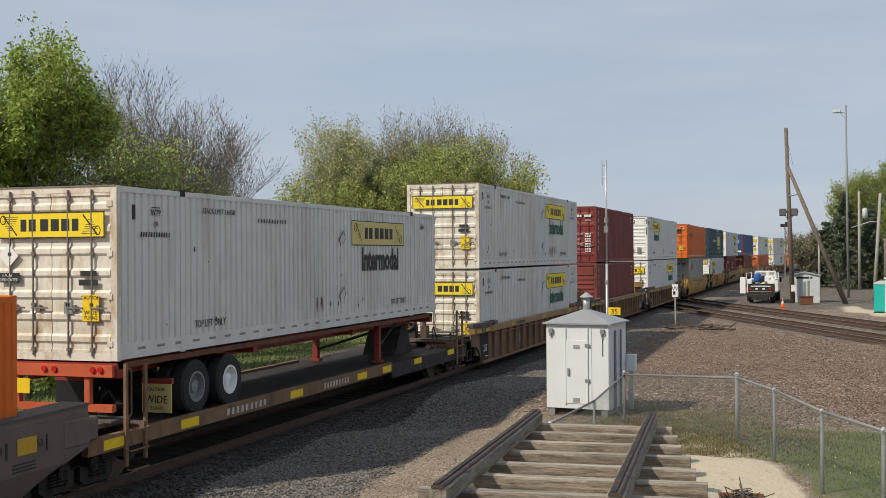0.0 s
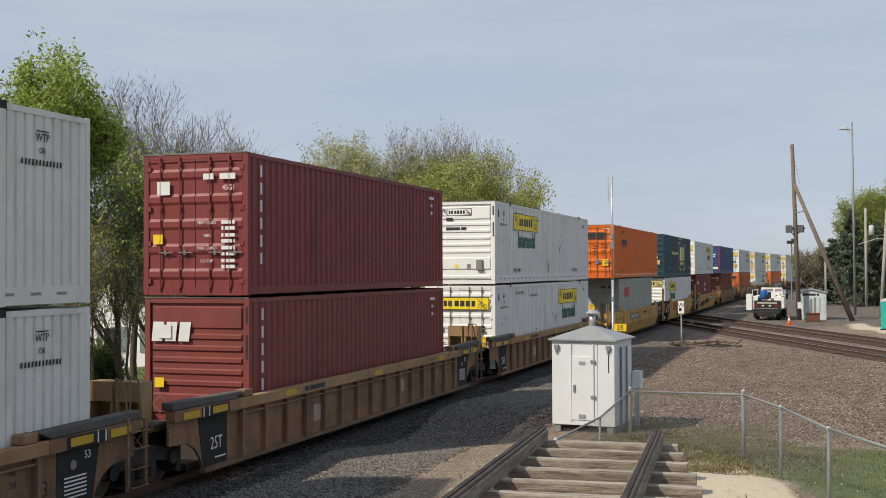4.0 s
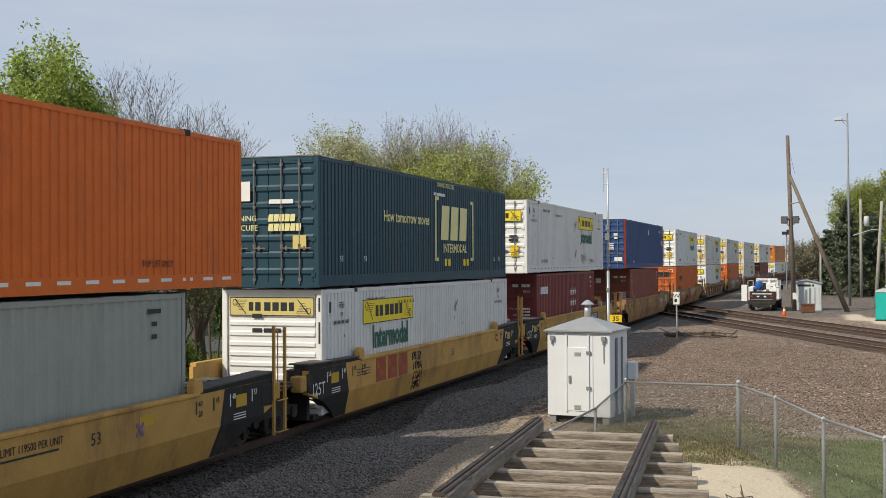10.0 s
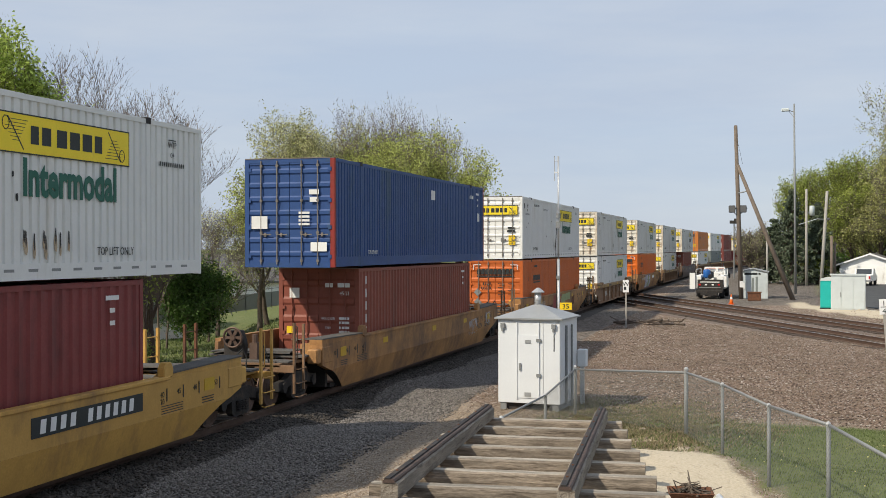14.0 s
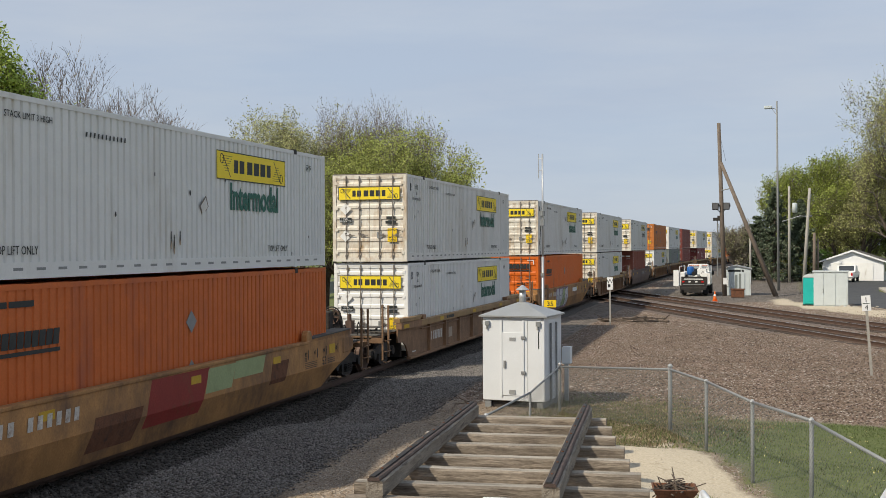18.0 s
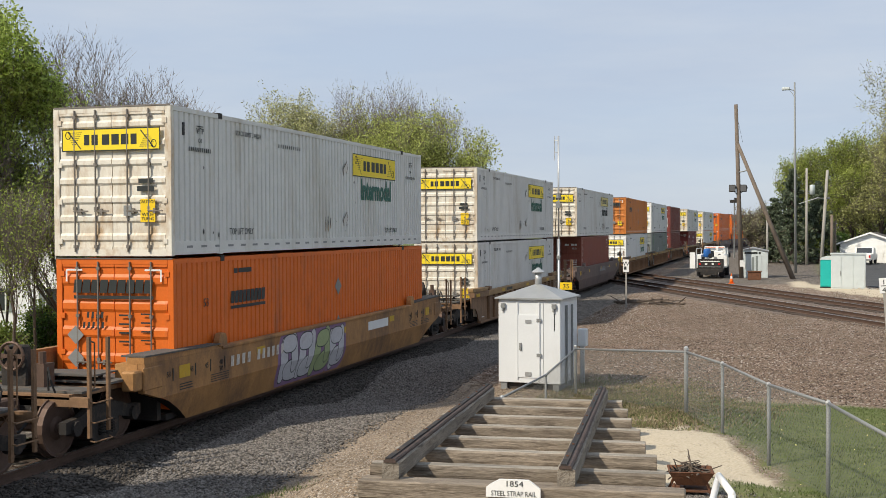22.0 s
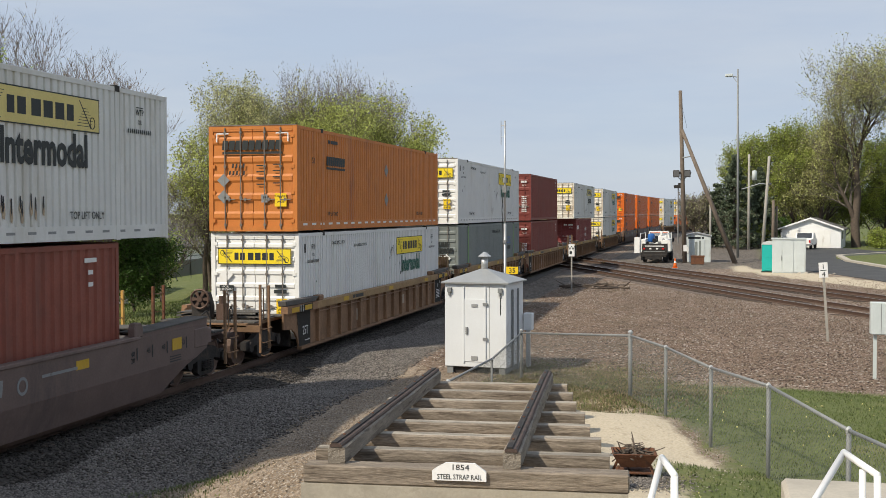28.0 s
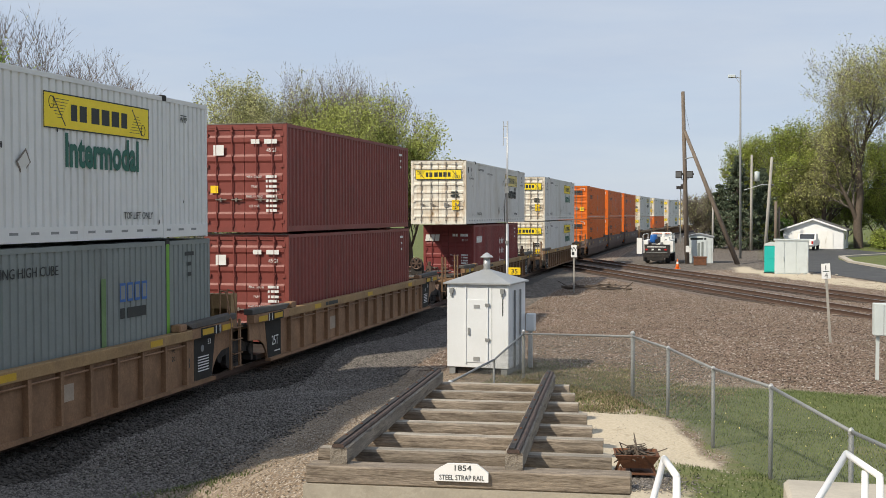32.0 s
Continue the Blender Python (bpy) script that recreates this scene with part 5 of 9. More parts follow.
def ladder(root, y, gap, z0, z1, paint, x=1.5, rungs=(0.3, 0.62, 0.95), loop=True):
    """Two flat uprights with round rungs and a bent grab iron."""
    for yy in (y, y + gap):
        part("upright", Mb().box(x - 0.02, x + 0.03, yy - 0.035, yy + 0.035, z0 if yy == y else z0 + 0.05, z1 + (0.05 if yy == y else 0)), paint, root)
    for z in rungs:
        rg_ = Mb().path([(x + 0.02, y, z), (x + 0.09, y + 0.02, z - 0.02), (x + 0.09, y + gap - 0.02, z - 0.02), (x + 0.02, y + gap, z)], 0.014, 5)
        part("rung", rg_, paint, root)
    if loop:
        part("grab_iron", Mb().path([(x + 0.03, y + 0.06, 1.15), (x + 0.05, y + 0.09, 1.2), (x + 0.05, y + 0.09, z1 - 0.05), (x, y + 0.02, z1 - 0.02)], 0.014, 5), paint, root)


def well_unit(paint, ribbed, ends, deco):
    """A well of a double-stack car. ends: for the near and far end, 'open' (own truck and coupler) or 'joint' (shared truck)."""
    col, dark, plate_grey, yel = mat[paint], mat["end_black"], mat["deck_grey"], mat["patch_yellow"]
    cname = {"car_brown": "brown", "car_ochre": "ochre brown", "car_yellow": "yellow", "car_gold": "dirty gold", "car_grey": "dusty grey-brown"}[paint]
    root = thing("well_car", f"{cname} weathered double-stack well car with {'ribbed' if ribbed else 'smooth'} sides", "railway car", group="cars of the train")
    top, bot = (1.26, 0.14) if ribbed else (1.40, 0.12)
    E = {-1: 9.45 if ends[0] == "open" else 9.1, 1: 9.45 if ends[1] == "open" else 9.1}
    E0, E1 = E[-1], E[1]
    # the far side, mostly hidden
    part("side_sill", Mb().prism([(-E0 + 1.3, bot), (E1 - 1.3, bot), (E1 - 0.7, 0.66), (E1, 0.78), (E1, top), (-E0, top), (-E0, 0.78), (-E0 + 0.7, 0.66)], -1.48, -1.38, "x"), col, root)
    part("top_chord", Mb().box(-1.52, -1.36, -E0 + 0.1, E1 - 0.1, top + 0.002, top + 0.08), col, root)
    if ribbed:
        arch = lambda e, sg: [(sg * (e - 1.15), bot), (sg * (e - 1.02), 0.40), (sg * (e - 0.85), 0.58), (sg * (e - 0.6), 0.70), (sg * e, 0.74)]
        out = [(y, z) for y, z in arch(E1, 1)] + [(E1, top - 0.1), (-E0, top - 0.1)] + [(y, z) for y, z in arch(E0, -1)][::-1]
        s = part("side_sill", Mb().prism(out, 1.36, 1.41, "x"), col, root)
        part("top_chord", Mb().box(1.34, 1.535, -E0 + 2.3, E1 - 2.3, top - 0.14, top + 0.07), mat["chord_tan"], s, bevel=0.012)
        part("bottom_chord", Mb().box(1.36, 1.50, -E0 + 1.1, E1 - 1.1, bot - 0.03, bot + 0.05), col, s)
        part("pipe", Mb().tube((1.47, -E0 + 2.4, top - 0.24), (1.47, E1 - 2.4, top - 0.24), 0.022, n=6), col, s)
        rib = Mb().prism([(-0.035, bot + 0.05), (0.035, bot + 0.05), (0.05, top - 0.14), (-0.05, top - 0.14)], 1.41, 1.515, "x").mesh("rib", col)
        spots = [-6.03 + 2.06 * i for i in range(7)] if deco == "wide" else [-E0 + 2.5 + i * (E0 + E1 - 5.0) / 14 for i in range(15)]
        for y in spots:
            part("rib", rib, None, s).location = (0, y, 0)
        if deco == "wide":
            name_blocks(root, "side", 3.2, 0.72, 1.35, 0.34, 1.412, 3, mat["worn_white"], gap=0.2)
            name_blocks(root, "side", -5.75, 0.68, 0.5, 0.3, 1.412, 3, mat["worn_white"], gap=0.25)
            name_blocks(root, "side", -4.75, 0.68, 1.2, 0.3, 1.412, 6, mat["worn_white"], gap=0.25)
        elif deco == "stencil":
            for k, ch in enumerate("STS"):
                letters(root, ch, 0.92, mat["worn_white"], "side", -1.28 + 1.03 * k, 0.33, 1.412, 0.78, bold=0.025)
        for sg in (-1, 1):
            e = E[sg]
            tan = deco in ("wide", "stencil")
            part("end_chord", Mb().prism([(sg * (e - 2.3), top - 0.14), (sg * e, top - 0.10), (sg * e, top + 0.09), (sg * (e - 2.3), top + 0.07)][::sg], 1.34, 1.53, "x"), col, s)
            g = part("guide", Mb().prism([(sg * (e - 2.2), top + 0.075), (sg * e, top + 0.095), (sg * (e + 0.02), top + 0.24), (sg * (e - 2.5), top + 0.20)][::sg], 1.26, 1.50, "x"), mat["chord_tan"] if tan else plate_grey, s, "worn steel guide along the well's end", bevel=0.015)
            part("pocket", Mb().box(1.30, 1.52, *sorted((sg * (e - 2.85), sg * (e - 2.52))), top + 0.07, top + 0.22), col, s, bevel=0.02)
            if deco == "plain":
                part("stencil_panel", Mb().prism([(sg * (e - 2.0), 0.18), (sg * (e - 1.14), 0.18), (sg * (e - 0.95), top - 0.15), (sg * (e - 2.0), top - 0.15)][::sg], 1.41, 1.418, "x"), dark, s, "black stencil panel")
            for k, yy in enumerate((e - 0.55,) if tan else (e - 0.55, e - 1.55)):
                plate(s, "reflector", yel, "side", sg * yy, top - 0.03, 0.55, 0.13, 1.54, "yellow reflective patch")
            for yy in () if tan else (e - 0.95, e - 1.15):
                plate(s, "marking", mat["ink_white"], "side", sg * yy, top - 0.03, 0.03, 0.18, 1.54)
            if not tan:
                part("stencil_panel", Mb().box(1.531, 1.536, *sorted((sg * (e - 1.9), sg * (e - 0.9))), top - 0.13, top + 0.065), dark, s, "black band")
        for y in (-4.6, 0.3, 5.2):
            plate(root, "reflector", yel, "side", y, top - 0.035, 0.5, 0.12, 1.538, "yellow reflective patch")
        if deco == "plain":
            letters(root, "25T", 0.34, mat["ink_white"], "side", -E0 + 1.6, 0.48, 1.42, 0.8)
        bars(root, mat["ink_white"], "side", -E0 + 1.75, 0.32, 0.4, 0.03, 1.42, 6)
        letters(root, "53", 0.17, mat["ink_white"], "side", E1 - 1.25, 0.92, 1.42)
        o = part("marking", Mb().lathe([(0.0, 0.0), (0.075, 0.0), (0.075, 0.003), (0.0, 0.003)], 14), mat["dull_galv"], root)
        o.matrix_basis = frame_of("side", E1 - 1.6, 0.86, 1.42)
        for i in range(6):
            bars(root, mat["ink_white"], "side", E1 - 1.55, 0.68 - i * 0.06, 0.55, 0.025, 1.42, 7, seed=i, gap=0.2)
        letters(root, "53", 0.34, mat["ink"], "side", E1 - 2.33, 0.5, 1.414, 0.9)
        for wd, z in (("40", 0.92), ("20", 0.74)):
            letters(root, wd, 0.15, mat["ink"], "side", E1 - 2.95, z, 1.414)
        for y, z, w, h in ((-3.0, 0.62, 0.5, 0.36), (2.2, 0.7, 0.4, 0.3)):
            plate(root, "patch", mat["car_patch"], "side", y, z, w, h, 1.414, "paler repainted patch")
        bars(root, mat["ink"], "side", -3.4, top - 0.03, 1.1, 0.1, 1.538, 8)
    else:
        up = [(-E0, 0.86), (-E0 + 0.55, CREASE), (E1 - 0.55, CREASE), (E1, 0.86), (E1, top - 0.02), (-E0, top - 0.02)]
        s = part("side_sill", Mb().prism(up, 1.36, SMOOTH_X, "x"), col, root)
        lo, arch_, edge = Mb(), Mb(), lambda sg, z: sg * (E[sg] - 0.55 - 1.25 * ((CREASE - z) / (CREASE - bot)) ** 0.75)
        on_skin(lo, lambda z: edge(-1, z), lambda z: edge(1, z), bot, CREASE - 0.001, 0.0)
        lo.quad((skin(bot), edge(-1, bot), bot), (1.2, edge(-1, bot), bot), (1.2, edge(1, bot), bot), (skin(bot), edge(1, bot), bot))
        for sg in (-1, 1):
            zs = [bot + (CREASE - bot) * k / 6 for k in range(7)]
            for a, b in zip(zs, zs[1:]):
                arch_.quad((skin(a), edge(sg, a), a), (1.2, edge(sg, a), a), (1.2, edge(sg, b), b), (skin(b), edge(sg, b), b))
        part("lower_side", lo, col, s)
        part("arch_edge", arch_, mat["black_steel"], s, kind="stuff")
        part("top_chord", Mb().box(1.33, SMOOTH_X + 0.03, -E0 + 3.0, E1 - 3.0, top - 0.05, top + 0.02), col, s, bevel=0.012)
        for sg in (-1, 1):
            e, kind = E[sg], ends[0 if sg < 0 else 1]
            black = kind == "joint" and paint == "car_yellow"
            part("end_chord", Mb().prism([(sg * (e - 3.0), top - 0.018), (sg * e, top - 0.018), (sg * (e + 0.01), top + 0.10), (sg * (e - 2.8), top + 0.05)][::sg], 1.15, SMOOTH_X - 0.005, "x"), dark if black else col, s)
            part("guide", Mb().prism([(sg * (e - 2.9), top + 0.055), (sg * e, top + 0.105), (sg * e, top + 0.135), (sg * (e - 2.9), top + 0.085)][::sg], 1.02, SMOOTH_X + 0.02, "x"), plate_grey, s, "dark walkway plate along the well's end")
            c = sg * (e - 3.05)
            lug = part("guide_lug", Mb().prism([(c - 0.17, top), (c + 0.17, top), (c + 0.17, top + 0.17), (c + 0.09, top + 0.28), (c - 0.09, top + 0.28), (c - 0.17, top + 0.17)], 1.36, SMOOTH_X + 0.02, "x"), col, s, "rounded steel lug at the well's end", bevel=0.02)
            part("end_plate", Mb().box(SMOOTH_X - 0.04, SMOOTH_X + 0.015, *sorted((sg * (e - 0.62), sg * (e + 0.03))), 0.9, top - 0.08), col if not black else dark, s, bevel=0.02)
            part("box_pocket", Mb().box(1.2, SMOOTH_X - 0.02, *sorted((sg * (e + 0.01), sg * (e + 0.3))), 0.92, 1.28), col, s, bevel=0.03)
            part("end_block", Mb().box(0.9, 1.355, *sorted((sg * (e - 1.0), sg * e)), 0.95, top - 0.02), dark if black else col, s)
            if black:
                pn = Mb()
                tip = lambda z: sg * (e - 1.0 * max(0.0, (CREASE + 0.1 - z)) / (CREASE - bot) - (0.02 if z > CREASE + 0.1 else 0.4))
                inner = lambda z: sg * (e - 2.25 + 0.25 * (z - 0.7))
                if sg > 0:
                    on_skin(pn, inner, tip, 0.86, top - 0.02, 0.004)
                    on_skin(pn, inner, lambda z: edge(1, z) if z < CREASE else E1 - 0.5, bot + 0.01, 0.86, 0.004)
                else:
                    on_skin(pn, tip, inner, 0.86, top - 0.02, 0.004)
                    on_skin(pn, lambda z: edge(-1, z) if z < CREASE else -E0 + 0.5, inner, bot + 0.01, 0.86, 0.004)
                part("stencil_panel", pn, dark, s, "black painted end with white stencils")
                if sg < 0:
                    letters(root, "125T", 0.40, mat["ink_white"], "side", -e + 0.50, 0.80, SMOOTH_X + 0.019, 0.85)
            # tick marks for the container lengths
            for k, wd in enumerate(("53", "48", "45", "40")):
                y = sg * (e - 1.0 - 0.62 * k - (0.25 if k > 0 else 0))
                ink = mat["ink_white"] if black and k < 2 else mat["ink"]
                letters(root, wd, 0.15, ink, "side", y + (0.14 if black else -0.16), 1.16 if black else 1.05, SMOOTH_X + 0.008)
                plate(root, "marking", ink, "side", y, 1.15 if black else 1.08, 0.035, 0.24, SMOOTH_X + 0.008)
            letters(root, "20", 0.15, mat["ink"], "side", sg * (e - 3.11) + (0.14 if black else -0.16), 0.98 if black else 0.92, SMOOTH_X + 0.008)
            plate(root, "reflector", yel, "side", sg * (e - 1.44), 1.10, 0.42, 0.24, SMOOTH_X + 0.009, "yellow reflective patch")
            for i in range(3):
                bars(root, mat["ink"] if not black else mat["ink_white"], "side", sg * (e - 1.5), 0.86 - 0.05 * i, 0.5, 0.02, SMOOTH_X + 0.008, 5, seed=i)
            if paint in ("car_gold", "car_yellow") and not black:
                for i in range(4):
                    bars(root, mat["ink"], "side", sg * (e - 2.9), 0.88 - 0.045 * i, 0.8, 0.015, SMOOTH_X + 0.004, 6, seed=i + 4)
        for y in (-4.6, 0.4, 4.4):
            plate(root, "reflector", yel, "side", y, 1.14, 0.42, 0.16, SMOOTH_X + 0.005, "yellow reflective patch")
        off = SMOOTH_X + 0.006
        if paint == "car_gold":
            letters(root, "53", 0.3, mat["ink"], "side", E1 - 2.0, 0.735, off)
        if "panel" in deco:
            y = 3.9 if "scrawl" in deco else -5.0 if "patches" in deco else -4.7 if "bubble" in deco else -2.6
            bare = "patches" in deco or "bubble" in deco
            if not bare:
                plate(root, "name_panel", mat["ink"], "side", y, 1.06, 3.2, 0.32, off, "black panel with white number bars")
            name_blocks(root, "side", y - 0.85, 1.06, 1.05, 0.22, off + 0.002, 4, mat["worn_white" if bare else "ink_white"], gap=0.45)
            name_blocks(root, "side", y + 0.65, 1.06, 1.5, 0.22, off + 0.002, 6, mat["worn_white" if bare else "ink_white"], gap=0.45)
        if deco == "plain" and paint == "car_yellow":
            for k in range(3):
                plate(root, "name_mark", mat["faded_red"], "side", -4.75 + k * 0.8, 1.03, 0.66, 0.6, off, "faded red block of a name")
            for i in range(3):
                bars(root, mat["ink"], "side", -5.9, 1.15 - i * 0.07, 0.9, 0.02, off, 6, seed=i)
            letters(root, "53", 0.28, mat["ink"], "side", 1.2, 0.92, off)
            for row in range(4):  # rows of quick black tags, one under another
                tag(root, mat["ink"], -2.45 + 0.06 * row, 1.16 - 0.27 * row, 5, 0.15, 0.23, 21 + row, "black spray-painted tag")
        if deco == "plain" and paint == "car_gold":
            tag(root, mat["pale_spray"], 5.0, 0.85, 5, 0.24, 0.5, 31, "chalky white spray-painted tag")
            tag(root, mat["pale_spray"], 7.5, 1.05, 3, 0.26, 0.45, 32, "chalky white spray-painted tag")
        if deco == "panel":
            letters(root, "LD LIMIT 119500 PER UNIT", 0.17, mat["ink"], "side", 1.4, 1.10, off, 0.8)
            bars(root, mat["ink"], "side", 1.2, 1.03, 1.8, 0.03, off, 14)
            letters(root, "53", 0.28, mat["ink"], "side", 3.0, 0.95, off)
            for q in (45, -45):
                o = plate(root, "name_mark", mat["purple_spray"], "side", 4.2, 1.02, 0.3, 0.06, off + (0.001 if q > 0 else 0.006), "small purple cross mark")
                o.matrix_basis = o.matrix_basis @ Matrix.Rotation(radians(q), 4, "Z")
        if "mark" in deco:
            o = part("name_mark", Mb().lathe([(0.10, 0), (0.15, 0), (0.15, 0.003), (0.10, 0.003)], 18, None, False), mat["dull_galv"], root, "pale ring mark")
            o.matrix_basis = frame_of("side", 2.6, 1.02, off)
            name_blocks(root, "side", 0.2, 1.06, 0.75, 0.26, off, 3, mat["dull_galv"], gap=0.3)
            name_blocks(root, "side", 1.5, 1.06, 1.3, 0.26, off, 5, mat["dull_galv"], gap=0.3)
            bars(root, mat["dull_galv"], "side", 3.7, 1.1, 1.1, 0.05, off, 8)
            for i in range(2):
                bars(root, mat["dull_galv"], "side", 1.2, 1.05 - i * 0.06, 1.6, 0.03, off, 12, seed=i)
        if "scrawl" in deco:
            sc, pts, rg = Mb(), [], random.Random(8)
            for k in range(46):
                z = (0.30 if k % 2 else 0.98) + rg.uniform(-0.1, 0.1) + 0.006 * k * (1 if k % 2 else 0.35)
                for q in range(4):
                    a = k + q / 4
                    pts.append((-5.9 + a * 0.165 + 0.13 * math.sin(a * 2.3), z))
            sm = []
            for k in range(2, len(pts) - 2):
                sm.append((sum(p[0] for p in pts[k - 2:k + 3]) / 5, sum(p[1] for p in pts[k - 2:k + 3]) / 5))
            for (ya, za), (yb, zb) in zip(sm, sm[1:]):
                sc.tube((skin(za) + 0.004, ya, za), (skin(zb) + 0.004, yb, zb), 0.018, n=4)
            part("graffiti", sc, mat["ink"], root, "black looping spray-painted scrawl")
        if "patches" in deco:
            for k, (ya, yb, za, zb, nm) in enumerate(((-3.4, -1.9, 0.3, 0.9, "rust"), (-1.6, 0.6, 0.45, 1.33, "steel_red"), (0.8, 2.0, 0.8, 1.3, "green_spray"), (2.1, 3.6, 0.95, 1.33, "green_spray"), (4.0, 4.9, 0.6, 1.1, "rust"))):
                g = on_skin(Mb(), lambda z: ya + 0.3 * (z - za), lambda z: yb + 0.45 * (z - za), za, zb, 0.003 + 0.0005 * k)
                part("graffiti", g, mat[nm], root, "faded painted-over patch of colour")
        if "bubble" in deco:
            halo, line, fills = Mb(), Mb(), {"pale_spray": Mb(), "green_spray": Mb()}
            rg = random.Random(3)
            for k in range(4):
                cy = -3.0 + k * 0.98
                f = fills["green_spray" if k % 3 == 2 else "pale_spray"]
                for q, (dy, dz, ry, rz) in enumerate(((-0.32, 0.02, 0.20, 0.52), (0.12, -0.26, 0.46, 0.24), (0.30, 0.12, 0.19, 0.46), (0.0, 0.34, 0.40, 0.20))):
                    y, z, ln = cy + dy + rg.uniform(-0.06, 0.06), 0.74 + dz + rg.uniform(-0.05, 0.05), rg.uniform(-0.2, 0.5)
                    h = 0.0003 * (k * 4 + q)
                    bubble(halo, y, z, ry + 0.16, rz + 0.16, 0.003 + h * 0.1, ln)
                    bubble(line, y, z, ry + 0.025, rz + 0.025, 0.0065 + h, ln)
                    bubble(f, y, z, ry, rz, 0.0067 + h, ln)
            part("graffiti", halo, mat["purple_spray"], root, "purple cloud behind spray-painted letters", kind="stuff")
            part("graffiti", line, mat["ink"], root, "dark outline of spray-painted letters", kind="stuff")
            for nm, f in fills.items():
                part("graffiti", f, mat[nm], root, "rounded spray-painted letters", kind="stuff")
            plate(root, "patch", mat["ink_white"], "side", 3.2, 1.08, 1.7, 0.24, off, "white torn strip")
    part("floor", Mb().box(-1.36, 1.2, -8.2, 8.2, 0.16, 0.28), mat["black_steel"], root)
    for y in (-8.42, 8.42):
        part("bulkhead", Mb().box(-1.36, 1.18, y - 0.07, y + 0.07, 0.2, 1.05), mat["black_steel"], root)
    for sg, kind in ((-1, ends[0]), (1, ends[1])):
        e = E[sg]
        lim = 11.15 if kind == "open" else 9.75
        ya, yb = sorted((sg * 8.5, sg * lim))
        worn = mat["car_brown"] if paint in ("car_gold", "car_ochre") else col
        post = col if paint == "car_yellow" and sg > 0 else mat["car_brown"]
        deck = part("end_platform", Mb().box(-1.1, 1.1, ya, yb, 0.98, 1.06), worn, root)
        part("centre_beam", Mb().box(-0.45, 0.45, ya, yb, 0.6, 0.978), mat["black_steel"], deck)
        for k in range(3):
            yk = ya + (k + 0.5) * (yb - ya) / 3
            part("walkway_board", Mb().box(-1.3, 1.25, yk - 0.3, yk + 0.22, 1.062 + 0.05 * (k % 2), 1.10 + 0.05 * (k % 2)), plate_grey, deck, "dark grey steel tread")
        lat = Mb()
        for k in range(12):
            x = -1.25 + k * 0.2
            for d in (-1, 1):
                lat.tube((x, sg * (lim - 0.22), 0.80 if d > 0 else 1.0), (x + 0.2, sg * (lim - 0.22), 1.0 if d > 0 else 0.80), 0.012, n=4)
        part("grating", lat, mat["car_yellow"] if kind == "joint" else col, deck, "open diamond grating", kind="stuff")
        if kind == "open":
            part("end_sill", Mb().box(-1.46, 1.46, *sorted((sg * (lim - 0.12), sg * lim)), 0.86, 1.02), worn, root)
            part("coupler", Mb().box(-0.16, 0.16, *sorted((sg * lim, sg * 11.62)), 0.72, 0.98).box(-0.22, 0.22, *sorted((sg * 11.5, sg * 11.8)), 0.68, 1.02), mat["rail"], root, bevel=0.03)
            part("air_hose", Mb().path([(0.35, sg * 11.1, 0.85), (0.42, sg * 11.35, 0.6), (0.42, sg * 11.55, 0.48), (0.38, sg * 11.75, 0.5)], 0.025, 6), mat["rubber"], root)
            part("hand_hose", Mb().path([(0.6, sg * 11.0, 1.1), (0.62, sg * 11.05, 1.4), (0.7, sg * 11.15, 1.5), (0.78, sg * 11.2, 1.3), (0.8, sg * 11.1, 1.08)], 0.018, 5), mat["rubber"], root)
            ladder(root, min(sg * (lim - 0.62), sg * (lim - 0.06)), 0.56, 0.35, 1.98, post, 1.44)
            for yy in (sg * (lim - 0.62), sg * (lim - 0.06)):
                part("stanchion", Mb().box(-1.47, -1.41, yy - 0.035, yy + 0.035, 0.9, 1.95), mat["car_yellow"] if sg > 0 else mat["rust"], root)
            for z in (1.3, 1.75):
                part("hand_rail", Mb().tube((-1.44, sg * (lim - 0.62), z), (-1.44, sg * (lim - 0.06), z), 0.014, n=5), post, root)
            part("crossover_platform", Mb().prism([(-1.25, 1.20), (0.95, 1.24), (0.95, 1.27), (-1.25, 1.23)], *sorted((sg * (lim - 1.75), sg * (lim - 1.0))), "y"), plate_grey, root, "raised dark steel tread on short legs")
            for xx in (-1.0, 0.0, 0.8):
                part("platform_leg", Mb().box(xx - 0.03, xx + 0.03, *sorted((sg * (lim - 1.42), sg * (lim - 1.36))), 1.06, 1.21), mat["black_steel"], root)
            if sg > 0 and "patches" in deco:
                part("brake_housing", Mb().box(-0.1, 0.5, lim - 0.7, lim - 0.4, 1.06, 1.92), mat["black_steel"], root, "black brake gear box", bevel=0.03)
                hub = Matrix.Translation((0.42, lim - 0.3, 1.78))
                ring = Mb().path([(0.42 + 0.26 * math.cos(q), lim - 0.3, 1.78 + 0.26 * math.sin(q)) for q in (k * math.pi / 10 for k in range(21))], 0.022, 6)
                for q in range(3):
                    ring.prism([(-0.25, -0.02), (0.25, -0.02), (0.25, 0.02), (-0.25, 0.02)], -0.008 + 0.001 * q, 0.008 + 0.001 * q, "y", hub @ Matrix.Rotation(q * math.pi / 3, 4, "Y"))
                part("brake_wheel", ring, mat["black_steel"], root, "black hand brake wheel")
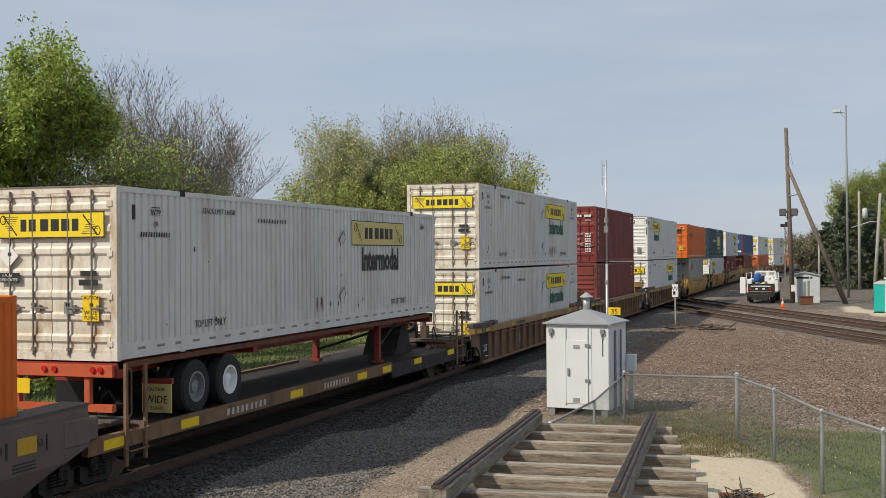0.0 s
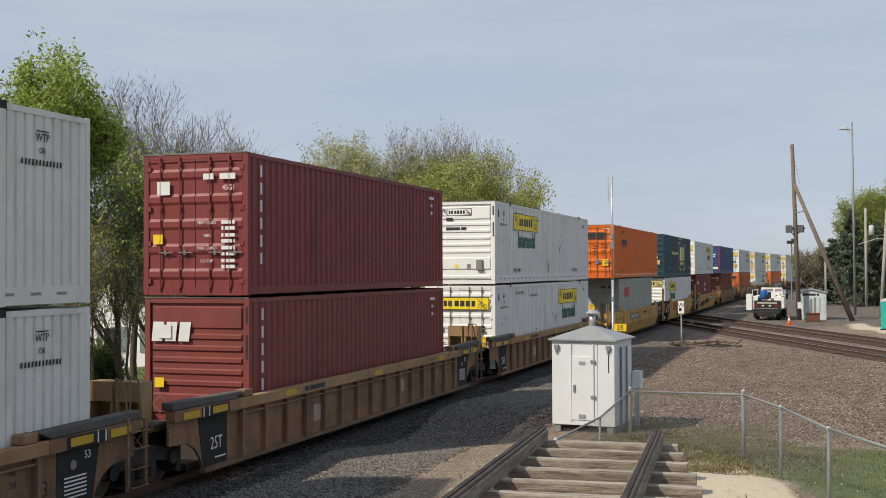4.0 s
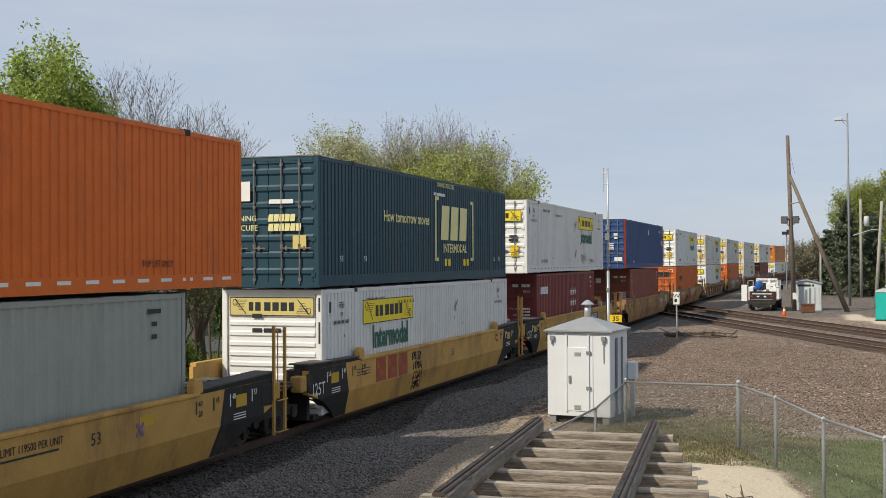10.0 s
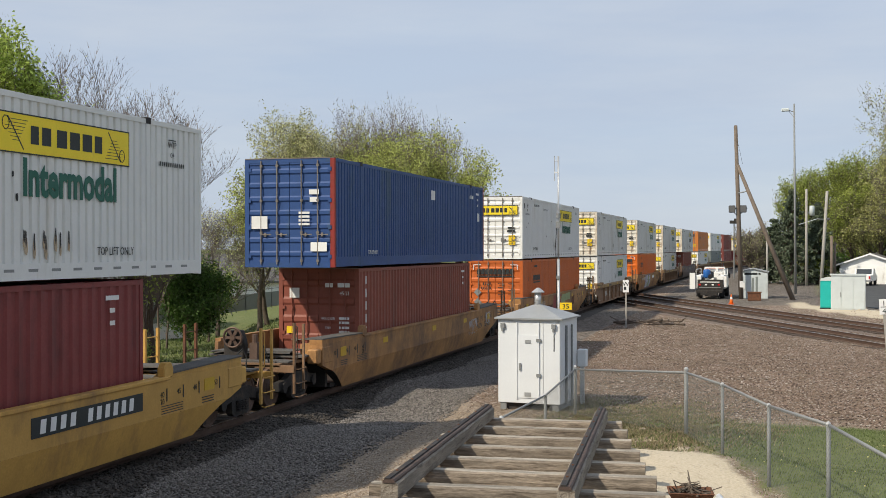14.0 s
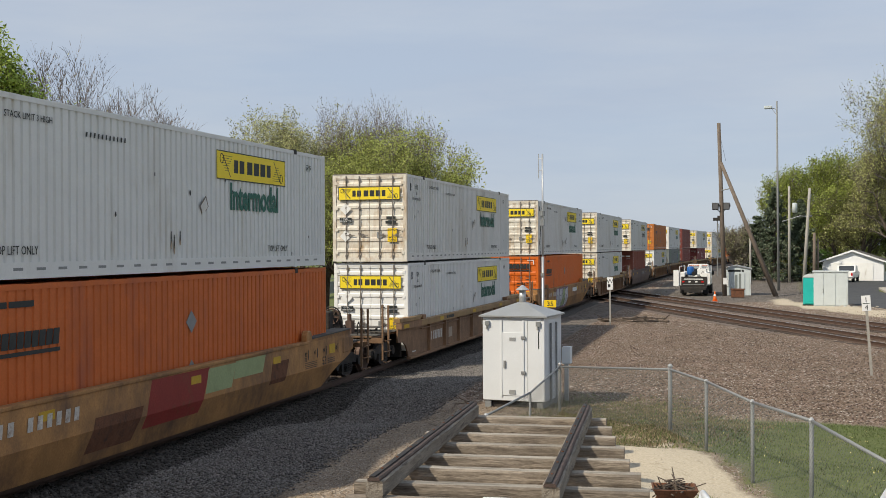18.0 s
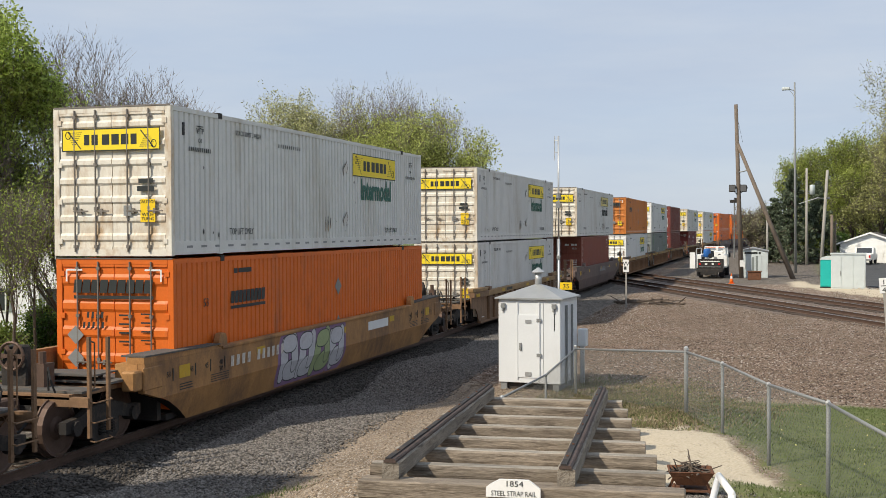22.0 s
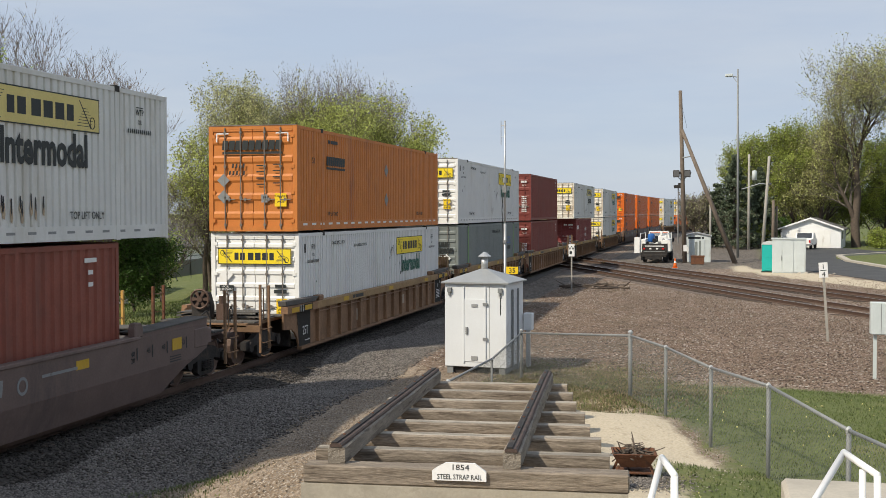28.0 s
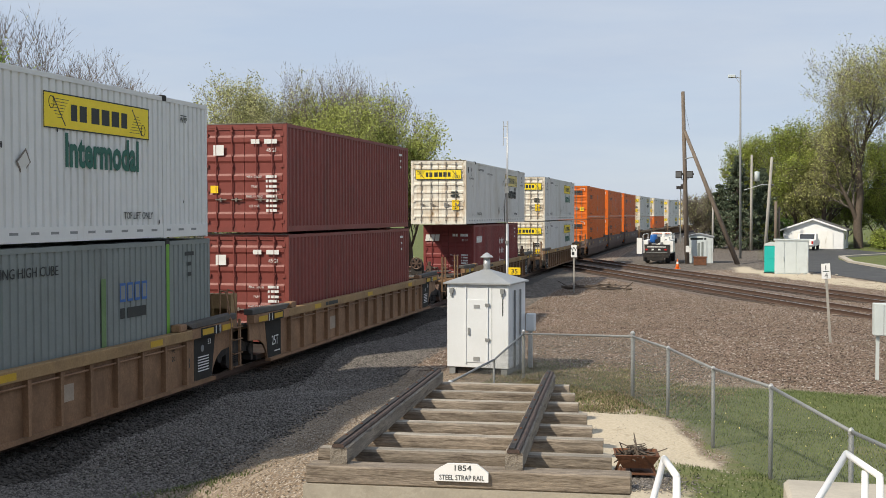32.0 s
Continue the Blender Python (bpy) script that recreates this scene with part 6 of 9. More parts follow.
            if sg < 0 and "patches" not in deco:
                cx, cy, cz = -0.35, sg * (lim - 0.45), 1.62
                wheel = Mb().path([(cx + 0.24 * math.cos(q), cy, cz + 0.24 * math.sin(q)) for q in (k * math.pi / 10 for k in range(21))], 0.028, 6)
                for q in range(6):
                    a = q * math.pi / 3
                    wheel.prism([(0.07, -0.03), (0.23, -0.05), (0.23, 0.05), (0.07, 0.03)], -0.008, 0.008, "y", Matrix.Translation((cx, cy, cz)) @ Matrix.Rotation(a, 4, "Y"))
                wheel.tube((cx, cy - 0.03, cz), (cx, cy + 0.03, cz), 0.075, n=10)
                bw = part("brake_wheel", wheel, mat["rail"], root, "dished hand brake wheel")
                part("brake_housing", Mb().prism([(-0.26, 1.06), (0.26, 1.06), (0.28, 1.45), (0.18, 1.8), (-0.18, 1.8), (-0.28, 1.45)], cy + 0.06, cy + 0.3, "y", Matrix.Translation((cx, 0, 0))), mat["black_steel"], root, bevel=0.03)
                part("valve", Mb().box(0.1, 0.3, cy, cy + 0.3, 1.06, 1.5).tube((0.2, cy + 0.1, 1.5), (0.2, cy + 0.1, 1.7), 0.07, n=8), mat["rail"], root)
        else:
            # boxy end frame with a round hole, and the ladder between the wells
            fm = mat["car_gold"] if sg > 0 else mat["chord_tan"]
            for x0 in () if not ribbed else (-1.42, -0.72) if sg > 0 else (0.05, 0.62):
                w, h = 0.5, 0.76
                y0 = sg * 9.35
                fr = Mb().box(x0, x0 + w, y0 + 0.16, y0 + 0.18, 1.07, 1.07 + h).box(x0, x0 + 0.05, y0 - 0.16, y0 + 0.18, 1.07, 1.07 + h).box(x0 + w - 0.05, x0 + w, y0 - 0.16, y0 + 0.18, 1.07, 1.07 + h).box(x0, x0 + w, y0 - 0.18, y0 + 0.18, 1.07 + h, 1.12 + h).box(x0, x0 + w, y0 - 0.18, y0 - 0.16, 1.07 + h * 0.62, 1.07 + h)
                part("end_frame", fr, fm, root, "boxed steel end frame")
            if sg > 0:
                ladder(root, 8.75 if ribbed else 9.0, 0.5, 0.22, 1.35 if ribbed else 2.42, col, 1.52, (0.3, 0.6, 0.92, 1.2) if ribbed else (0.3, 0.95), not ribbed)
                if ribbed:
                    part("grab_iron", Mb().path([(1.5, 8.8, 1.3), (1.45, 8.8, 1.75), (1.35, 8.86, 2.0), (1.2, 8.9, 2.02), (1.2, 8.9, 1.4)], 0.018, 6), col, root)
                    part("grab_iron", Mb().path([(1.2, 9.3, 1.4), (1.2, 9.3, 2.02), (1.35, 9.32, 1.98), (1.42, 9.32, 1.3)], 0.018, 6), col, root)
                for yy in (9.15, 9.6):
                    part("stanchion", Mb().box(-1.47, -1.39, yy - 0.045, yy + 0.045, 1.0, 2.35), mat["car_yellow"], root)
    truck(root, -10.15) if ends[0] == "open" else None
    truck(root, 10.15 if ends[1] == "open" else 9.75)
    return root


def flat_car():
    """A skeleton flat car with a low deck that carries a road trailer."""
    root = thing("spine_car", "low black and yellow skeleton flat car for road trailers", "railway car", group="cars of the train")
    part("deck", Mb().box(-1.3, 1.3, -10.2, 10.2, 0.76, 0.86), mat["black_steel"], root)
    part("spine", Mb().prism([(-9.0, 0.3), (9.0, 0.3), (9.6, 0.76), (-9.6, 0.76)], -0.35, 0.35, "x"), mat["black_steel"], root)
    for sx in (-1, 1):
        xs = sorted((sx * 1.3, sx * 1.42))
        s = part("side_beam", Mb().box(xs[0], xs[1], -9.6, 3.6, 0.66, 0.92), mat["car_brown"], root, "rust-brown side beam with yellow patches")
        part("side_beam", Mb().box(xs[0], xs[1], 3.6, 10.2, 0.5, 0.86), mat["black_steel"], root)
        for y in (-8.9, -6.6, -2.2, 1.5, 3.2, 5.6, 8.6):
            b = Mb().box(xs[0] - 0.02, xs[1] + 0.012, y - 0.3, y + 0.3, 0.70, 0.86)
            part("reflector", b, mat["sign_yellow"], s, "yellow reflective patch")
    name_blocks(root, "side", -4.4, 0.78, 1.7, 0.13, 1.422, 9, mat["worn_white"], gap=0.5)
    name_blocks(root, "side", 0.0, 0.78, 1.5, 0.13, 1.422, 9, mat["worn_white"], gap=0.5)
    for y in (-10.0, 9.4):
        truck(root, y)
    hitch = Mb().prism([(6.2, 0.86), (7.6, 0.86), (7.2, 1.75), (6.8, 1.75)], -0.5, 0.5, "x")
    part("hitch", hitch, mat["black_steel"], root)
    for sg in (-1, 1):
        part("end_platform", Mb().box(-1.35, 1.35, *sorted((sg * 9.9, sg * 10.9)), 0.92, 1.0), mat["black_steel"], root)
        part("coupler", Mb().box(-0.2, 0.2, min(sg * 10.9, sg * 11.5), max(sg * 10.9, sg * 11.5), 0.7, 1.0), mat["rail"], root)
    for yy in (10.3, 10.8):
        part("upright", Mb().tube((1.4, yy, 0.3), (1.4, yy, 1.0), 0.02, n=6), mat["black_steel"], root)
    for z in (0.34, 0.65):
        part("rung", Mb().tube((1.4, 10.3, z), (1.4, 10.8, z), 0.018, n=6), mat["black_steel"], root)
    return root


def chassis():
    """The wheeled chassis under the road container: frame, two axles of dual tyres, legs, rear lights and mud flaps."""
    root = thing("trailer_chassis", "red road trailer chassis with dual tyres and mud flaps", "trailer chassis")
    r = mat["steel_red"]
    for sx in (-1, 1):
        part("frame_rail", Mb().box(*sorted((sx * 0.42, sx * 0.54)), -8.0, 7.9, 1.72, 2.02), r, root)
        part("side_rail", Mb().box(*sorted((sx * 1.16, sx * 1.26)), -8.0, 7.9, 1.93, 2.03), mat["rust"], root)
    part("crossmembers", Mb().box(-1.26, 1.26, -8.05, -7.85, 1.78, 2.03).box(-1.26, 1.26, 7.7, 7.9, 1.78, 2.03).box(-1.2, 1.2, -3.2, -3.05, 1.8, 2.0).box(-1.2, 1.2, 2, 2.15, 1.8, 2.0), r, root)
    bp = part("rear_bumper", Mb().box(-1.22, 1.22, -8.12, -8.02, 1.80, 2.0).box(-1.2, 1.2, -8.1, -7.98, 1.22, 1.34).box(-0.75, -0.65, -8.08, -7.98, 1.34, 1.8).box(0.65, 0.75, -8.08, -7.98, 1.34, 1.8), mat["bumper_red"], root, "faded red rear bumper")
    for x in (-1.0, -0.85, 0.85, 1.0, -0.1, 0.1):
        part("tail_light", Mb().tube((x, -8.12, 1.92), (x, -8.15, 1.92), 0.05, n=10), mat["red_lens"], bp)
    plate(root, "notice", mat["sign_yellow"], "end", -0.55, 1.62, 0.3, 0.25, -8.125)
    tyre = Mb().lathe([(0.28, 0.14), (0.28, -0.14), (0.46, -0.14), (0.5, -0.1), (0.5, 0.1), (0.46, 0.14), (0.28, 0.14)], 24, Matrix.Rotation(radians(90), 4, "Y"), False).mesh("tyre", mat["rubber"])
    rims = [Mb().lathe([(0.285, -0.10), (0.285, 0.145), (0.25, 0.145), (0.235, 0.03), (0.13, 0.0), (0.11, 0.10), (0.02, 0.11)], 20, Matrix.Rotation(radians(90), 4, "Y")).mesh("rim", mm) for mm in (mat["dull_galv"], mat["white_rail"])]
    for k, y in enumerate((-5.55, -4.3)):
        part("axle", Mb().tube((-1.1, y, 1.37), (1.1, y, 1.37), 0.07), mat["black_steel"], root)
        for x in (-1.13, -0.8, 0.8, 1.13):
            o = part("tyre", tyre, None, root, "black road tyre")
            o.location = (x, y, 1.37)
            if x > 1:
                q = part("rim", rims[k], None, o, "white steel rim" if k else "dull steel rim")
    for x in (-1, 1):
        a, b = sorted((x * 0.62, x * 1.22))
        fl = part("mud_flap", Mb().box(a, b, -6.35, -6.32, 0.98, 1.5), mat["logo_tan"] if x > 0 else mat["black"], root, "yellowed mud flap with warning")
        part("flap_bar", Mb().box(a, b + 0.02, -6.36, -6.28, 1.5, 1.6), r, root)
    letters(root, "WIDE", 0.2, mat["ink"], "end", 0.92, 1.15, -6.355, 0.9)
    letters(root, "CAUTION", 0.09, mat["ink"], "end", 0.92, 1.37, -6.355, 0.9)
    letters(root, "TURNS", 0.09, mat["ink"], "end", 0.92, 1.03, -6.355, 0.9)
    for x in (-0.85, 0.95):
        part("landing_leg", Mb().box(x - 0.07, x + 0.07, 4.2, 4.36, 0.95, 1.9).box(x - 0.14, x + 0.14, 4.15, 4.41, 0.9, 0.96), r, root)
    part("leg_brace", Mb().tube((-0.85, 4.28, 1.2), (0.95, 4.28, 1.75), 0.035).tube((0.95, 4.3, 1.3), (0.95, 5.6, 1.85), 0.035), mat["black_steel"], root)
    part("kingpin_box", Mb().box(-0.5, 0.5, 6.3, 7.7, 1.68, 1.95), mat["black_steel"], root)
    return root


# ---- the train: where each stack's middle lies along it (metres), near end first ----
LOW, HIGH = 0.34, 3.29
C53, C40 = 16.15, 12.19
#        middle, car paint, ribbed, joints (near, far), upper container, lower container; a container: length, paint, near end, look, shift
TRAIN = [
    (-147.75, "car_grey", False, "oo", None, (C53, "orange", "door", "orange", 0)),
    (-108.35, "car_brown", True, "oj", (C53, "white", "door", "carrier", 0), (C53, "white", "door", "carrier", 0)),
    (-89.1, "car_brown", True, "jj", (C40, "maroon", "door", "column", 0.19), (C40, "red", "front", "column", 0.24)),
    (-69.3, "car_brown", True, "jo", (C53, "pure", "front", "carrier", 0), (C53, "pure", "door", "carrier", 0)),
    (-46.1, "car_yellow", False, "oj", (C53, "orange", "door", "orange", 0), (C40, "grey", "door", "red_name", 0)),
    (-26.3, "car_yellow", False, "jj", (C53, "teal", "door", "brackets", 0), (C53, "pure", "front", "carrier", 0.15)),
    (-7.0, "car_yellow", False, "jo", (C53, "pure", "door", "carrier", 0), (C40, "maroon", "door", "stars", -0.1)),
    (16.45, "car_gold", False, "oo", (C53, "navy", "door", "navy", 0), (C40, "brick", "door", "column", 0.05)),
    (40.0, "car_gold", False, "oo", (C53, "pure", "door", "carrier", 0), (C53, "coral", "door", "orange", 0.05)),
    (63.55, "car_ochre", True, "oo", (C53, "white", "door", "carrier", 0), (C53, "pure", "door", "carrier", 0.1)),
    (87.2, "car_gold", False, "oo", (C53, "white", "door", "carrier", 0), (C53, "orange", "door", "orange", 0.05)),
    (110.75, "car_brown", True, "oo", (C53, "white", "door", "carrier", 0), (C53, "white", "door", "carrier", 0.05)),
    (134.55, "car_grey", False, "oo", (C53, "white", "door", "carrier_tan", 0), (C40, "brick", "door", "column", 0.1)),
    (158.25, "car_ochre", True, "oj", (C53, "tangerine", "door", "orange", 0), (C53, "pure", "door", "carrier", 0.1)),
    (178.2, "car_ochre", True, "jj", (C53, "pure", "door", "carrier", 0), (C53, "slate", "door", "emblem", 0.1)),
    (197.4, "car_ochre", True, "jo", (C40, "red", "door", "plain", 0), (C40, "red", "door", "plain", 0.1)),
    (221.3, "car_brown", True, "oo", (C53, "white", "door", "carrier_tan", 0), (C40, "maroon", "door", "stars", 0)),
    (245.6, "car_brown", True, "oo", (C53, "white", "door", "carrier", 0), (C53, "white", "door", "carrier", 0)),
    (271.1, "car_grey", False, "oj", (C53, "orange", "door", "orange", 0), (C53, "orange", "door", "orange", 0)),
    (290.4, "car_grey", False, "jj", (C53, "orange", "door", "orange", 0), (C53, "orange", "door", "orange", 0)),
    (309.8, "car_grey", False, "jo", (C53, "orange", "door", "orange", 0), (C53, "orange", "door", "orange", 0)),
    (333.0, "car_brown", True, "oo", (C53, "white", "door", "carrier_tan", 0), (C53, "white", "door", "carrier", 0)),
    (355.5, "car_brown", True, "oo", (C53, "white", "door", "carrier_tan", 0), (C53, "orange", "door", "orange", 0)),
    (378.5, "car_brown", True, "oo", (C53, "white", "door", "carrier", 0), (C53, "white", "door", "carrier", 0)),
    (402.0, "car_brown", True, "oo", (C53, "white", "door", "carrier", 0), (C53, "white", "door", "carrier", 0)),
]
RIDERS = []  # thing, middle along the train, height
_made = {}


def made(key, build):
    if key not in _made:
        _made[key] = build()
        return _made[key]
    return copy_thing(_made[key], Matrix())


for n, (mid, paint, ribbed, ends, up, low) in enumerate(TRAIN):
    kinds = tuple("open" if e == "o" else "joint" for e in ends)
    sd = {4: "panel", 5: "plain", 6: "panel scrawl", 8: "panel patches", 9: "wide", 10: "panel bubble", 11: "stencil"}.get(n, "mark" if paint == "car_grey" else "plain")
    if n in (3, 15):
        kinds = ("joint", "open")
    car = made(("car", paint, ribbed, kinds, sd), lambda: well_unit(paint, ribbed, kinds, sd))
    RIDERS.append((car, mid, 0.0))
    for spec, z in ((low, LOW), (up, HIGH)):
        if spec:
            long, col, near_end, look_, shift = spec
            sd2 = (n // 2) % 3 if look_.startswith("carrier") else 0
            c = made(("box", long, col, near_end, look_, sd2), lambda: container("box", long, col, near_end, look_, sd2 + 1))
            RIDERS.append((c, mid + shift, z - (0.1 if n == 5 else 0)))
fc = flat_car()
RIDERS.append((fc, -128.6, 0.0))
RIDERS.append((chassis(), -129.15, 0.0))
tc = made(("box", C53, "white", "door", "carrier_tan", 9), lambda: container("box", C53, "white", "door", "carrier_tan", 10))
RIDERS.append((tc, -129.15, 2.06))


# ---- the park: strap-rail display ----
def local(x, y, yaw, z=0.0):
    return pose(x, y, z, 0, 0, yaw)


def worn_beam(half, high, y0, y1, n, seed, z0=0.0, jit=0.007):
    """A squared timber along y with worn, uneven arrises."""
    rg, mb = random.Random(seed), Mb()
    for i in range(n + 1):
        y = y0 + (y1 - y0) * i / n
        e = [rg.uniform(-jit, jit) for _ in range(4)]
        c = 0.012 + abs(e[3])
        mb.v += [(-half + e[0], y, z0), (half + e[1], y, z0), (half + e[1], y, z0 + high - c), (half - c + e[1], y, z0 + high + e[2] * 0.4),
                 (-half + c + e[0], y, z0 + high + e[2] * 0.4), (-half + e[0], y, z0 + high - c)]
    for i in range(n):
        q = i * 6
        mb.f += [(q + j, q + (j + 1) % 6, q + 6 + (j + 1) % 6, q + 6 + j) for j in range(6)]
    mb.f += [(5, 4, 3, 2, 1, 0), tuple(n * 6 + j for j in range(6))]
    return mb


SPIKE = Mb().tube((0, 0, 0), (0, 0, 0.012), 0.014, n=6).mesh("spike", mat["rust"])


def strap_rail_display():
    root = thing("strap_rail_display", "old strap rail track: iron-topped timber rails on weathered ties over concrete", "track display",
                 pose(-2.63, 10.62, 1.345, -1.2, 0, 4.4))
    for x in (-0.955, 0.765):
        turn = pose(x, 0, 0, 0, 0, 0.62)
        r = part("timber_rail", worn_beam(0.085, 0.165, -0.02, 6.34, 26, 5 if x < 0 else 6), mat["wood_y"], root, "grey cracked timber rail")
        r.matrix_basis = turn
        part("wood_strip", worn_beam(0.062, 0.035, -0.03, 6.36, 12, 7, 0.163, 0.004), mat["strap_wood"], r, "dark oiled strip along the rail")
        part("iron_strap", Mb().box(-0.045, 0.012, -0.03, 6.36, 0.198, 0.212), mat["black_steel"], r, "rusty iron strap")
        for k in range(9):
            part("spike", SPIKE, None, r).location = (-0.016, 0.4 + k * 0.7, 0.211)
    rg = random.Random(4)
    for k in range(7):
        y = 0.90 + k * 0.905 + rg.uniform(-0.03, 0.03)
        left, right = -1.33 + rg.uniform(-0.05, 0.05), 1.70 - 0.118 * k + rg.uniform(-0.05, 0.04)
        mb = Mb()
        n = 18
        wob = rg.uniform(0, 6)
        for i in range(n + 1):
            x = left + (right - left) * i / n
            a = 0.006 * math.sin(wob + x * 2.1) + rg.uniform(-0.003, 0.003)
            b = rg.uniform(-0.003, 0.002)
            sag = rg.uniform(-0.012, 0.012) + 0.016 * math.sin(wob * 2 + x * 1.7)
            mb.v += [(x, y - 0.085 + a, -0.20 + sag), (x, y + 0.10 + a, -0.20), (x, y + 0.11 + a, -0.03 + b), (x, y + 0.09 + a, -0.005 + b),
                     (x, y - 0.085 + a, -0.005 + b), (x, y - 0.112 + a, -0.025 + b * 2), (x, y - 0.118 + a, -0.10 + b), (x, y - 0.108 + a, -0.165 + sag * 0.6)]
        for i in range(n):
            q = i * 8
            mb.f += [(q + j, q + 8 + j, q + 8 + (j + 1) % 8, q + (j + 1) % 8) for j in range(8)]
        mb.f += [tuple(range(8)), tuple(n * 8 + j for j in range(7, -1, -1))]
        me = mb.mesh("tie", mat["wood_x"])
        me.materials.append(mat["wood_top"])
        # the top and its back arris take a paler copy of the tie timber
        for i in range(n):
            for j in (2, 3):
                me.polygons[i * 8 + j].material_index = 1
        part("tie", me, None, root, "grey cracked wooden tie with a paler top")
    part("front_timber", Mb().box(-1.26, 1.88, -0.12, 0.16, -0.175, -0.002), mat["wood_x"], root, "long grey front timber", bevel=0.014)
    # concrete wall under the front timber, with a worn lip and a lower ledge
    mb = Mb()
    n = 26
    rg = random.Random(9)
    for i in range(n + 1):
        x = -1.27 + 3.14 * i / n
        e = rg.uniform(-0.025, 0.02) - (0.07 if 17 < i < 24 else 0)
        mb.v += [(x, -0.16, -0.178), (x, -0.17, -0.36 + e), (x, -0.10, -0.40 + e), (x, -0.09, -1.0), (x, 0.3, -1.0), (x, 0.3, -0.178)]
    for i in range(n):
        q = i * 6
        mb.f += [(q + j, q + (j + 1) % 6, q + 6 + (j + 1) % 6, q + 6 + j) for j in range(6)]
    mb.f += [(5, 4, 3, 2, 1, 0), tuple(n * 6 + j for j in range(6))]
    part("concrete_wall", mb, mat["concrete"], root, "crumbling concrete end wall")
    part("concrete_ledge", Mb().box(-1.34, -0.2, -0.55, -0.08, -1.0, -0.44), mat["concrete"], root, "broken lower ledge", bevel=0.03)
    part("board", Mb().box(-0.25, 0.05, -0.30, -0.17, -0.47, -0.445), mat["old_wood"], root)
    # white name board
    sg = Mb().prism([(0.02, -0.10), (0.54, -0.10), (0.54, -0.01), (0.50, 0.02), (0.43, 0.07), (0.15, 0.07), (0.06, 0.02), (0.02, -0.01)], -0.155, -0.125, "y")
    s = part("name_board", sg, mat["white_rail"], root, "white board with black words")
    letters(s, "1854", 0.075, mat["ink"], "end", 0.29, 0.005, -0.157, 1.2)
    letters(s, "STEEL STRAP RAIL", 0.068, mat["ink"], "end", 0.285, -0.085, -0.157, 0.80)
    return root


strap_rail_display()


def fire_pit():
    z = gz(-0.8, 12.5)
    root = thing("fire_pit", "rusty square fire pit heaped with twigs", "fire pit", pose(-0.83, 12.5, z, 0, 0, 8))
    mb = Mb()
    o, i = [(-0.24, -0.2), (0.24, -0.2), (0.24, 0.2), (-0.24, 0.2)], [(-0.15, -0.12), (0.15, -0.12), (0.15, 0.12), (-0.15, 0.12)]
    mb.v = [(*p, 0.27) for p in o] + [(*p, 0.12) for p in i] + [(p[0] * 0.92, p[1] * 0.92, 0.275) for p in o] + [(p[0] * 0.9, p[1] * 0.9, 0.15) for p in i]
    for k in range(4):
        j = (k + 1) % 4
        mb.f += [(k, 4 + k, 4 + j, j)[::-1], (k, j, 8 + j, 8 + k), (8 + k, 8 + j, 12 + j, 12 + k)]
    mb.f += [(4, 5, 6, 7), (15, 14, 13, 12)]
    part("bowl", mb, mat["rust"], root, "rusted flared iron bowl")
    for x in (-0.17, 0.17):
        for y in (-0.13, 0.13):
            part("leg", Mb().tube((x, y, 0.14), (x * 1.3, y * 1.3, 0.0), 0.016, n=6), mat["rust"], root)
    part("lower_shelf", Mb().box(-0.19, 0.19, -0.14, 0.14, 0.05, 0.065), mat["rust"], root)
    rg = random.Random(3)
    for k in range(46):
        a = rg.uniform(0, 6.28)
        r = rg.uniform(0, 0.17)
        c = Vector((r * math.cos(a), r * math.sin(a) * 0.8, 0.22 + 0.16 * (1 - r / 0.2) * rg.random()))
        d = Vector((rg.uniform(-1, 1), rg.uniform(-1, 1), rg.uniform(-0.2, 0.45))).normalized() * rg.uniform(0.07, 0.2)
        part("twig", Mb().tube(c - d, c + d, rg.uniform(0.006, 0.016), 0.005, n=5), mat["bark"], root)


fire_pit()


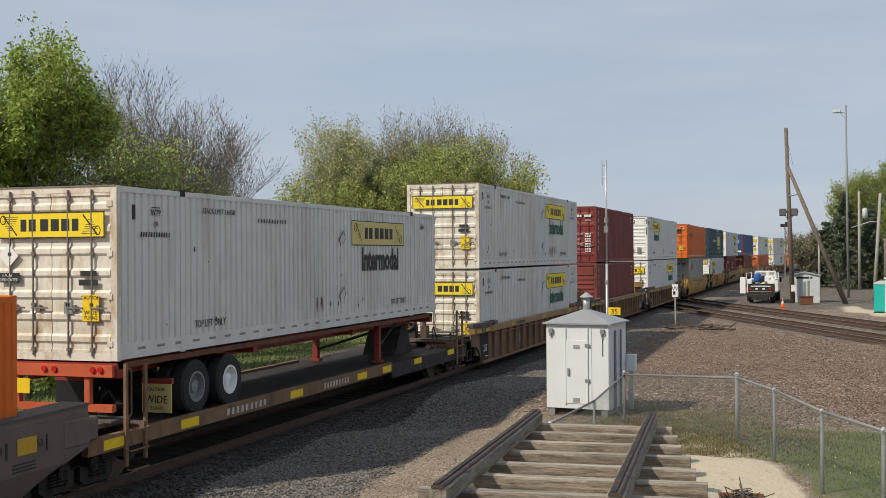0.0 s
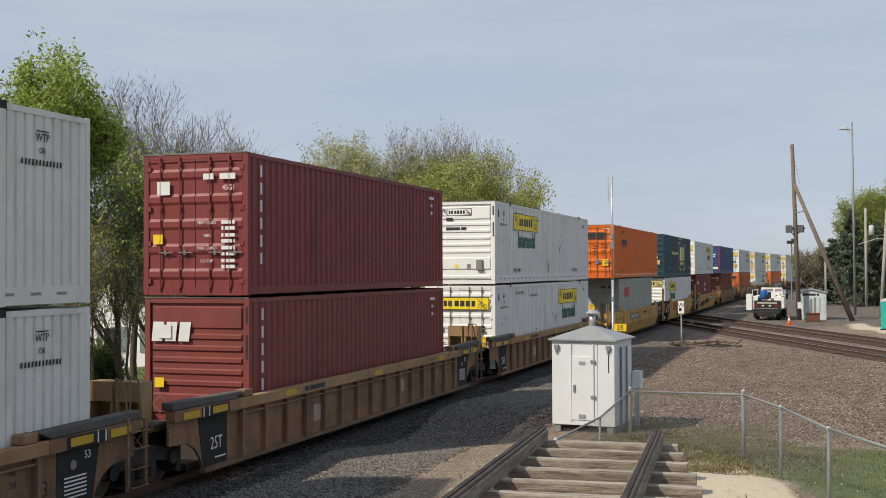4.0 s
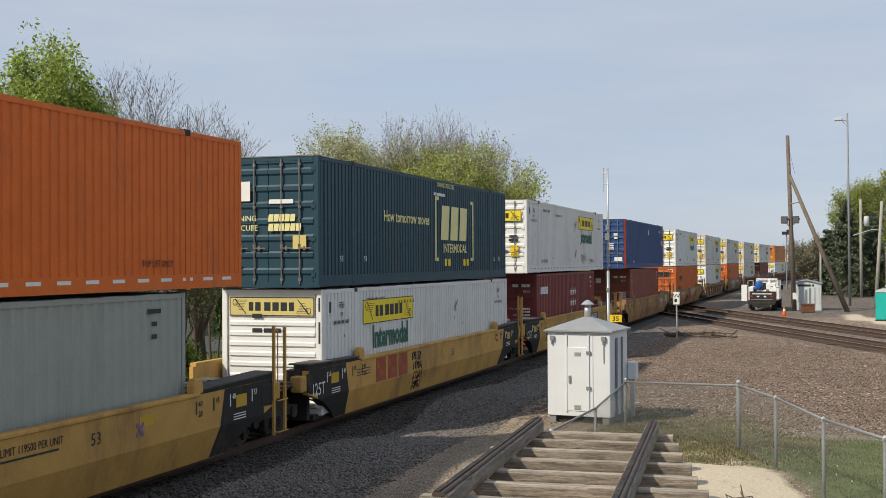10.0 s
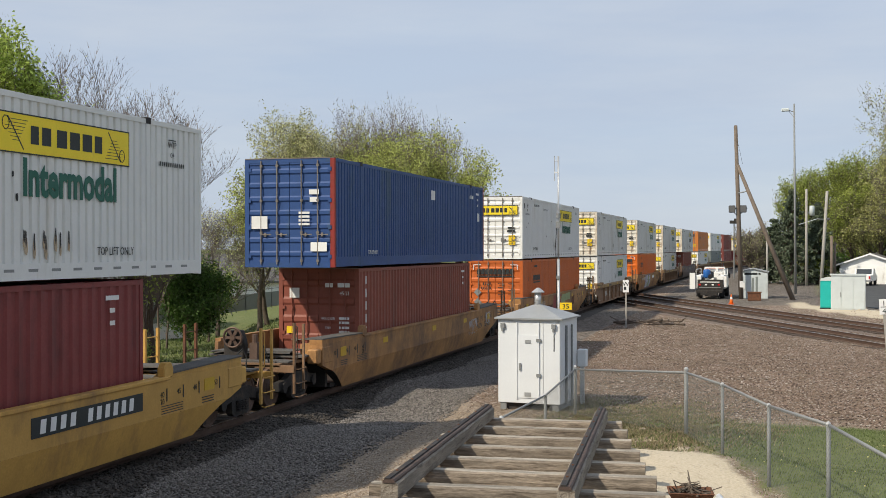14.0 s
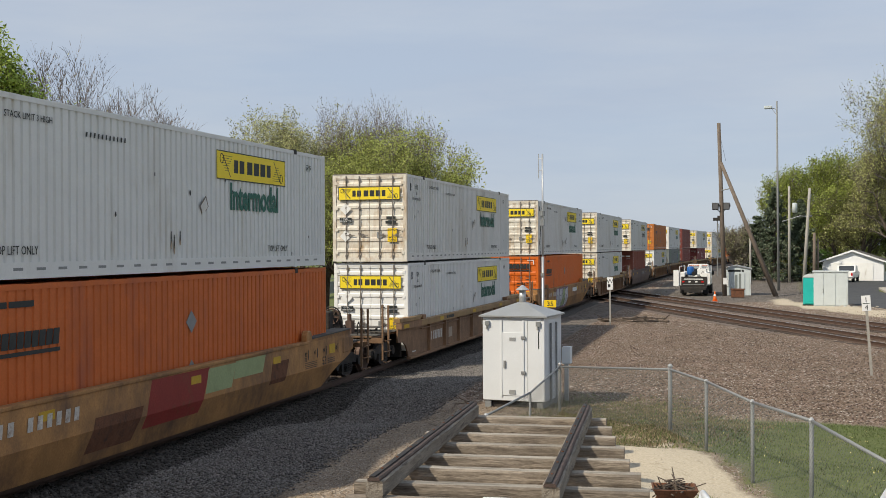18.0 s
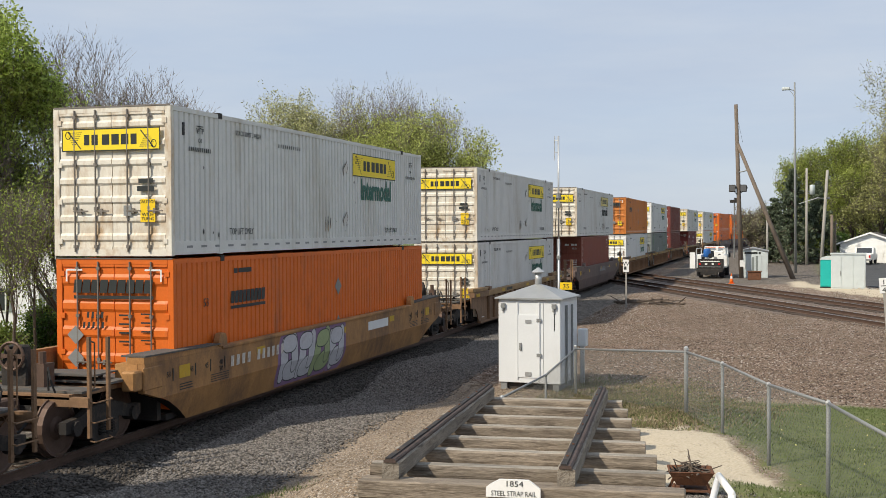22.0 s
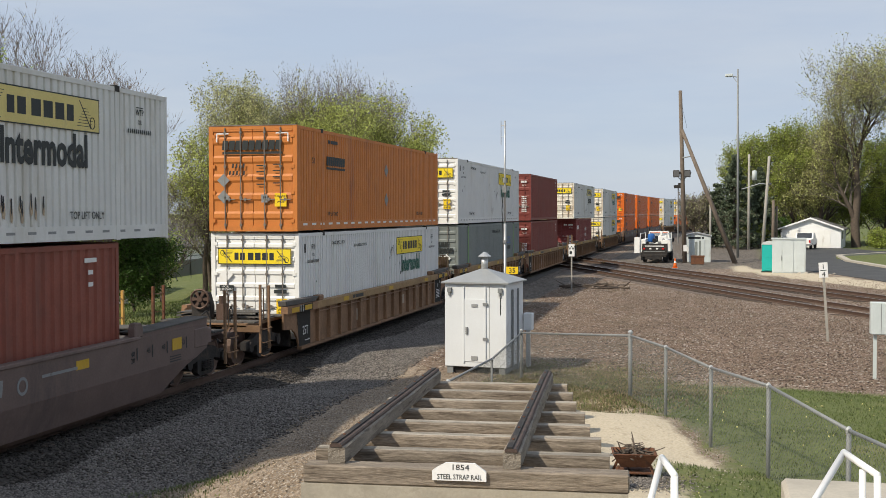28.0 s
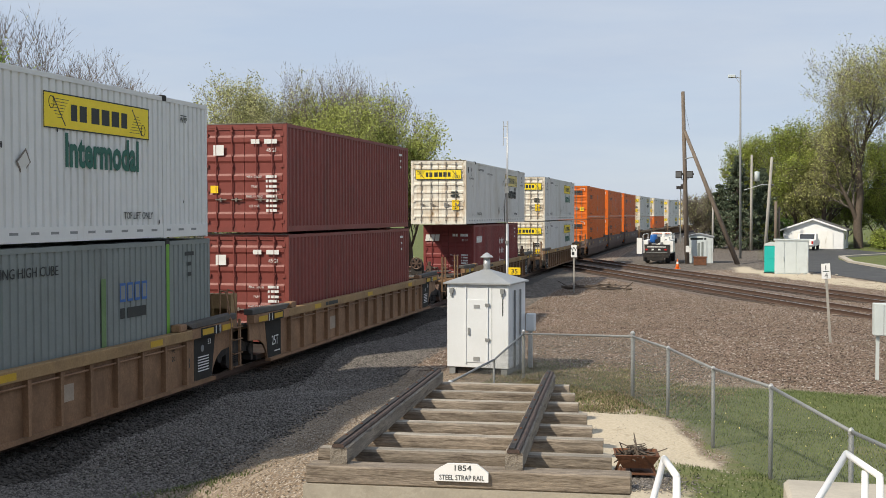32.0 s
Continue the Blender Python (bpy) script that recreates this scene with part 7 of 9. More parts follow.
def fence():
    root = thing("chain_link_fence", "grey galvanised chain link fence with a top rail round the park", "fence")
    H = 1.07
    rg = random.Random(2)
    tops = []
    for k, (x, y) in enumerate(FENCE):
        z = gz(x, y)
        tops.append((x, y, z))
        r = 0.034 if k in (0, 2, 3) else 0.025
        p = part("post", Mb().tube((x, y, z - 0.2), (x, y, z + H + (0.04 if k in (2, 3) else -0.02)), r, n=10), mat["dull_galv"], root, smooth=True)
        part("cap", Mb().lathe([(r * 1.2, 0), (r * 1.2, 0.03), (r * 0.6, 0.055), (0.004, 0.06)], 10, Matrix.Translation((x, y, z + H + (0.04 if k in (2, 3) else -0.02)))), mat["galv"], p)
    for k in range(len(FENCE) - 1):
        a, b = Vector(tops[k]), Vector(tops[k + 1])
        if k == 0:
            a = a.copy()
        up = Vector((0, 0, H))
        part("top_rail", Mb().tube(a + up, b + up, 0.021, n=8), mat["dull_galv"], root, smooth=True)
        d = b - a
        L = Vector((d.x, d.y, 0)).length
        mb = Mb()
        pitch, w = 0.07, 0.0014
        off = Vector((d.y, -d.x, 0)).normalized() * 0.028

        def P(u, v):
            return a + d * (u / L) + Vector((0, 0, 0.03 + v)) + off

        hh = H - 0.02
        for sgn in (1, -1):
            u0 = -hh if sgn > 0 else 0.0
            while u0 < (L if sgn > 0 else L + hh):
                va, vb = 0.0, hh
                ua, ub = (u0, u0 + hh) if sgn > 0 else (u0, u0 - hh)
                ca, cb = max(0.0, min(L, ua)), max(0.0, min(L, ub))
                if abs(ub - ua) > 1e-6 and abs(cb - ca) > 0.01:
                    va, vb = hh * (ca - ua) / (ub - ua), hh * (cb - ua) / (ub - ua)
                    mb.tube(P(ca, va), P(cb, vb), w, n=3, caps=False)
                u0 += pitch
        part("wire_mesh", mb, mat["wire"], root, "diamond wire mesh", kind="stuff")
    return root


fence()


def handrails():
    g = mat["white_rail"]
    for pts, inner in ((((-0.45, 6.05, 1.75), (-0.30, 7.08, 2.29), (-0.21, 6.66, 2.28), (-0.19, 6.62, 1.2)), (-0.215, 6.72, 2.25)),
                       (((0.22, 6.1, 1.78), (0.79, 7.34, 2.32), (0.93, 6.93, 2.28), (0.94, 6.86, 1.2)), (0.87, 7.1, 2.27))):
        root = thing("handrail", "white painted pipe handrail beside concrete steps", "handrail", group="stair handrails")
        part("rail", Mb().path(pts, 0.021, 10), g, root, smooth=True)
        joints = Mb()
        for p in pts[1:3]:
            joints.lathe([(0.004, -0.021), (0.015, -0.015), (0.0212, 0), (0.015, 0.015), (0.004, 0.021)], 10, Matrix.Translation(p))
        part("bend", joints, g, root, smooth=True)
        part("post", Mb().tube(inner, (inner[0], inner[1], 1.0), 0.02, n=10), g, root, smooth=True)
    st = thing("concrete_steps", "pale worn concrete stair block below the platform", "steps", kind="structure")
    part("block", Mb().box(0.50, 2.4, 7.6, 8.75, 0.3, 1.83, pose(0, 0, 0, 0, 0, 0)), mat["pale_concrete"], st, bevel=0.03)
    part("step", Mb().box(-0.9, 0.48, 5.6, 6.3, 0.3, 1.05), mat["pale_concrete"], st, bevel=0.02)


handrails()


# ---- relay shed by the track ----
def relay_shed():
    root = thing("equipment_shed", "white painted steel equipment shed with a grey hipped roof and vent", "shed", pose(-5.58, 26.85, 0.03, 0, 0, -6))
    W, D, H = 0.78, 1.5, 2.05
    part("body", Mb().box(-W, W, 0, D, 0.03, H), mat["shed"], root, bevel=0.012)
    for x in (-W + 0.05, W - 0.2):
        part("foot", Mb().box(x, x + 0.15, 0.03, D - 0.03, -0.2, 0.03), mat["dull_galv"], root)
    # added black block that fills the dark gap between the feet
    part("skid", Mb().box(-W + 0.2, W - 0.2, 0.1, D - 0.1, -0.15, 0.03), mat["black_steel"], root)
    o = 0.075
    rf = Mb()
    rf.v = [(-W - o, -o, H), (W + o, -o, H), (W + o, D + o, H), (-W - o, D + o, H), (-W - o, -o, H + 0.035), (W + o, -o, H + 0.035), (W + o, D + o, H + 0.035), (-W - o, D + o, H + 0.035), (0, D / 2, H + 0.36)]
    rf.f = [(3, 2, 1, 0), (0, 1, 5, 4), (1, 2, 6, 5), (2, 3, 7, 6), (3, 0, 4, 7), (4, 5, 8), (5, 6, 8), (6, 7, 8), (7, 4, 8)]
    part("roof", rf, mat["roof_metal"], root, "grey sheet metal hipped roof")
    v = part("vent", Mb().tube((0, D / 2, H + 0.28), (0, D / 2, H + 0.62), 0.085, n=14), mat["galv"], root, "galvanised roof vent", smooth=True)
    part("vent_cap", Mb().lathe([(0.16, 0), (0.165, 0.015), (0.03, 0.12), (0.005, 0.125)], 14, Matrix.Translation((0, D / 2, H + 0.62))), mat["galv"], v)
    d = part("door", Mb().box(-0.28, 0.24, -0.018, 0.0, 0.16, 1.68), mat["shed"], root, "white steel door", bevel=0.006)
    part("door_frame", Mb().box(-0.31, -0.28, -0.03, 0, 0.13, 1.98).box(0.24, 0.27, -0.03, 0, 0.13, 1.98), mat["shed"], root)
    part("louvre", Mb().box(-0.1, 0.06, -0.03, -0.018, 0.2, 0.3), mat["roof_metal"], d)
    part("louvre", Mb().box(-0.09, 0.06, -0.03, -0.018, 1.48, 1.56), mat["roof_metal"], d)
    part("door_handle", Mb().box(-0.235, -0.185, -0.05, -0.018, 0.83, 1.0), mat["dull_galv"], d)
    for z in (0.72, 1.56):
        part("hinge", Mb().box(0.2, 0.31, -0.045, -0.015, z - 0.035, z + 0.035), mat["dull_galv"], d)
    part("seam", Mb().box(0.355, 0.365, -0.006, 0, 0.14, 1.98), mat["roof_metal"], root)
    for x in (-0.7, 0.58):
        part("hoist_eye", Mb().box(x, x + 0.1, -0.06, 0, 1.84, 1.95).box(x + 0.02, x + 0.06, -0.05, 0, 1.76, 1.84), mat["dull_galv"], root)
    nums = part("stencil", Mb().box(0.62, 0.645, -0.004, 0.0, 1.3, 1.72), mat["ink"], root, "column of black stencil marks")
    part("conduit", Mb().tube((W + 0.03, 0.45, 0.0), (W + 0.03, 0.45, 1.9), 0.03, n=8).tube((W + 0.04, 0.9, -0.1), (W + 0.04, 0.9, 1.9), 0.025, n=8), mat["dull_galv"], root)
    mt = thing("meter_box", "grey electric meter box on a steel post beside the shed", "meter box", pose(-4.52, 28.3, gz(-4.52, 28.3), 0, 0, -5))
    part("post", Mb().box(-0.05, 0.05, -0.04, 0.04, -0.2, 1.05), mat["galv"], mt)
    part("box", Mb().box(-0.1, 0.12, -0.12, 0.1, 0.95, 1.38), mat["shed"], mt, bevel=0.015)


relay_shed()


# ---- signs and masts by the track ----
def sign_mast():
    x, y = -6.22, 34.4
    z = gz(x, y)
    root = thing("antenna_mast", "thin grey steel mast with an aerial and small boxes", "antenna mast", pose(x, y, z))
    part("pole", Mb().tube((0, 0, -0.3), (0, 0, 3.6), 0.045, n=10).tube((0, 0, 3.6), (0, 0, 6.75), 0.028, n=8), mat["galv"], root, smooth=True)
    part("aerial", Mb().tube((-0.12, 0, 6.0), (-0.12, 0, 6.75), 0.012, n=6).tube((-0.12, 0, 6.25), (0, 0, 6.25), 0.012, n=6).tube((-0.12, 0, 6.6), (0, 0, 6.6), 0.012, n=6), mat["galv"], root)
    part("joint_box", Mb().box(-0.06, 0.06, -0.12, 0.0, 4.55, 4.75), mat["dull_galv"], root)
    part("clamp", Mb().tube((0, 0, 4.85), (0, 0, 5.0), 0.07, n=8), mat["dull_galv"], root)
    part("joint_box", Mb().box(-0.05, 0.05, -0.08, 0.02, 3.0, 3.1), mat["dull_galv"], root)
    part("cable", Mb().path([(-0.05, -0.06, 4.55), (-0.08, -0.06, 4.0), (-0.05, -0.06, 3.2), (-0.05, -0.05, 1.0)], 0.012, 5), mat["rubber"], root)
    s = part("number_sign", Mb().box(0.05, 0.42, -0.07, -0.06, 2.06, 2.28), mat["sign_yellow"], root, "yellow sign with the number 35")
    letters(s, "35", 0.2, mat["ink"], "end", 0.235, 2.1, -0.075, 1.1)


sign_mast()


def post_sign(x, y, top, w, h, lines, label, lean=0.0):
    z = gz(x, y)
    root = thing("track_sign", label, "sign", pose(x, y, z, 0, lean, 0))
    part("post", Mb().box(-0.035, 0.035, -0.03, 0.03, -0.3, top), mat["pale_pole"], root)
    s = part("sign_plate", Mb().box(-w / 2, w / 2, -0.05, -0.035, top - h, top), mat["white_rail"], root, "white plate with black marks", bevel=0.004)
    for words, size, dz in lines:
        letters(s, words, size, mat["ink"], "end", 0, top - h + dz, -0.053, 1.1)
    return root, s


_, wp = post_sign(-6.92, 57.07, 2.4, 0.30, 0.62, [("W", 0.3, 0.32)], "white sign plate on a grey post beside the track")
bars(wp, mat["ink"], "end", 0, 1.98, 0.2, 0.16, -0.053, 2, seed=3)
_, qs = post_sign(3.27, 34.8, 2.33, 0.25, 0.44, [("1", 0.2, 0.25), ("4", 0.2, 0.03)], "small white fraction sign, 1 over 4, on a thin leaning post", -4)
part("fraction_line", Mb().box(-0.09, 0.09, -0.056, -0.05, 2.095, 2.115), mat["ink"], qs)

jb = thing("junction_box", "pale grey steel junction box on two legs", "junction box", pose(3.75, 26.3, gz(3.7, 26.3)))
part("cabinet", Mb().box(-0.4, 0.6, -0.15, 0.15, 0.98, 1.68), mat["pale_cab"], jb, bevel=0.015)
for x in (-0.3, 0.5):
    part("leg", Mb().box(x - 0.035, x + 0.035, -0.035, 0.035, -0.2, 0.98), mat["pale_cab"], jb)
part("seam", Mb().box(-0.20, -0.19, -0.156, -0.15, 1.01, 1.65), mat["dull_galv"], jb)

dp = thing("driftwood_pile", "dark tangled dead branches lying on the ballast", "branches", pose(-5.9, 60.0, gz(-5.9, 60)))
rg = random.Random(8)
for k in range(22):
    a = rg.uniform(-1.6, 1.6)
    c = Vector((a, rg.uniform(-0.7, 0.7), rg.uniform(0.03, 0.22)))
    d = Vector((rg.uniform(-1, 1), rg.uniform(-0.5, 0.5), rg.uniform(-0.08, 0.14))).normalized() * rg.uniform(0.3, 0.9)
    part("branch", Mb().tube(c - d, c + d, rg.uniform(0.03, 0.07), 0.02, n=6), mat["bark"], dp)


# ---- beyond the crossing: truck, hut, poles, cabinets, garage ----
def service_truck():
    root = thing("service_truck", "white railway service truck with black tail and blue tank, parked", "truck", pose(-4.55, 90.4, -0.16, 0, 0, -3) @ Matrix.Diagonal((0.86, 0.95, 0.93, 1)))
    w = mat["clean_white"]
    part("chassis", Mb().box(-0.5, 0.5, 0.2, 7.2, 0.55, 0.85), mat["black_steel"], root)
    for x in (-0.95, 0.95):
        for y in (1.6, 6.1):
            o = part("wheel", Mb().lathe([(0.1, -0.18), (0.44, -0.18), (0.48, -0.12), (0.48, 0.12), (0.44, 0.18), (0.1, 0.18)], 16, Matrix.Translation((x, y, 0.48)) @ Matrix.Rotation(radians(90), 4, "Y")), mat["rubber"], root)
    part("side_box", Mb().box(-1.25, -0.75, 0.3, 4.4, 0.85, 1.95), w, root, "white tool locker", bevel=0.02)
    part("side_box", Mb().box(0.75, 1.25, 0.3, 4.4, 0.85, 1.95), w, root, "white tool locker", bevel=0.02)
    part("deck", Mb().box(-0.75, 0.75, 0.3, 4.4, 0.85, 1.0), mat["black_steel"], root)
    part("open_door", Mb().box(-1.75, -1.27, 0.15, 0.22, 0.8, 2.15), w, root, "open white locker door")
    part("open_door", Mb().box(1.27, 1.5, 0.2, 0.27, 1.0, 1.9), w, root, "open white locker door")
    c = part("cab", Mb().prism([(4.6, 0.7), (7.4, 0.7), (7.4, 1.35), (6.5, 1.5), (6.0, 2.4), (4.6, 2.45)], -1.0, 1.0, "x"), w, root, "white truck cab", bevel=0.04)
    part("rear_window", Mb().box(-0.7, 0.7, 4.57, 4.6, 1.65, 2.2), mat["glass"], c)
    part("head_rack", Mb().box(-0.95, -0.88, 4.4, 4.5, 1.9, 2.6).box(0.88, 0.95, 4.4, 4.5, 1.9, 2.6).box(-0.95, 0.95, 4.4, 4.5, 2.5, 2.6), w, root)
    part("tank", Mb().lathe([(0.02, 0), (0.30, 0.02), (0.33, 0.1), (0.33, 0.6), (0.28, 0.7), (0.1, 0.74)], 16, Matrix.Translation((-0.35, 1.3, 1.7))), mat["blue_poly"], root, "blue plastic tank", smooth=True)
    part("crane_arm", Mb().box(0.45, 0.62, 0.6, 3.6, 2.1, 2.28).box(0.48, 0.6, 0.8, 1.0, 1.0, 2.1), w, root)
    part("reel", Mb().tube((0.35, 0.7, 1.7), (0.6, 0.7, 1.7), 0.22, n=14), mat["dull_galv"], root)
    part("tail_board", Mb().box(-1.05, 1.22, 0.12, 0.3, 0.62, 1.6), mat["black_steel"], root)
    part("bumper", Mb().box(-1.15, 1.15, -0.1, 0.15, 0.5, 0.72), mat["black_steel"], root, bevel=0.02)
    part("hitch_gear", Mb().box(-0.75, 0.75, -0.2, 0.1, 0.3, 0.5), mat["black_steel"], root)
    for x in (-0.85, -0.3, 0.3, 0.85):
        part("tail_light", Mb().box(x - 0.1, x + 0.1, 0.09, 0.12, 1.12, 1.24), mat["ink_white"] if abs(x) < 0.5 else mat["red_lens"], root)
    part("stripe", Mb().box(-0.8, 0.9, 0.1, 0.12, 1.36, 1.44), mat["ink_white"], root)
    part("stripe", Mb().box(-0.9, 1.0, 0.1, 0.12, 0.92, 0.97), mat["dull_galv"], root)
    part("generator", Mb().box(0.35, 1.15, 0.5, 1.6, 1.62, 2.25).box(0.5, 0.75, 0.55, 0.8, 2.25, 2.6), w, root, "white machinery box", bevel=0.04)
    part("hose_coil", Mb().tube((0.05, 0.36, 1.85), (0.05, 0.46, 1.85), 0.2, n=12).tube((0.85, 0.42, 1.9), (0.85, 0.49, 1.9), 0.14, n=10), mat["black"], root)
    for x in (-1.0, 1.0):
        part("mud_flap", Mb().box(x - 0.25, x + 0.25, 1.0, 1.03, 0.15, 0.8), mat["black"], root)
    part("light_bar", Mb().box(-0.8, 0.8, 4.7, 4.9, 2.46, 2.56), mat["cone"], root)
    part("hose_reel", Mb().tube((-0.75, 0.9, 1.55), (-0.5, 0.9, 1.55), 0.22, n=12), mat["black"], root)
    for x in (-1.22, 1.22):
        part("rack_post", Mb().tube((x, 0.5, 1.95), (x, 0.5, 2.45), 0.03, n=6).tube((x, 4.2, 1.95), (x, 4.2, 2.45), 0.03, n=6).tube((x, 0.5, 2.45), (x, 4.2, 2.45), 0.03, n=6), w, root)
    part("tool_box", Mb().box(0.0, 0.4, 0.5, 1.0, 1.0, 1.5), mat["black_steel"], root)
    part("rail_gear", Mb().tube((-0.75, 0.0, 0.35), (-0.6, 0.0, 0.35), 0.2, n=12).tube((0.6, 0.0, 0.35), (0.75, 0.0, 0.35), 0.2, n=12), mat["black_steel"], root)
    part("mirror", Mb().box(-1.3, -1.1, 5.9, 6.0, 1.6, 2.0).box(1.1, 1.3, 5.9, 6.0, 1.6, 2.0), mat["black"], root)


service_truck()

cn = thing("traffic_cone", "orange traffic cone with white band", "traffic cone", pose(-2.65, 83.0, -0.2))
part("cone", Mb().lathe([(0.15, 0.03), (0.11, 0.25), (0.03, 0.7), (0.02, 0.72)], 14), mat["cone"], cn, smooth=True)
part("base", Mb().box(-0.2, 0.2, -0.2, 0.2, 0, 0.035), mat["cone"], cn)
part("band", Mb().lathe([(0.098, 0.36), (0.064, 0.52)], 14), mat["ink_white"], cn)


def signal_hut():
    root = thing("signal_hut", "pale grey steel signal hut with dark door and low gable", "hut", pose(-1.3, 92.0, -0.16, 0, 0, 0))
    m = mat["pale_cab"]
    b = part("body", Mb().prism([(-1.1, 0), (1.1, 0), (1.1, 2.05), (0, 2.28), (-1.1, 2.05)], 0, 2.6, "y"), m, root)
    for x in (-0.75, -0.35, 0.65, 0.95):
        part("rib", Mb().box(x - 0.02, x + 0.02, -0.02, 0, 0.05, 1.75), m, b)
    part("roof", Mb().prism([(-1.2, 2.03), (0, 2.29), (1.2, 2.03), (1.2, 2.09), (0, 2.36), (-1.2, 2.09)], -0.1, 2.7, "y"), mat["roof_metal"], root)
    part("door", Mb().box(-0.15, 0.6, -0.03, 0, 0.05, 1.75), mat["pale_cab"], root)
    part("door_panel", Mb().box(-0.1, 0.08, -0.045, -0.03, 0.2, 1.6).box(0.2, 0.36, -0.045, -0.03, 0.1, 1.7), mat["slate"], root)
    bars(root, mat["ink"], "end", 0.0, 1.92, 1.3, 0.16, -0.006, 9, seed=2)
    plate(root, "notice", mat["ink_white"], "end", -0.75, 0.95, 0.3, 0.5, -0.03)


signal_hut()
rb = thing("scrap_box", "rusty steel scrap box on the gravel", "box", pose(-1.15, 88.6, -0.17))
part("box", Mb().box(-0.48, 0.48, -0.3, 0.3, 0.0, 0.62), mat["rust"], rb, bevel=0.02)
part("rim", Mb().box(-0.52, 0.52, -0.34, 0.34, 0.58, 0.66), mat["rust"], rb)


def pole(x, y, top, r, material, label, lean=(0, 0), category="utility pole"):
    z = gz(x, y)
    root = thing("utility_pole", label, category, pose(x, y, z))
    part("shaft", Mb().tube((0, 0, -0.5), (lean[0], lean[1], top - z), r, r * 0.72, n=12), material, root, smooth=True)
    return root


p = pole(-2.16, 91.3, 13.3, 0.19, mat["pole_wood"], "tall grey wooden pole with floodlights, braced by a leaning pole", (-0.42, 0))
part("cross_arm", Mb().box(-0.9, 0.45, -0.1, 0.1, 6.95, 7.1), mat["pole_wood"], p)
for x in (-0.72, 0.12):
    f = part("floodlight", Mb().box(x - 0.22, x + 0.28, -0.35, -0.02, 6.7, 7.25), mat["black_steel"], p, "dark floodlight housing", bevel=0.03)
    part("lens", Mb().box(x - 0.18, x + 0.24, -0.362, -0.352, 6.75, 7.2), mat["lamp_lens"], f)
part("bracket", Mb().tube((-0.25, 0, 6.4), (0.25, -0.05, 6.9), 0.03).tube((-0.25, 0, 6.4), (-0.7, -0.05, 6.9), 0.03), mat["dull_galv"], p)
plate(p, "notice", mat["ink_white"], "end", 0.02, 1.15, 0.28, 0.5, -0.22)
lp = thing("brace_pole", "weathered pole leaning as a brace against the tall pole", "utility pole", pose(1.71, 90.6, gz(1.71, 90.6)))
part("shaft", Mb().tube((0.1, 0, -0.4), (-4.15, 0.5, 10.4), 0.2, 0.13, n=12), mat["pole_wood"], lp, smooth=True)
part("strut", Mb().tube((-3.35, 0.45, 8.35), (-4.1, 0.5, 8.2), 0.05, n=6), mat["dull_galv"], lp)
lm = thing("lamp_post", "tall thin steel lamp post with a small lamp arm", "lamp post", pose(2.08, 102.1, -0.16))
part("shaft", Mb().tube((0, 0, -0.3), (-0.1, 0, 16.3), 0.12, 0.07, n=10), mat["dull_galv"], lm, smooth=True)
part("arm", Mb().tube((-0.1, 0, 15.6), (-0.75, 0, 15.8), 0.035, n=8), mat["dull_galv"], lm)
part("lamp_head", Mb().box(-1.15, -0.5, -0.18, 0.18, 15.66, 15.92), mat["pale_cab"], lm, "pale grey lamp housing", bevel=0.05)
part("bracket", Mb().tube((-0.1, 0, 15.1), (-0.55, 0, 15.72), 0.025, n=6), mat["galv"], lm)
p3 = pole(3.62, 124.2, 9.9, 0.16, mat["pale_pole"], "pale wooden pole with a transformer")
part("transformer", Mb().lathe([(0.05, 0), (0.26, 0.03), (0.26, 0.95), (0.2, 1.02), (0.03, 1.05)], 12, Matrix.Translation((0.55, 0, 7.3))), mat["pale_cab"], p3, smooth=True)
part("bracket", Mb().box(0, 0.4, -0.04, 0.04, 7.6, 7.7), mat["dull_galv"], p3)
p4 = pole(3.8, 95.4, 8.3, 0.15, mat["pale_pole"], "pale leaning pole with a street light arm", (0.55, 0))
part("light_arm", Mb().path([(0.4, 0, 6.2), (-0.2, -0.1, 6.25), (-1.6, -0.3, 5.8)], 0.035, 6), mat["galv"], p4)
part("lamp", Mb().box(0.45, 0.75, -0.12, 0.12, 6.15, 6.3), mat["lamp_lens"], p4, bevel=0.03)
pole(6.0, 122.0, 5.0, 0.2, mat["pole_wood"], "short dark wooden pole near the trees")
pole(6.35, 122.5, 4.4, 0.13, mat["pole_wood"], "short thin wooden pole near the trees")
pole(-0.3, 118.0, 5.5, 0.12, mat["pale_pole"], "pale short pole behind the hut")
fl = thing("flood_lamp", "dark twin lamp on a thin far pole", "lamp post", pose(-4.5, 152, -0.18))
part("shaft", Mb().tube((0, 0, -0.3), (0, 0, 7.2), 0.1, 0.07, n=8), mat["dull_galv"], fl)
part("lamp_head", Mb().box(-0.55, 0.55, -0.3, 0.3, 7.1, 7.5).box(0.0, 0.6, -0.3, 0.3, 7.5, 7.75), mat["black_steel"], fl)
# overhead wire between the poles
wr = thing("overhead_wire", "thin dark overhead wires between the poles", "wire", kind="structure")
for a, b, sag in (((4.3, 95.4, 7.6), (3.6, 124.2, 8.9), 0.5), ((3.6, 124.2, 8.9), (30, 128, 8.5), 0.8), ((4.3, 95.4, 6.4), (30, 100, 6.5), 0.8), ((-2.5, 91.3, 12.4), (-2.05, 90.9, 10.3), 0.0)):
    a, b = Vector(a), Vector(b)
    part("wire", Mb().path([a.lerp(b, k / 8) - Vector((0, 0, sag * 4 * (k / 8) * (1 - k / 8))) for k in range(9)], 0.012, 4), mat["black"], wr)


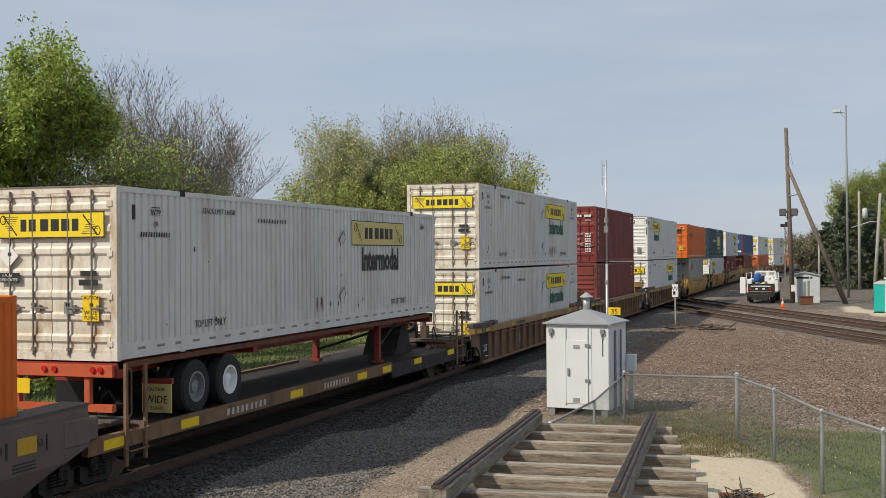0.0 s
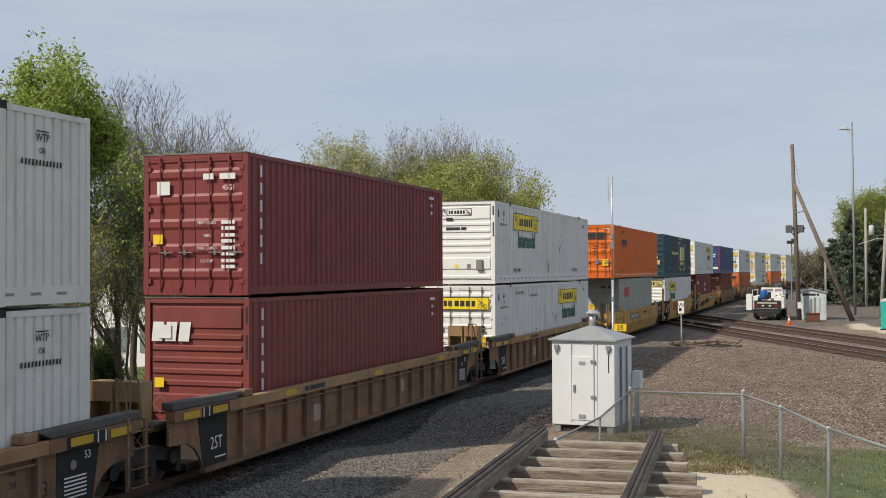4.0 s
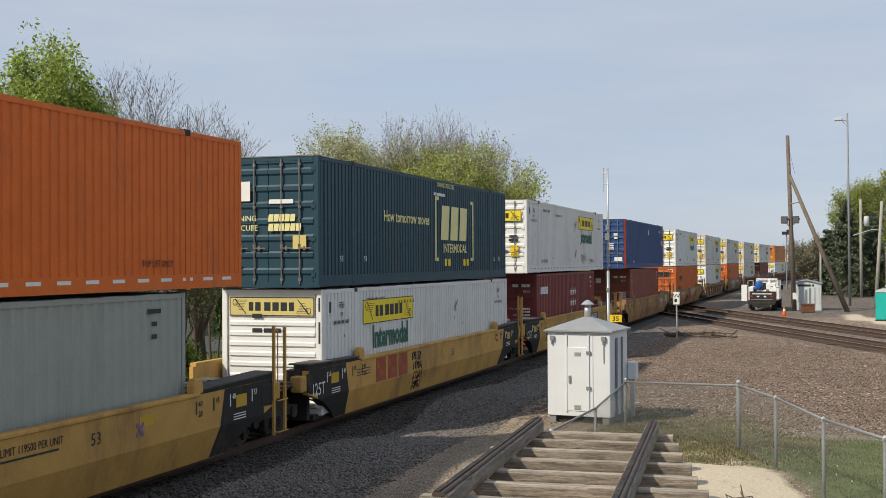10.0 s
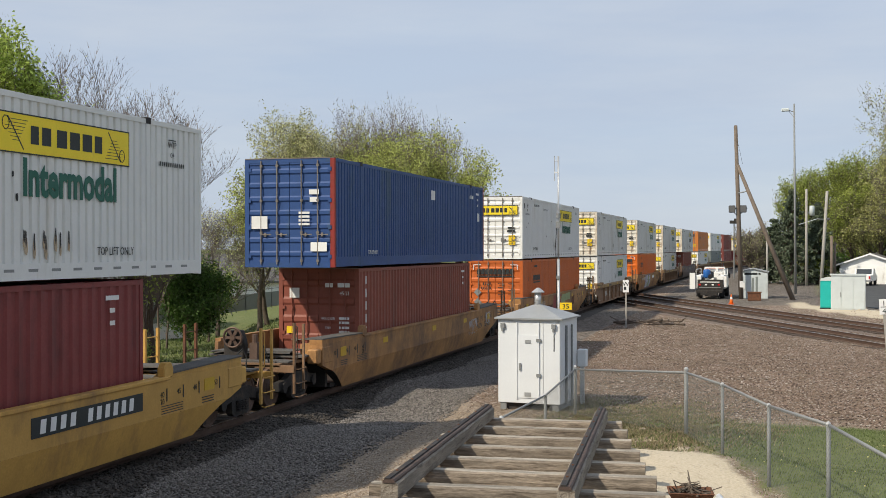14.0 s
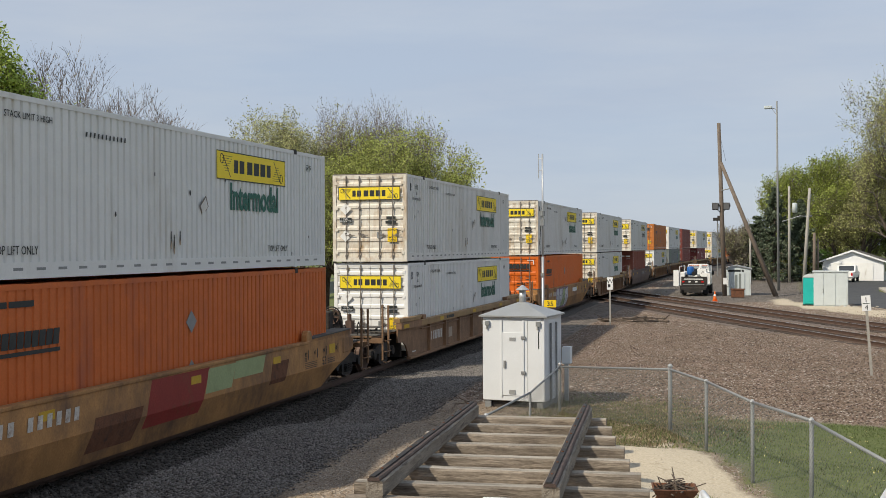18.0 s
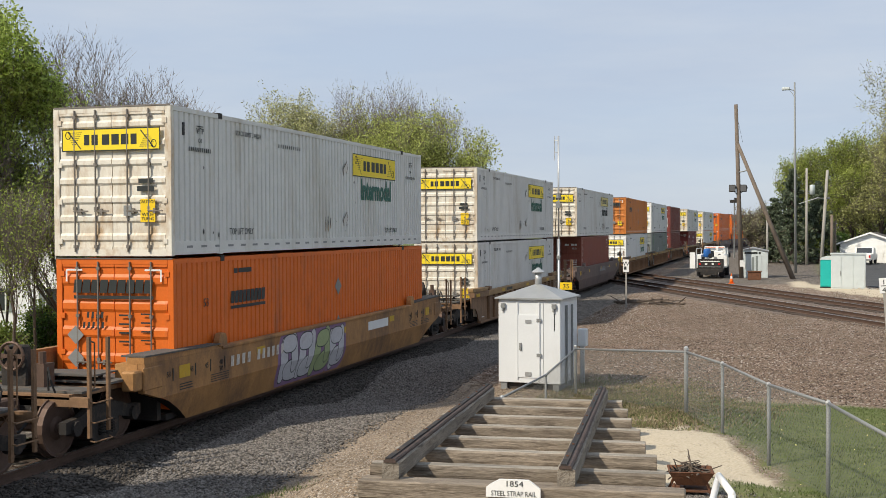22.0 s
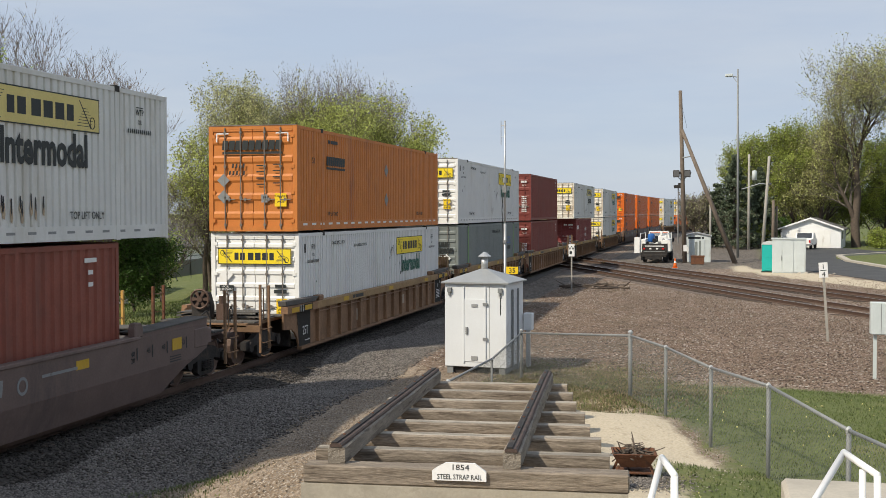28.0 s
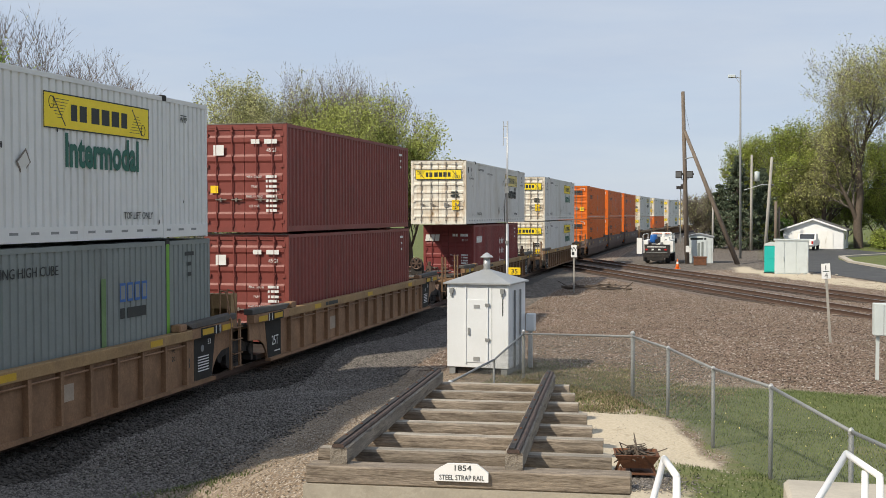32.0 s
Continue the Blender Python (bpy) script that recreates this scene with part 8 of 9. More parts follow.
def toilet():
    root = thing("portable_toilet", "turquoise plastic portable toilet", "portable toilet", pose(3.62, 77.4, -0.18, 0, 0, -6))
    t = mat["turquoise"]
    part("cabin", Mb().box(-0.52, 0.52, 0, 1.05, 0.08, 1.85), t, root, bevel=0.03)
    part("roof", Mb().prism([(-0.56, 1.84), (0.56, 1.84), (0.46, 1.98), (0.2, 2.06), (-0.2, 2.06), (-0.46, 1.98)], -0.04, 1.09, "y"), mat["pale_cab"], root)
    d = part("door", Mb().box(-0.40, 0.40, -0.03, 0.0, 0.15, 1.75), t, root, bevel=0.01)
    part("door_panel", Mb().box(-0.3, 0.3, -0.045, -0.03, 0.3, 0.85).box(-0.3, 0.3, -0.045, -0.03, 1.0, 1.6), t, d)
    part("base", Mb().box(-0.55, 0.55, -0.03, 1.08, -0.02, 0.08), mat["black_steel"], root)


toilet()
gc = thing("control_cabinet", "large pale grey steel control cabinet with double doors", "cabinet", pose(4.75, 76.7, -0.18, 0, 0, -4))
part("body", Mb().box(-1.03, 1.07, 0, 1.3, 0, 2.2), mat["pale_cab"], gc, bevel=0.015)
part("roof", Mb().box(-1.1, 1.14, -0.06, 1.36, 2.2, 2.28), mat["pale_cab"], gc)
for a, b in ((-1.0, -0.42), (-0.38, 0.3), (0.34, 1.04)):
    part("door", Mb().box(a, b, -0.03, 0, 0.08, 2.12), mat["pale_cab"], gc, bevel=0.008)
part("handle", Mb().box(-0.47, -0.44, -0.07, -0.03, 0.85, 1.15), mat["dull_galv"], gc)
for k in range(10):
    sx, sy = 4.9 + 0.28 * k + 0.1 * math.sin(k * 5), 76.0 + 0.35 * math.sin(k * 3)
    r = 0.12 + 0.06 * math.sin(k * 7)
    thing("rubble_stone", "pale lump of broken concrete on the gravel", "stone", pose(sx, sy, -0.2, 20 * k, 31 * k, 47 * k), Mb().lathe([(0.02, -r * 0.6), (r * 0.9, -r * 0.3), (r, 0.1 * r), (r * 0.5, r * 0.55), (0.02, r * 0.6)], 6), mat["pale_concrete"], group="rubble by the cabinet")


def garage():
    root = thing("garage", "white double garage with a low gable roof", "garage", pose(10.35, 130.5, -0.16, 0, 0, -10))
    w = mat["siding"]
    part("wall", Mb().prism([(-3.15, 0), (3.15, 0), (3.15, 2.1), (0, 3.15), (-3.15, 2.1)], 0, 7.0, "y"), w, root)
    for k in range(9):
        part("siding_board", Mb().box(-3.16, 3.16, -0.012, 0, 0.1 + k * 0.22, 0.115 + k * 0.22), w, root)
    part("roof", Mb().prism([(-3.5, 1.98), (0, 3.2), (3.5, 1.98), (3.5, 2.1), (0, 3.34), (-3.5, 2.1)], -0.35, 7.3, "y"), mat["shingle"], root)
    part("fascia", Mb().prism([(-3.5, 1.95), (0, 3.17), (3.5, 1.95), (3.5, 2.12), (0, 3.36), (-3.5, 2.12)], -0.39, -0.35, "y"), w, root)
    d = part("garage_door", Mb().box(-2.0, 2.1, -0.05, 0.0, 0, 1.95), mat["clean_white"], root, "closed white garage door")
    for k in (1, 2, 3):
        part("door_panel", Mb().box(-1.95, 2.05, -0.065, -0.05, k * 0.48 - 0.4, k * 0.48), mat["clean_white"], d)
    part("window", Mb().box(3.15, 3.18, 2, 3, 1.0, 1.8), mat["glass"], root)


garage()
cr = thing("parked_pickup", "white pickup truck parked before the garage", "car", pose(9.0, 124.5, -0.15, 0, 0, -12))
part("body", Mb().prism([(0, 0.45), (5.2, 0.45), (5.2, 1.05), (4.0, 1.12), (3.4, 1.7), (2.2, 1.75), (1.9, 1.1), (0, 1.1)], -0.92, 0.92, "x"), mat["clean_white"], cr, bevel=0.05)
part("rear_window", Mb().prism([(1.93, 1.17), (2.15, 1.68), (2.13, 1.70), (1.9, 1.19)], -0.75, 0.75, "x"), mat["glass"], cr)
part("bumper", Mb().box(-0.9, 0.9, -0.1, 0.02, 0.42, 0.6), mat["dull_galv"], cr)
for x in (-0.8, 0.8):
    part("tail_light", Mb().box(x - 0.08, x + 0.08, -0.02, 0.01, 0.7, 1.0), mat["red_lens"], cr)
    for y in (1.0, 4.2):
        part("wheel", Mb().lathe([(0.05, -0.12), (0.36, -0.12), (0.38, 0), (0.36, 0.12), (0.05, 0.12)], 14, Matrix.Translation((x, y, 0.38)) @ Matrix.Rotation(radians(90), 4, "Y")), mat["rubber"], cr)

# road, drive, kerb and the grass island in it
rd = tagged(new("road", Mb().prism([(6.0, 80.5), (9.4, 69), (14, 60), (40, 52), (60, 70), (24, 92), (11.9, 84.0), (10.4, 95), (10.8, 106), (16.5, 114.5), (60, 118), (60, 124), (16, 121.5), (14, 130), (7.0, 130), (7.6, 112), (6.6, 95)], -0.5, -0.135, "z").mesh("road")), "dark asphalt street and drive", "road", kind="structure")
rd.data.materials.append(mat["asphalt"])
kb = thing("kerb", "pale concrete kerb round the grass", "kerb", kind="structure")
kp = [(24, 92), (11.9, 84.0), (10.4, 95), (10.8, 106), (16.5, 114.5), (60, 118)]
for a, b in zip(kp, kp[1:]):
    a, b = Vector((*a, -0.06)), Vector((*b, -0.06))
    d = (b - a).normalized()
    n = Vector((d.y, -d.x, 0)) * 0.25
    m = Mb()
    z = Vector((0, 0, 0.07))
    m.v = [tuple(v) for v in (a - n - z, b - n - z, b + n - z, a + n - z, a - n + z, b - n + z, b + n + z, a + n + z)]
    m.f = [(0, 3, 2, 1), (4, 5, 6, 7), (0, 1, 5, 4), (2, 3, 7, 6), (1, 2, 6, 5), (3, 0, 4, 7)]
    part("kerb_stone", m, mat["pale_concrete"], kb)


# ---- houses and yard behind the train, far roofs ----
def house(x, y, yaw, w, d, h, label, windows=True, roof="shingle", wall="siding"):
    root = thing("house", label, "house", pose(x, y, gz(x, y) - 0.1, 0, 0, yaw))
    part("wall", Mb().prism([(-w / 2, 0), (w / 2, 0), (w / 2, h), (0, h + w * 0.26), (-w / 2, h)], 0, d, "y"), mat[wall], root)
    part("roof", Mb().prism([(-w / 2 - 0.4, h - 0.12), (0, h + w * 0.27), (w / 2 + 0.4, h - 0.12), (w / 2 + 0.4, h + 0.05), (0, h + w * 0.27 + 0.18), (-w / 2 - 0.4, h + 0.05)], -0.35, d + 0.35, "y"), mat[roof], root)
    if windows:
        for k, xx in enumerate((-w * 0.3, 0.05 * w, w * 0.32)):
            f = part("window", Mb().box(xx - 0.5, xx + 0.5, -0.05, 0.01, 1.0, 2.3), mat["clean_white"], root)
            part("pane", Mb().box(xx - 0.42, xx + 0.42, -0.06, -0.052, 1.08, 2.22), mat["glass"], f)
            for xs in (xx - 0.85, xx + 0.55):
                part("shutter", Mb().box(xs, xs + 0.3, -0.04, 0, 1.0, 2.3), mat["slate"], f)
        for k, yy in enumerate((d * 0.25, d * 0.7)):
            f = part("window", Mb().box(w / 2 - 0.01, w / 2 + 0.05, yy - 0.5, yy + 0.5, 1.0, 2.3), mat["clean_white"], root)
            part("pane", Mb().box(w / 2 + 0.052, w / 2 + 0.06, yy - 0.42, yy + 0.42, 1.08, 2.22), mat["glass"], f)
    return root


house(-35.4, 50.0, 6, 9, 7, 2.7, "white sided house behind the trees, dark windows")
house(-44.4, 62.0, -68, 7, 8, 2.6, "long white house on the lawn behind the trees")
house(-47.0, 84.0, -25, 8, 8, 2.6, "small white house across the lawn")
wb = thing("warehouse", "far flat-roofed warehouse with a dark blue-grey roof edge", "warehouse", pose(-13.0, 262, -0.2, 0, 0, 3))
part("wall", Mb().box(-5, 4.4, 0, 14, 0, 5.8), mat["slate"], wb)
part("roof", Mb().box(-5.3, 4.7, -0.5, 14.5, 5.8, 6.9), mat["dark_roof"], wb)
# yard fence and a small swing frame on the lawn behind the train
yf = thing("yard_fence", "low grey wire fence across the back lawn", "fence")
for k in range(22):
    part("post", Mb().tube((-31 - k * 0.2, 52 + k * 2.4, -0.3), (-31 - k * 0.2, 52 + k * 2.4, 1.1), 0.03, n=6), mat["dull_galv"], yf)
part("top_rail", Mb().tube((-31, 52, 1.08), (-35.2, 102.4, 1.08), 0.025, n=6), mat["dull_galv"], yf)
part("slat_panel", Mb().box(-0.02, 0.02, 0, 50.5, 0.0, 1.0, pose(-31.05, 52, -0.15, 0, 0, 4.75)), mat["slate"], yf)


# ---- trees ----
def grow(rg, base, height, spread, trunk_r, depth=5, lean=(0, 0), upright=0.55, kids=(3, 4), first=0.22, jit=1.0):
    """Limbs of a tree as segments (a, b, ra, rb) and the ends of its twigs."""
    segs, tips = [], []

    def branch(p, d, length, r, level):
        steps = 4 if level < 2 else 3
        q = p.copy()
        for k in range(steps):
            d2 = (d + Vector((rg.gauss(0, 0.16 * jit), rg.gauss(0, 0.16 * jit), rg.gauss(0.03, 0.1 * jit)))).normalized()
            nq = q + d2 * (length / steps)
            r1 = r * (1 - 0.62 * (k + 1) / steps) if level else r * (1 - 0.5 * (k + 1) / steps)
            segs.append((q.copy(), nq.copy(), r * (1 - 0.62 * k / steps) if level else r * (1 - 0.5 * k / steps), max(r1, 0.006), level))
            if level >= depth - 2:
                tips.append((nq.copy(), d2.copy(), level))
            if level < depth and (k >= 1 or level > 0 or first < 0.15):
                for _ in range(rg.randint(*kids) if k == steps - 1 else rg.randint(1, 2)):
                    a = rg.uniform(0, 6.283)
                    side = Vector((math.cos(a), math.sin(a), 0))
                    nd = (d2 * rg.uniform(0.5, 1.0) + side * rg.uniform(0.45, 0.95) * spread + Vector((0, 0, upright * rg.uniform(0.2, 0.9)))).normalized()
                    branch(nq, nd, length * rg.uniform(0.52, 0.74), max(r1 * rg.uniform(0.42, 0.66), 0.007), level + 1)
            q, d = nq, d2
        tips.append((q.copy(), d.copy(), level))

    branch(Vector((0, 0, -0.2)), Vector((lean[0], lean[1], 1)).normalized(), height * 0.42, trunk_r, 0)
    return segs, tips


def leaf_cloud(rg, tips, count, size, reach, zmin=0.0):
    n = len(tips)
    r = np.random.RandomState(rg.randint(0, 99999))
    weight = r.uniform(0, 1, n) ** 5 + 0.012  # full sprays, thin ones and gaps
    idx = r.choice(n, count, p=weight / weight.sum())
    off = r.normal(0, 1, (count, 3))
    off *= (reach * 1.5 * r.uniform(0, 1, (count, 1)) ** 0.6) / np.linalg.norm(off, axis=1, keepdims=True)
    P = np.array([tuple(t[0]) for t in tips])[idx] + off
    keep = P[:, 2] > zmin
    P = P[keep]
    c = len(P)
    a, b = r.normal(0, 1, (c, 3)), r.normal(0, 1, (c, 3))
    a /= np.linalg.norm(a, axis=1, keepdims=True)
    b -= (a * b).sum(1, keepdims=True) * a
    b /= np.linalg.norm(b, axis=1, keepdims=True)
    s = (size * r.uniform(0.55, 1.35, (c, 1)))
    V = np.stack([P - a * s, P + b * s * 0.45, P + a * s, P - b * s * 0.45], 1).reshape(-1, 3)
    me = bpy.data.meshes.new("crown")
    me.vertices.add(len(V))
    me.vertices.foreach_set("co", V.astype(np.float32).ravel())
    me.loops.add(len(V))
    me.loops.foreach_set("vertex_index", np.arange(len(V), dtype=np.int32))
    me.polygons.add(c)
    me.polygons.foreach_set("loop_start", np.arange(0, 4 * c, 4, dtype=np.int32))
    me.update(calc_edges=True)
    return me


def tree(x, y, height, spread, leaf, leaves, size, seed, label, depth=5, lean=(0, 0), r=None, reach=0.22, upright=0.55, kids=(2, 3), first=0.22, z=None, bush=False, wide=None, jit=1.0, low=0.12):
    rg = random.Random(seed)
    height += -0.2 - gz(x, y) if x < -19 else 0
    root = thing("tree" if not bush else "shrub", label, "tree" if not bush else "shrub", pose(x, y, gz(x, y) if z is None else z, 0, 0, rg.uniform(0, 360)))
    segs, tips = grow(rg, None, height, spread, r or height * 0.018, depth, lean, upright, kids, first, jit)
    top = max(s[1].z for s in segs)
    k = height / top
    far = sorted(math.hypot(s[1].x, s[1].y) for s in segs)[int(len(segs) * 0.95)]
    kx = (wide or height * 0.3) / far
    mx = sum(s[1].x for s in segs) / len(segs) if lean == (0, 0) else 0.0
    my = sum(s[1].y for s in segs) / len(segs) if lean == (0, 0) else 0.0
    fit_ = lambda p: Vector(((p.x - mx * p.z / top * 1.3) * kx, (p.y - my * p.z / top * 1.3) * kx, p.z * k))
    tb, tw = Mb(), Mb()
    for a, b, ra, rb, lv in segs:
        a, b = fit_(a), fit_(b)
        if lv >= 4:  # the finest twigs: slender three-sided slips, thinned where leaves hide them
            if rg.random() < (0.35 if leaves < 5000 or leaf == "leaf_willow" else 0.72) and lv >= 5:
                continue
            u = Vector((rg.uniform(-1, 1), rg.uniform(-1, 1), rg.uniform(-0.3, 0.3))).normalized() * max(ra, 0.011 if y < 100 else 0.026)
            tw.add([a - u, a + u, b], [(0, 1, 2)])
        else:
            (tb if lv < 2 else tw).tube(a, b, ra, rb, n=7 if lv < 2 else 4 if lv < 3 else 3, caps=False)
    part("trunk", tb, mat["bark"], root, "grey-brown trunk and main limbs", smooth=True)
    part("brushwood", tw, mat["twig"], root, "fine bare twigs", kind="stuff")
    if leaves:
        tips = [(fit_(t[0]), t[1], t[2]) for t in tips if math.hypot(t[0].x, t[0].y) < far * 1.12]
        me = leaf_cloud(rg, tips, leaves, size, reach, 0.15 if bush else height * low)
        me.materials.append(mat[leaf])
        part("crown", me, None, root, "small spring leaves", kind="stuff")
    return root


GREEN, BARE = "tree in fresh green leaf behind the railway line", "bare brown tree with fine twigs, just budding"
NEW = "young tree in yellow-green leaf beside the line"
tree(-24.4, 30.6, 11.4, 0.9, "leaf", 80000, 0.074, 1, GREEN, depth=5, reach=0.24, wide=3.6, low=0.32, upright=0.4)
tree(-28.2, 28.0, 12.6, 0.9, "leaf", 60000, 0.078, 2, GREEN, depth=5, reach=0.27, wide=4.4, low=0.3, upright=0.4)
tree(-21.8, 31.6, 8.6, 0.9, "leaf", 6500, 0.072, 3, NEW, depth=5, reach=0.22, wide=2.3, low=0.4, upright=0.4)
tree(-22.6, 34.6, 9.4, 0.9, "leaf", 6500, 0.072, 8, NEW, depth=5, reach=0.22, wide=2.3, low=0.4, upright=0.4)
tree(-25.4, 37.8, 11.8, 1.0, "leaf_olive", 500, 0.04, 4, BARE, depth=4, r=0.15, upright=0.9, wide=3.3, kids=(4, 5), jit=0.45)
tree(-23.8, 40.0, 11.1, 1.0, "leaf_olive", 400, 0.04, 5, BARE, depth=4, r=0.15, upright=0.9, wide=2.8, kids=(4, 5), jit=0.45)
tree(-26.8, 44.0, 11.2, 1.0, "leaf_olive", 400, 0.04, 9, BARE, depth=4, r=0.15, upright=0.9, wide=2.8, kids=(4, 5), jit=0.45)
tree(-21.8, 37.2, 8.2, 0.7, "leaf", 4000, 0.055, 6, "slim tree with sparse new leaves", depth=5, reach=0.32, wide=1.7, low=0.4)
tree(-25.9, 47.7, 3.5, 1.0, "leaf_dark", 26000, 0.075, 7, "dense dark green shrub at the edge of the lawn", depth=4, reach=0.45, kids=(3, 4), first=0.1, bush=True, wide=2.2)
for k, (x, y, h) in enumerate(((-20.6, 27.6, 5.5), (-21.3, 29.4, 6.2), (-20.9, 31.0, 5.2), (-21.6, 33.2, 6.0), (-22.4, 27.2, 6.4))):
    tree(x, y, h, 0.9, "leaf", 1800, 0.05, 80 + k, "thin sapling with sparse new leaves", depth=4, reach=0.25, kids=(2, 3), wide=1.3, low=0.2, r=0.06)
for k, (x, y, h) in enumerate(((-21.6, 28.2, 1.3), (-22.3, 31.5, 1.2), (-21.5, 35.0, 1.3), (-24.5, 34.5, 1.5), (-27, 51.5, 3.4))):
    tree(x, y, h, 1.0, "leaf_dark" if k % 4 == 1 else "leaf", 4500, 0.06, 20 + k, "low green shrub along the back of the railway", depth=4, reach=0.3, kids=(3, 4), first=0.1, bush=True, wide=h * 0.45)
for k, (x, y, h) in enumerate(((-20.8, 34.0, 6.6), (-21.4, 36.0, 7.2), (-24.2, 39.2, 6.4), (-23.2, 30.6, 7.4), (-25.2, 43.6, 8.6), (-26.6, 46.6, 8.0))):
    tree(x, y, h, 0.95, "leaf", 1300, 0.07, 90 + k, "slim bare sapling with a few new leaves", depth=4, reach=0.25, kids=(3, 4), wide=1.5, low=0.12, r=0.06, jit=0.6)
HAZE = "tree hazy with olive buds"
BUD = "tree in bright yellow-green bud"
for k, (x, y, h, wide, kind, n) in enumerate((
        (-29.4, 57.0, 7.0, 2.6, "leaf_olive", 3000), (-25.8, 59.5, 11.9, 3.5, "leaf_olive", 34000), (-26.6, 62.5, 12.5, 3.3, "leaf_olive", 24000),
        (-30.5, 66.0, 9.6, 2.8, "leaf_olive", 12000), (-24.0, 62.0, 12.4, 3.4, "leaf_olive", 22000))):
    tree(x, y, h, 0.95, kind, int(n * 0.8), 0.066, 131 + k, HAZE, depth=5, reach=0.2, upright=0.5, wide=wide, kids=(2, 3), jit=0.8)
for k, (x, y, h, wide, n) in enumerate(((-23.2, 64.0, 13.4, 3.6, 3000), (-21.8, 62.5, 13.2, 3.0, 3000), (-20.4, 66.5, 12.8, 3.0, 2500))):
    tree(x, y, h, 0.95, "leaf_olive", n, 0.045, 141 + k, BARE, depth=5, upright=0.6, wide=wide, kids=(2, 3), jit=0.7)
for k, (x, y, h, wide, n) in enumerate((
        (-20.6, 61.0, 10.9, 3.5, 60000), (-17.7, 65.5, 10.3, 3.0, 52000), (-24.0, 58.5, 9.7, 2.9, 40000), (-22.4, 60.2, 10.6, 3.0, 42000),
        (-19.4, 63.2, 11.2, 3.0, 44000), (-27.6, 58.6, 9.0, 2.8, 22000), (-22.4, 66.5, 12.0, 3.0, 26000))):
    tree(x, y, h, 1.0, "leaf_yellow", int(n * 0.5), 0.08, 151 + k, BUD, depth=5, reach=0.22, wide=wide, kids=(2, 3), upright=0.4)
tree(-19.6, 68.5, 13.4, 0.9, "leaf_olive", 900, 0.05, 35, "bare tree with one long leaning limb", depth=4, lean=(0.25, 0), wide=3.0, jit=0.6)
# across the tracks
FRESH = "tall airy tree in fresh yellow-green leaf"
tree(9.0, 141.0, 15.4, 1.0, "leaf_far", 36400, 0.115, 41, FRESH, depth=5, reach=0.36, wide=4.6, upright=0.6, low=0.08, first=0.1)
tree(4.6, 143.0, 13.4, 1.0, "leaf_far", 30799, 0.115, 42, FRESH, depth=5, reach=0.36, wide=4.0, upright=0.6, low=0.08, first=0.1)
WILLOW = "very tall spreading tree, dark limbs in thin olive bud"
tree(15.6, 135.0, 25.5, 1.3, "leaf_willow", 20000, 0.12, 43, WILLOW, depth=5, reach=0.4, wide=8.6, upright=0.25, low=0.22, first=0.1, r=0.55, jit=1.3)
tree(12.2, 138.0, 15.0, 1.2, "leaf_willow", 26000, 0.13, 143, FRESH, depth=5, reach=0.4, wide=4.4, upright=0.3, low=0.15, first=0.1, jit=1.2)
tree(25.5, 137.0, 27.0, 1.3, "leaf_willow", 20000, 0.12, 44, WILLOW, depth=5, reach=0.4, wide=9.0, upright=0.25, low=0.22, first=0.1, r=0.55, jit=1.3)
tree(13.4, 146.0, 15.5, 1.0, "leaf_far", 30799, 0.115, 45, FRESH, depth=5, reach=0.36, wide=5.0, upright=0.5, low=0.06, first=0.1)
tree(20.5, 148.0, 14.0, 1.0, "leaf_far", 28000, 0.115, 49, FRESH, depth=5, reach=0.36, wide=5.0, upright=0.5, low=0.06, first=0.1)
tree(28.0, 128.0, 13.0, 0.95, "leaf_far", 19600, 0.115, 46, FRESH, depth=5, reach=0.36, wide=4.6, upright=0.5, first=0.1)
tree(-2.0, 131.0, 6.6, 0.9, "leaf_olive", 2600, 0.09, 47, "thin brown bush just budding", depth=5, reach=0.35, first=0.1, bush=True, wide=2.0, jit=0.6)
tree(-0.4, 134.0, 7.2, 0.9, "leaf_olive", 4500, 0.09, 48, "thin brown bush just budding", depth=5, reach=0.35, first=0.1, bush=True, wide=2.0, jit=0.6)
for k, (x, y, h) in enumerate(((4.5, 131, 3.0), (6.8, 136, 3.6), (3.0, 136, 2.6), (17.5, 129, 2.0), (21, 127, 2.0), (4.5, 158, 7.5), (8.5, 156, 8.0), (2.5, 150, 6.0), (12.5, 158, 8.0), (16, 152, 8), (20, 156, 8), (27, 150, 9), (24, 160, 9), (32, 145, 8))):
    tree(x, y, h, 1.0, "leaf_dark" if k % 3 == 1 else "leaf_far", 6000, 0.15, 60 + k, "green shrub under the trees", depth=4, reach=0.5, kids=(3, 4), first=0.1, bush=True, wide=h * 0.62)


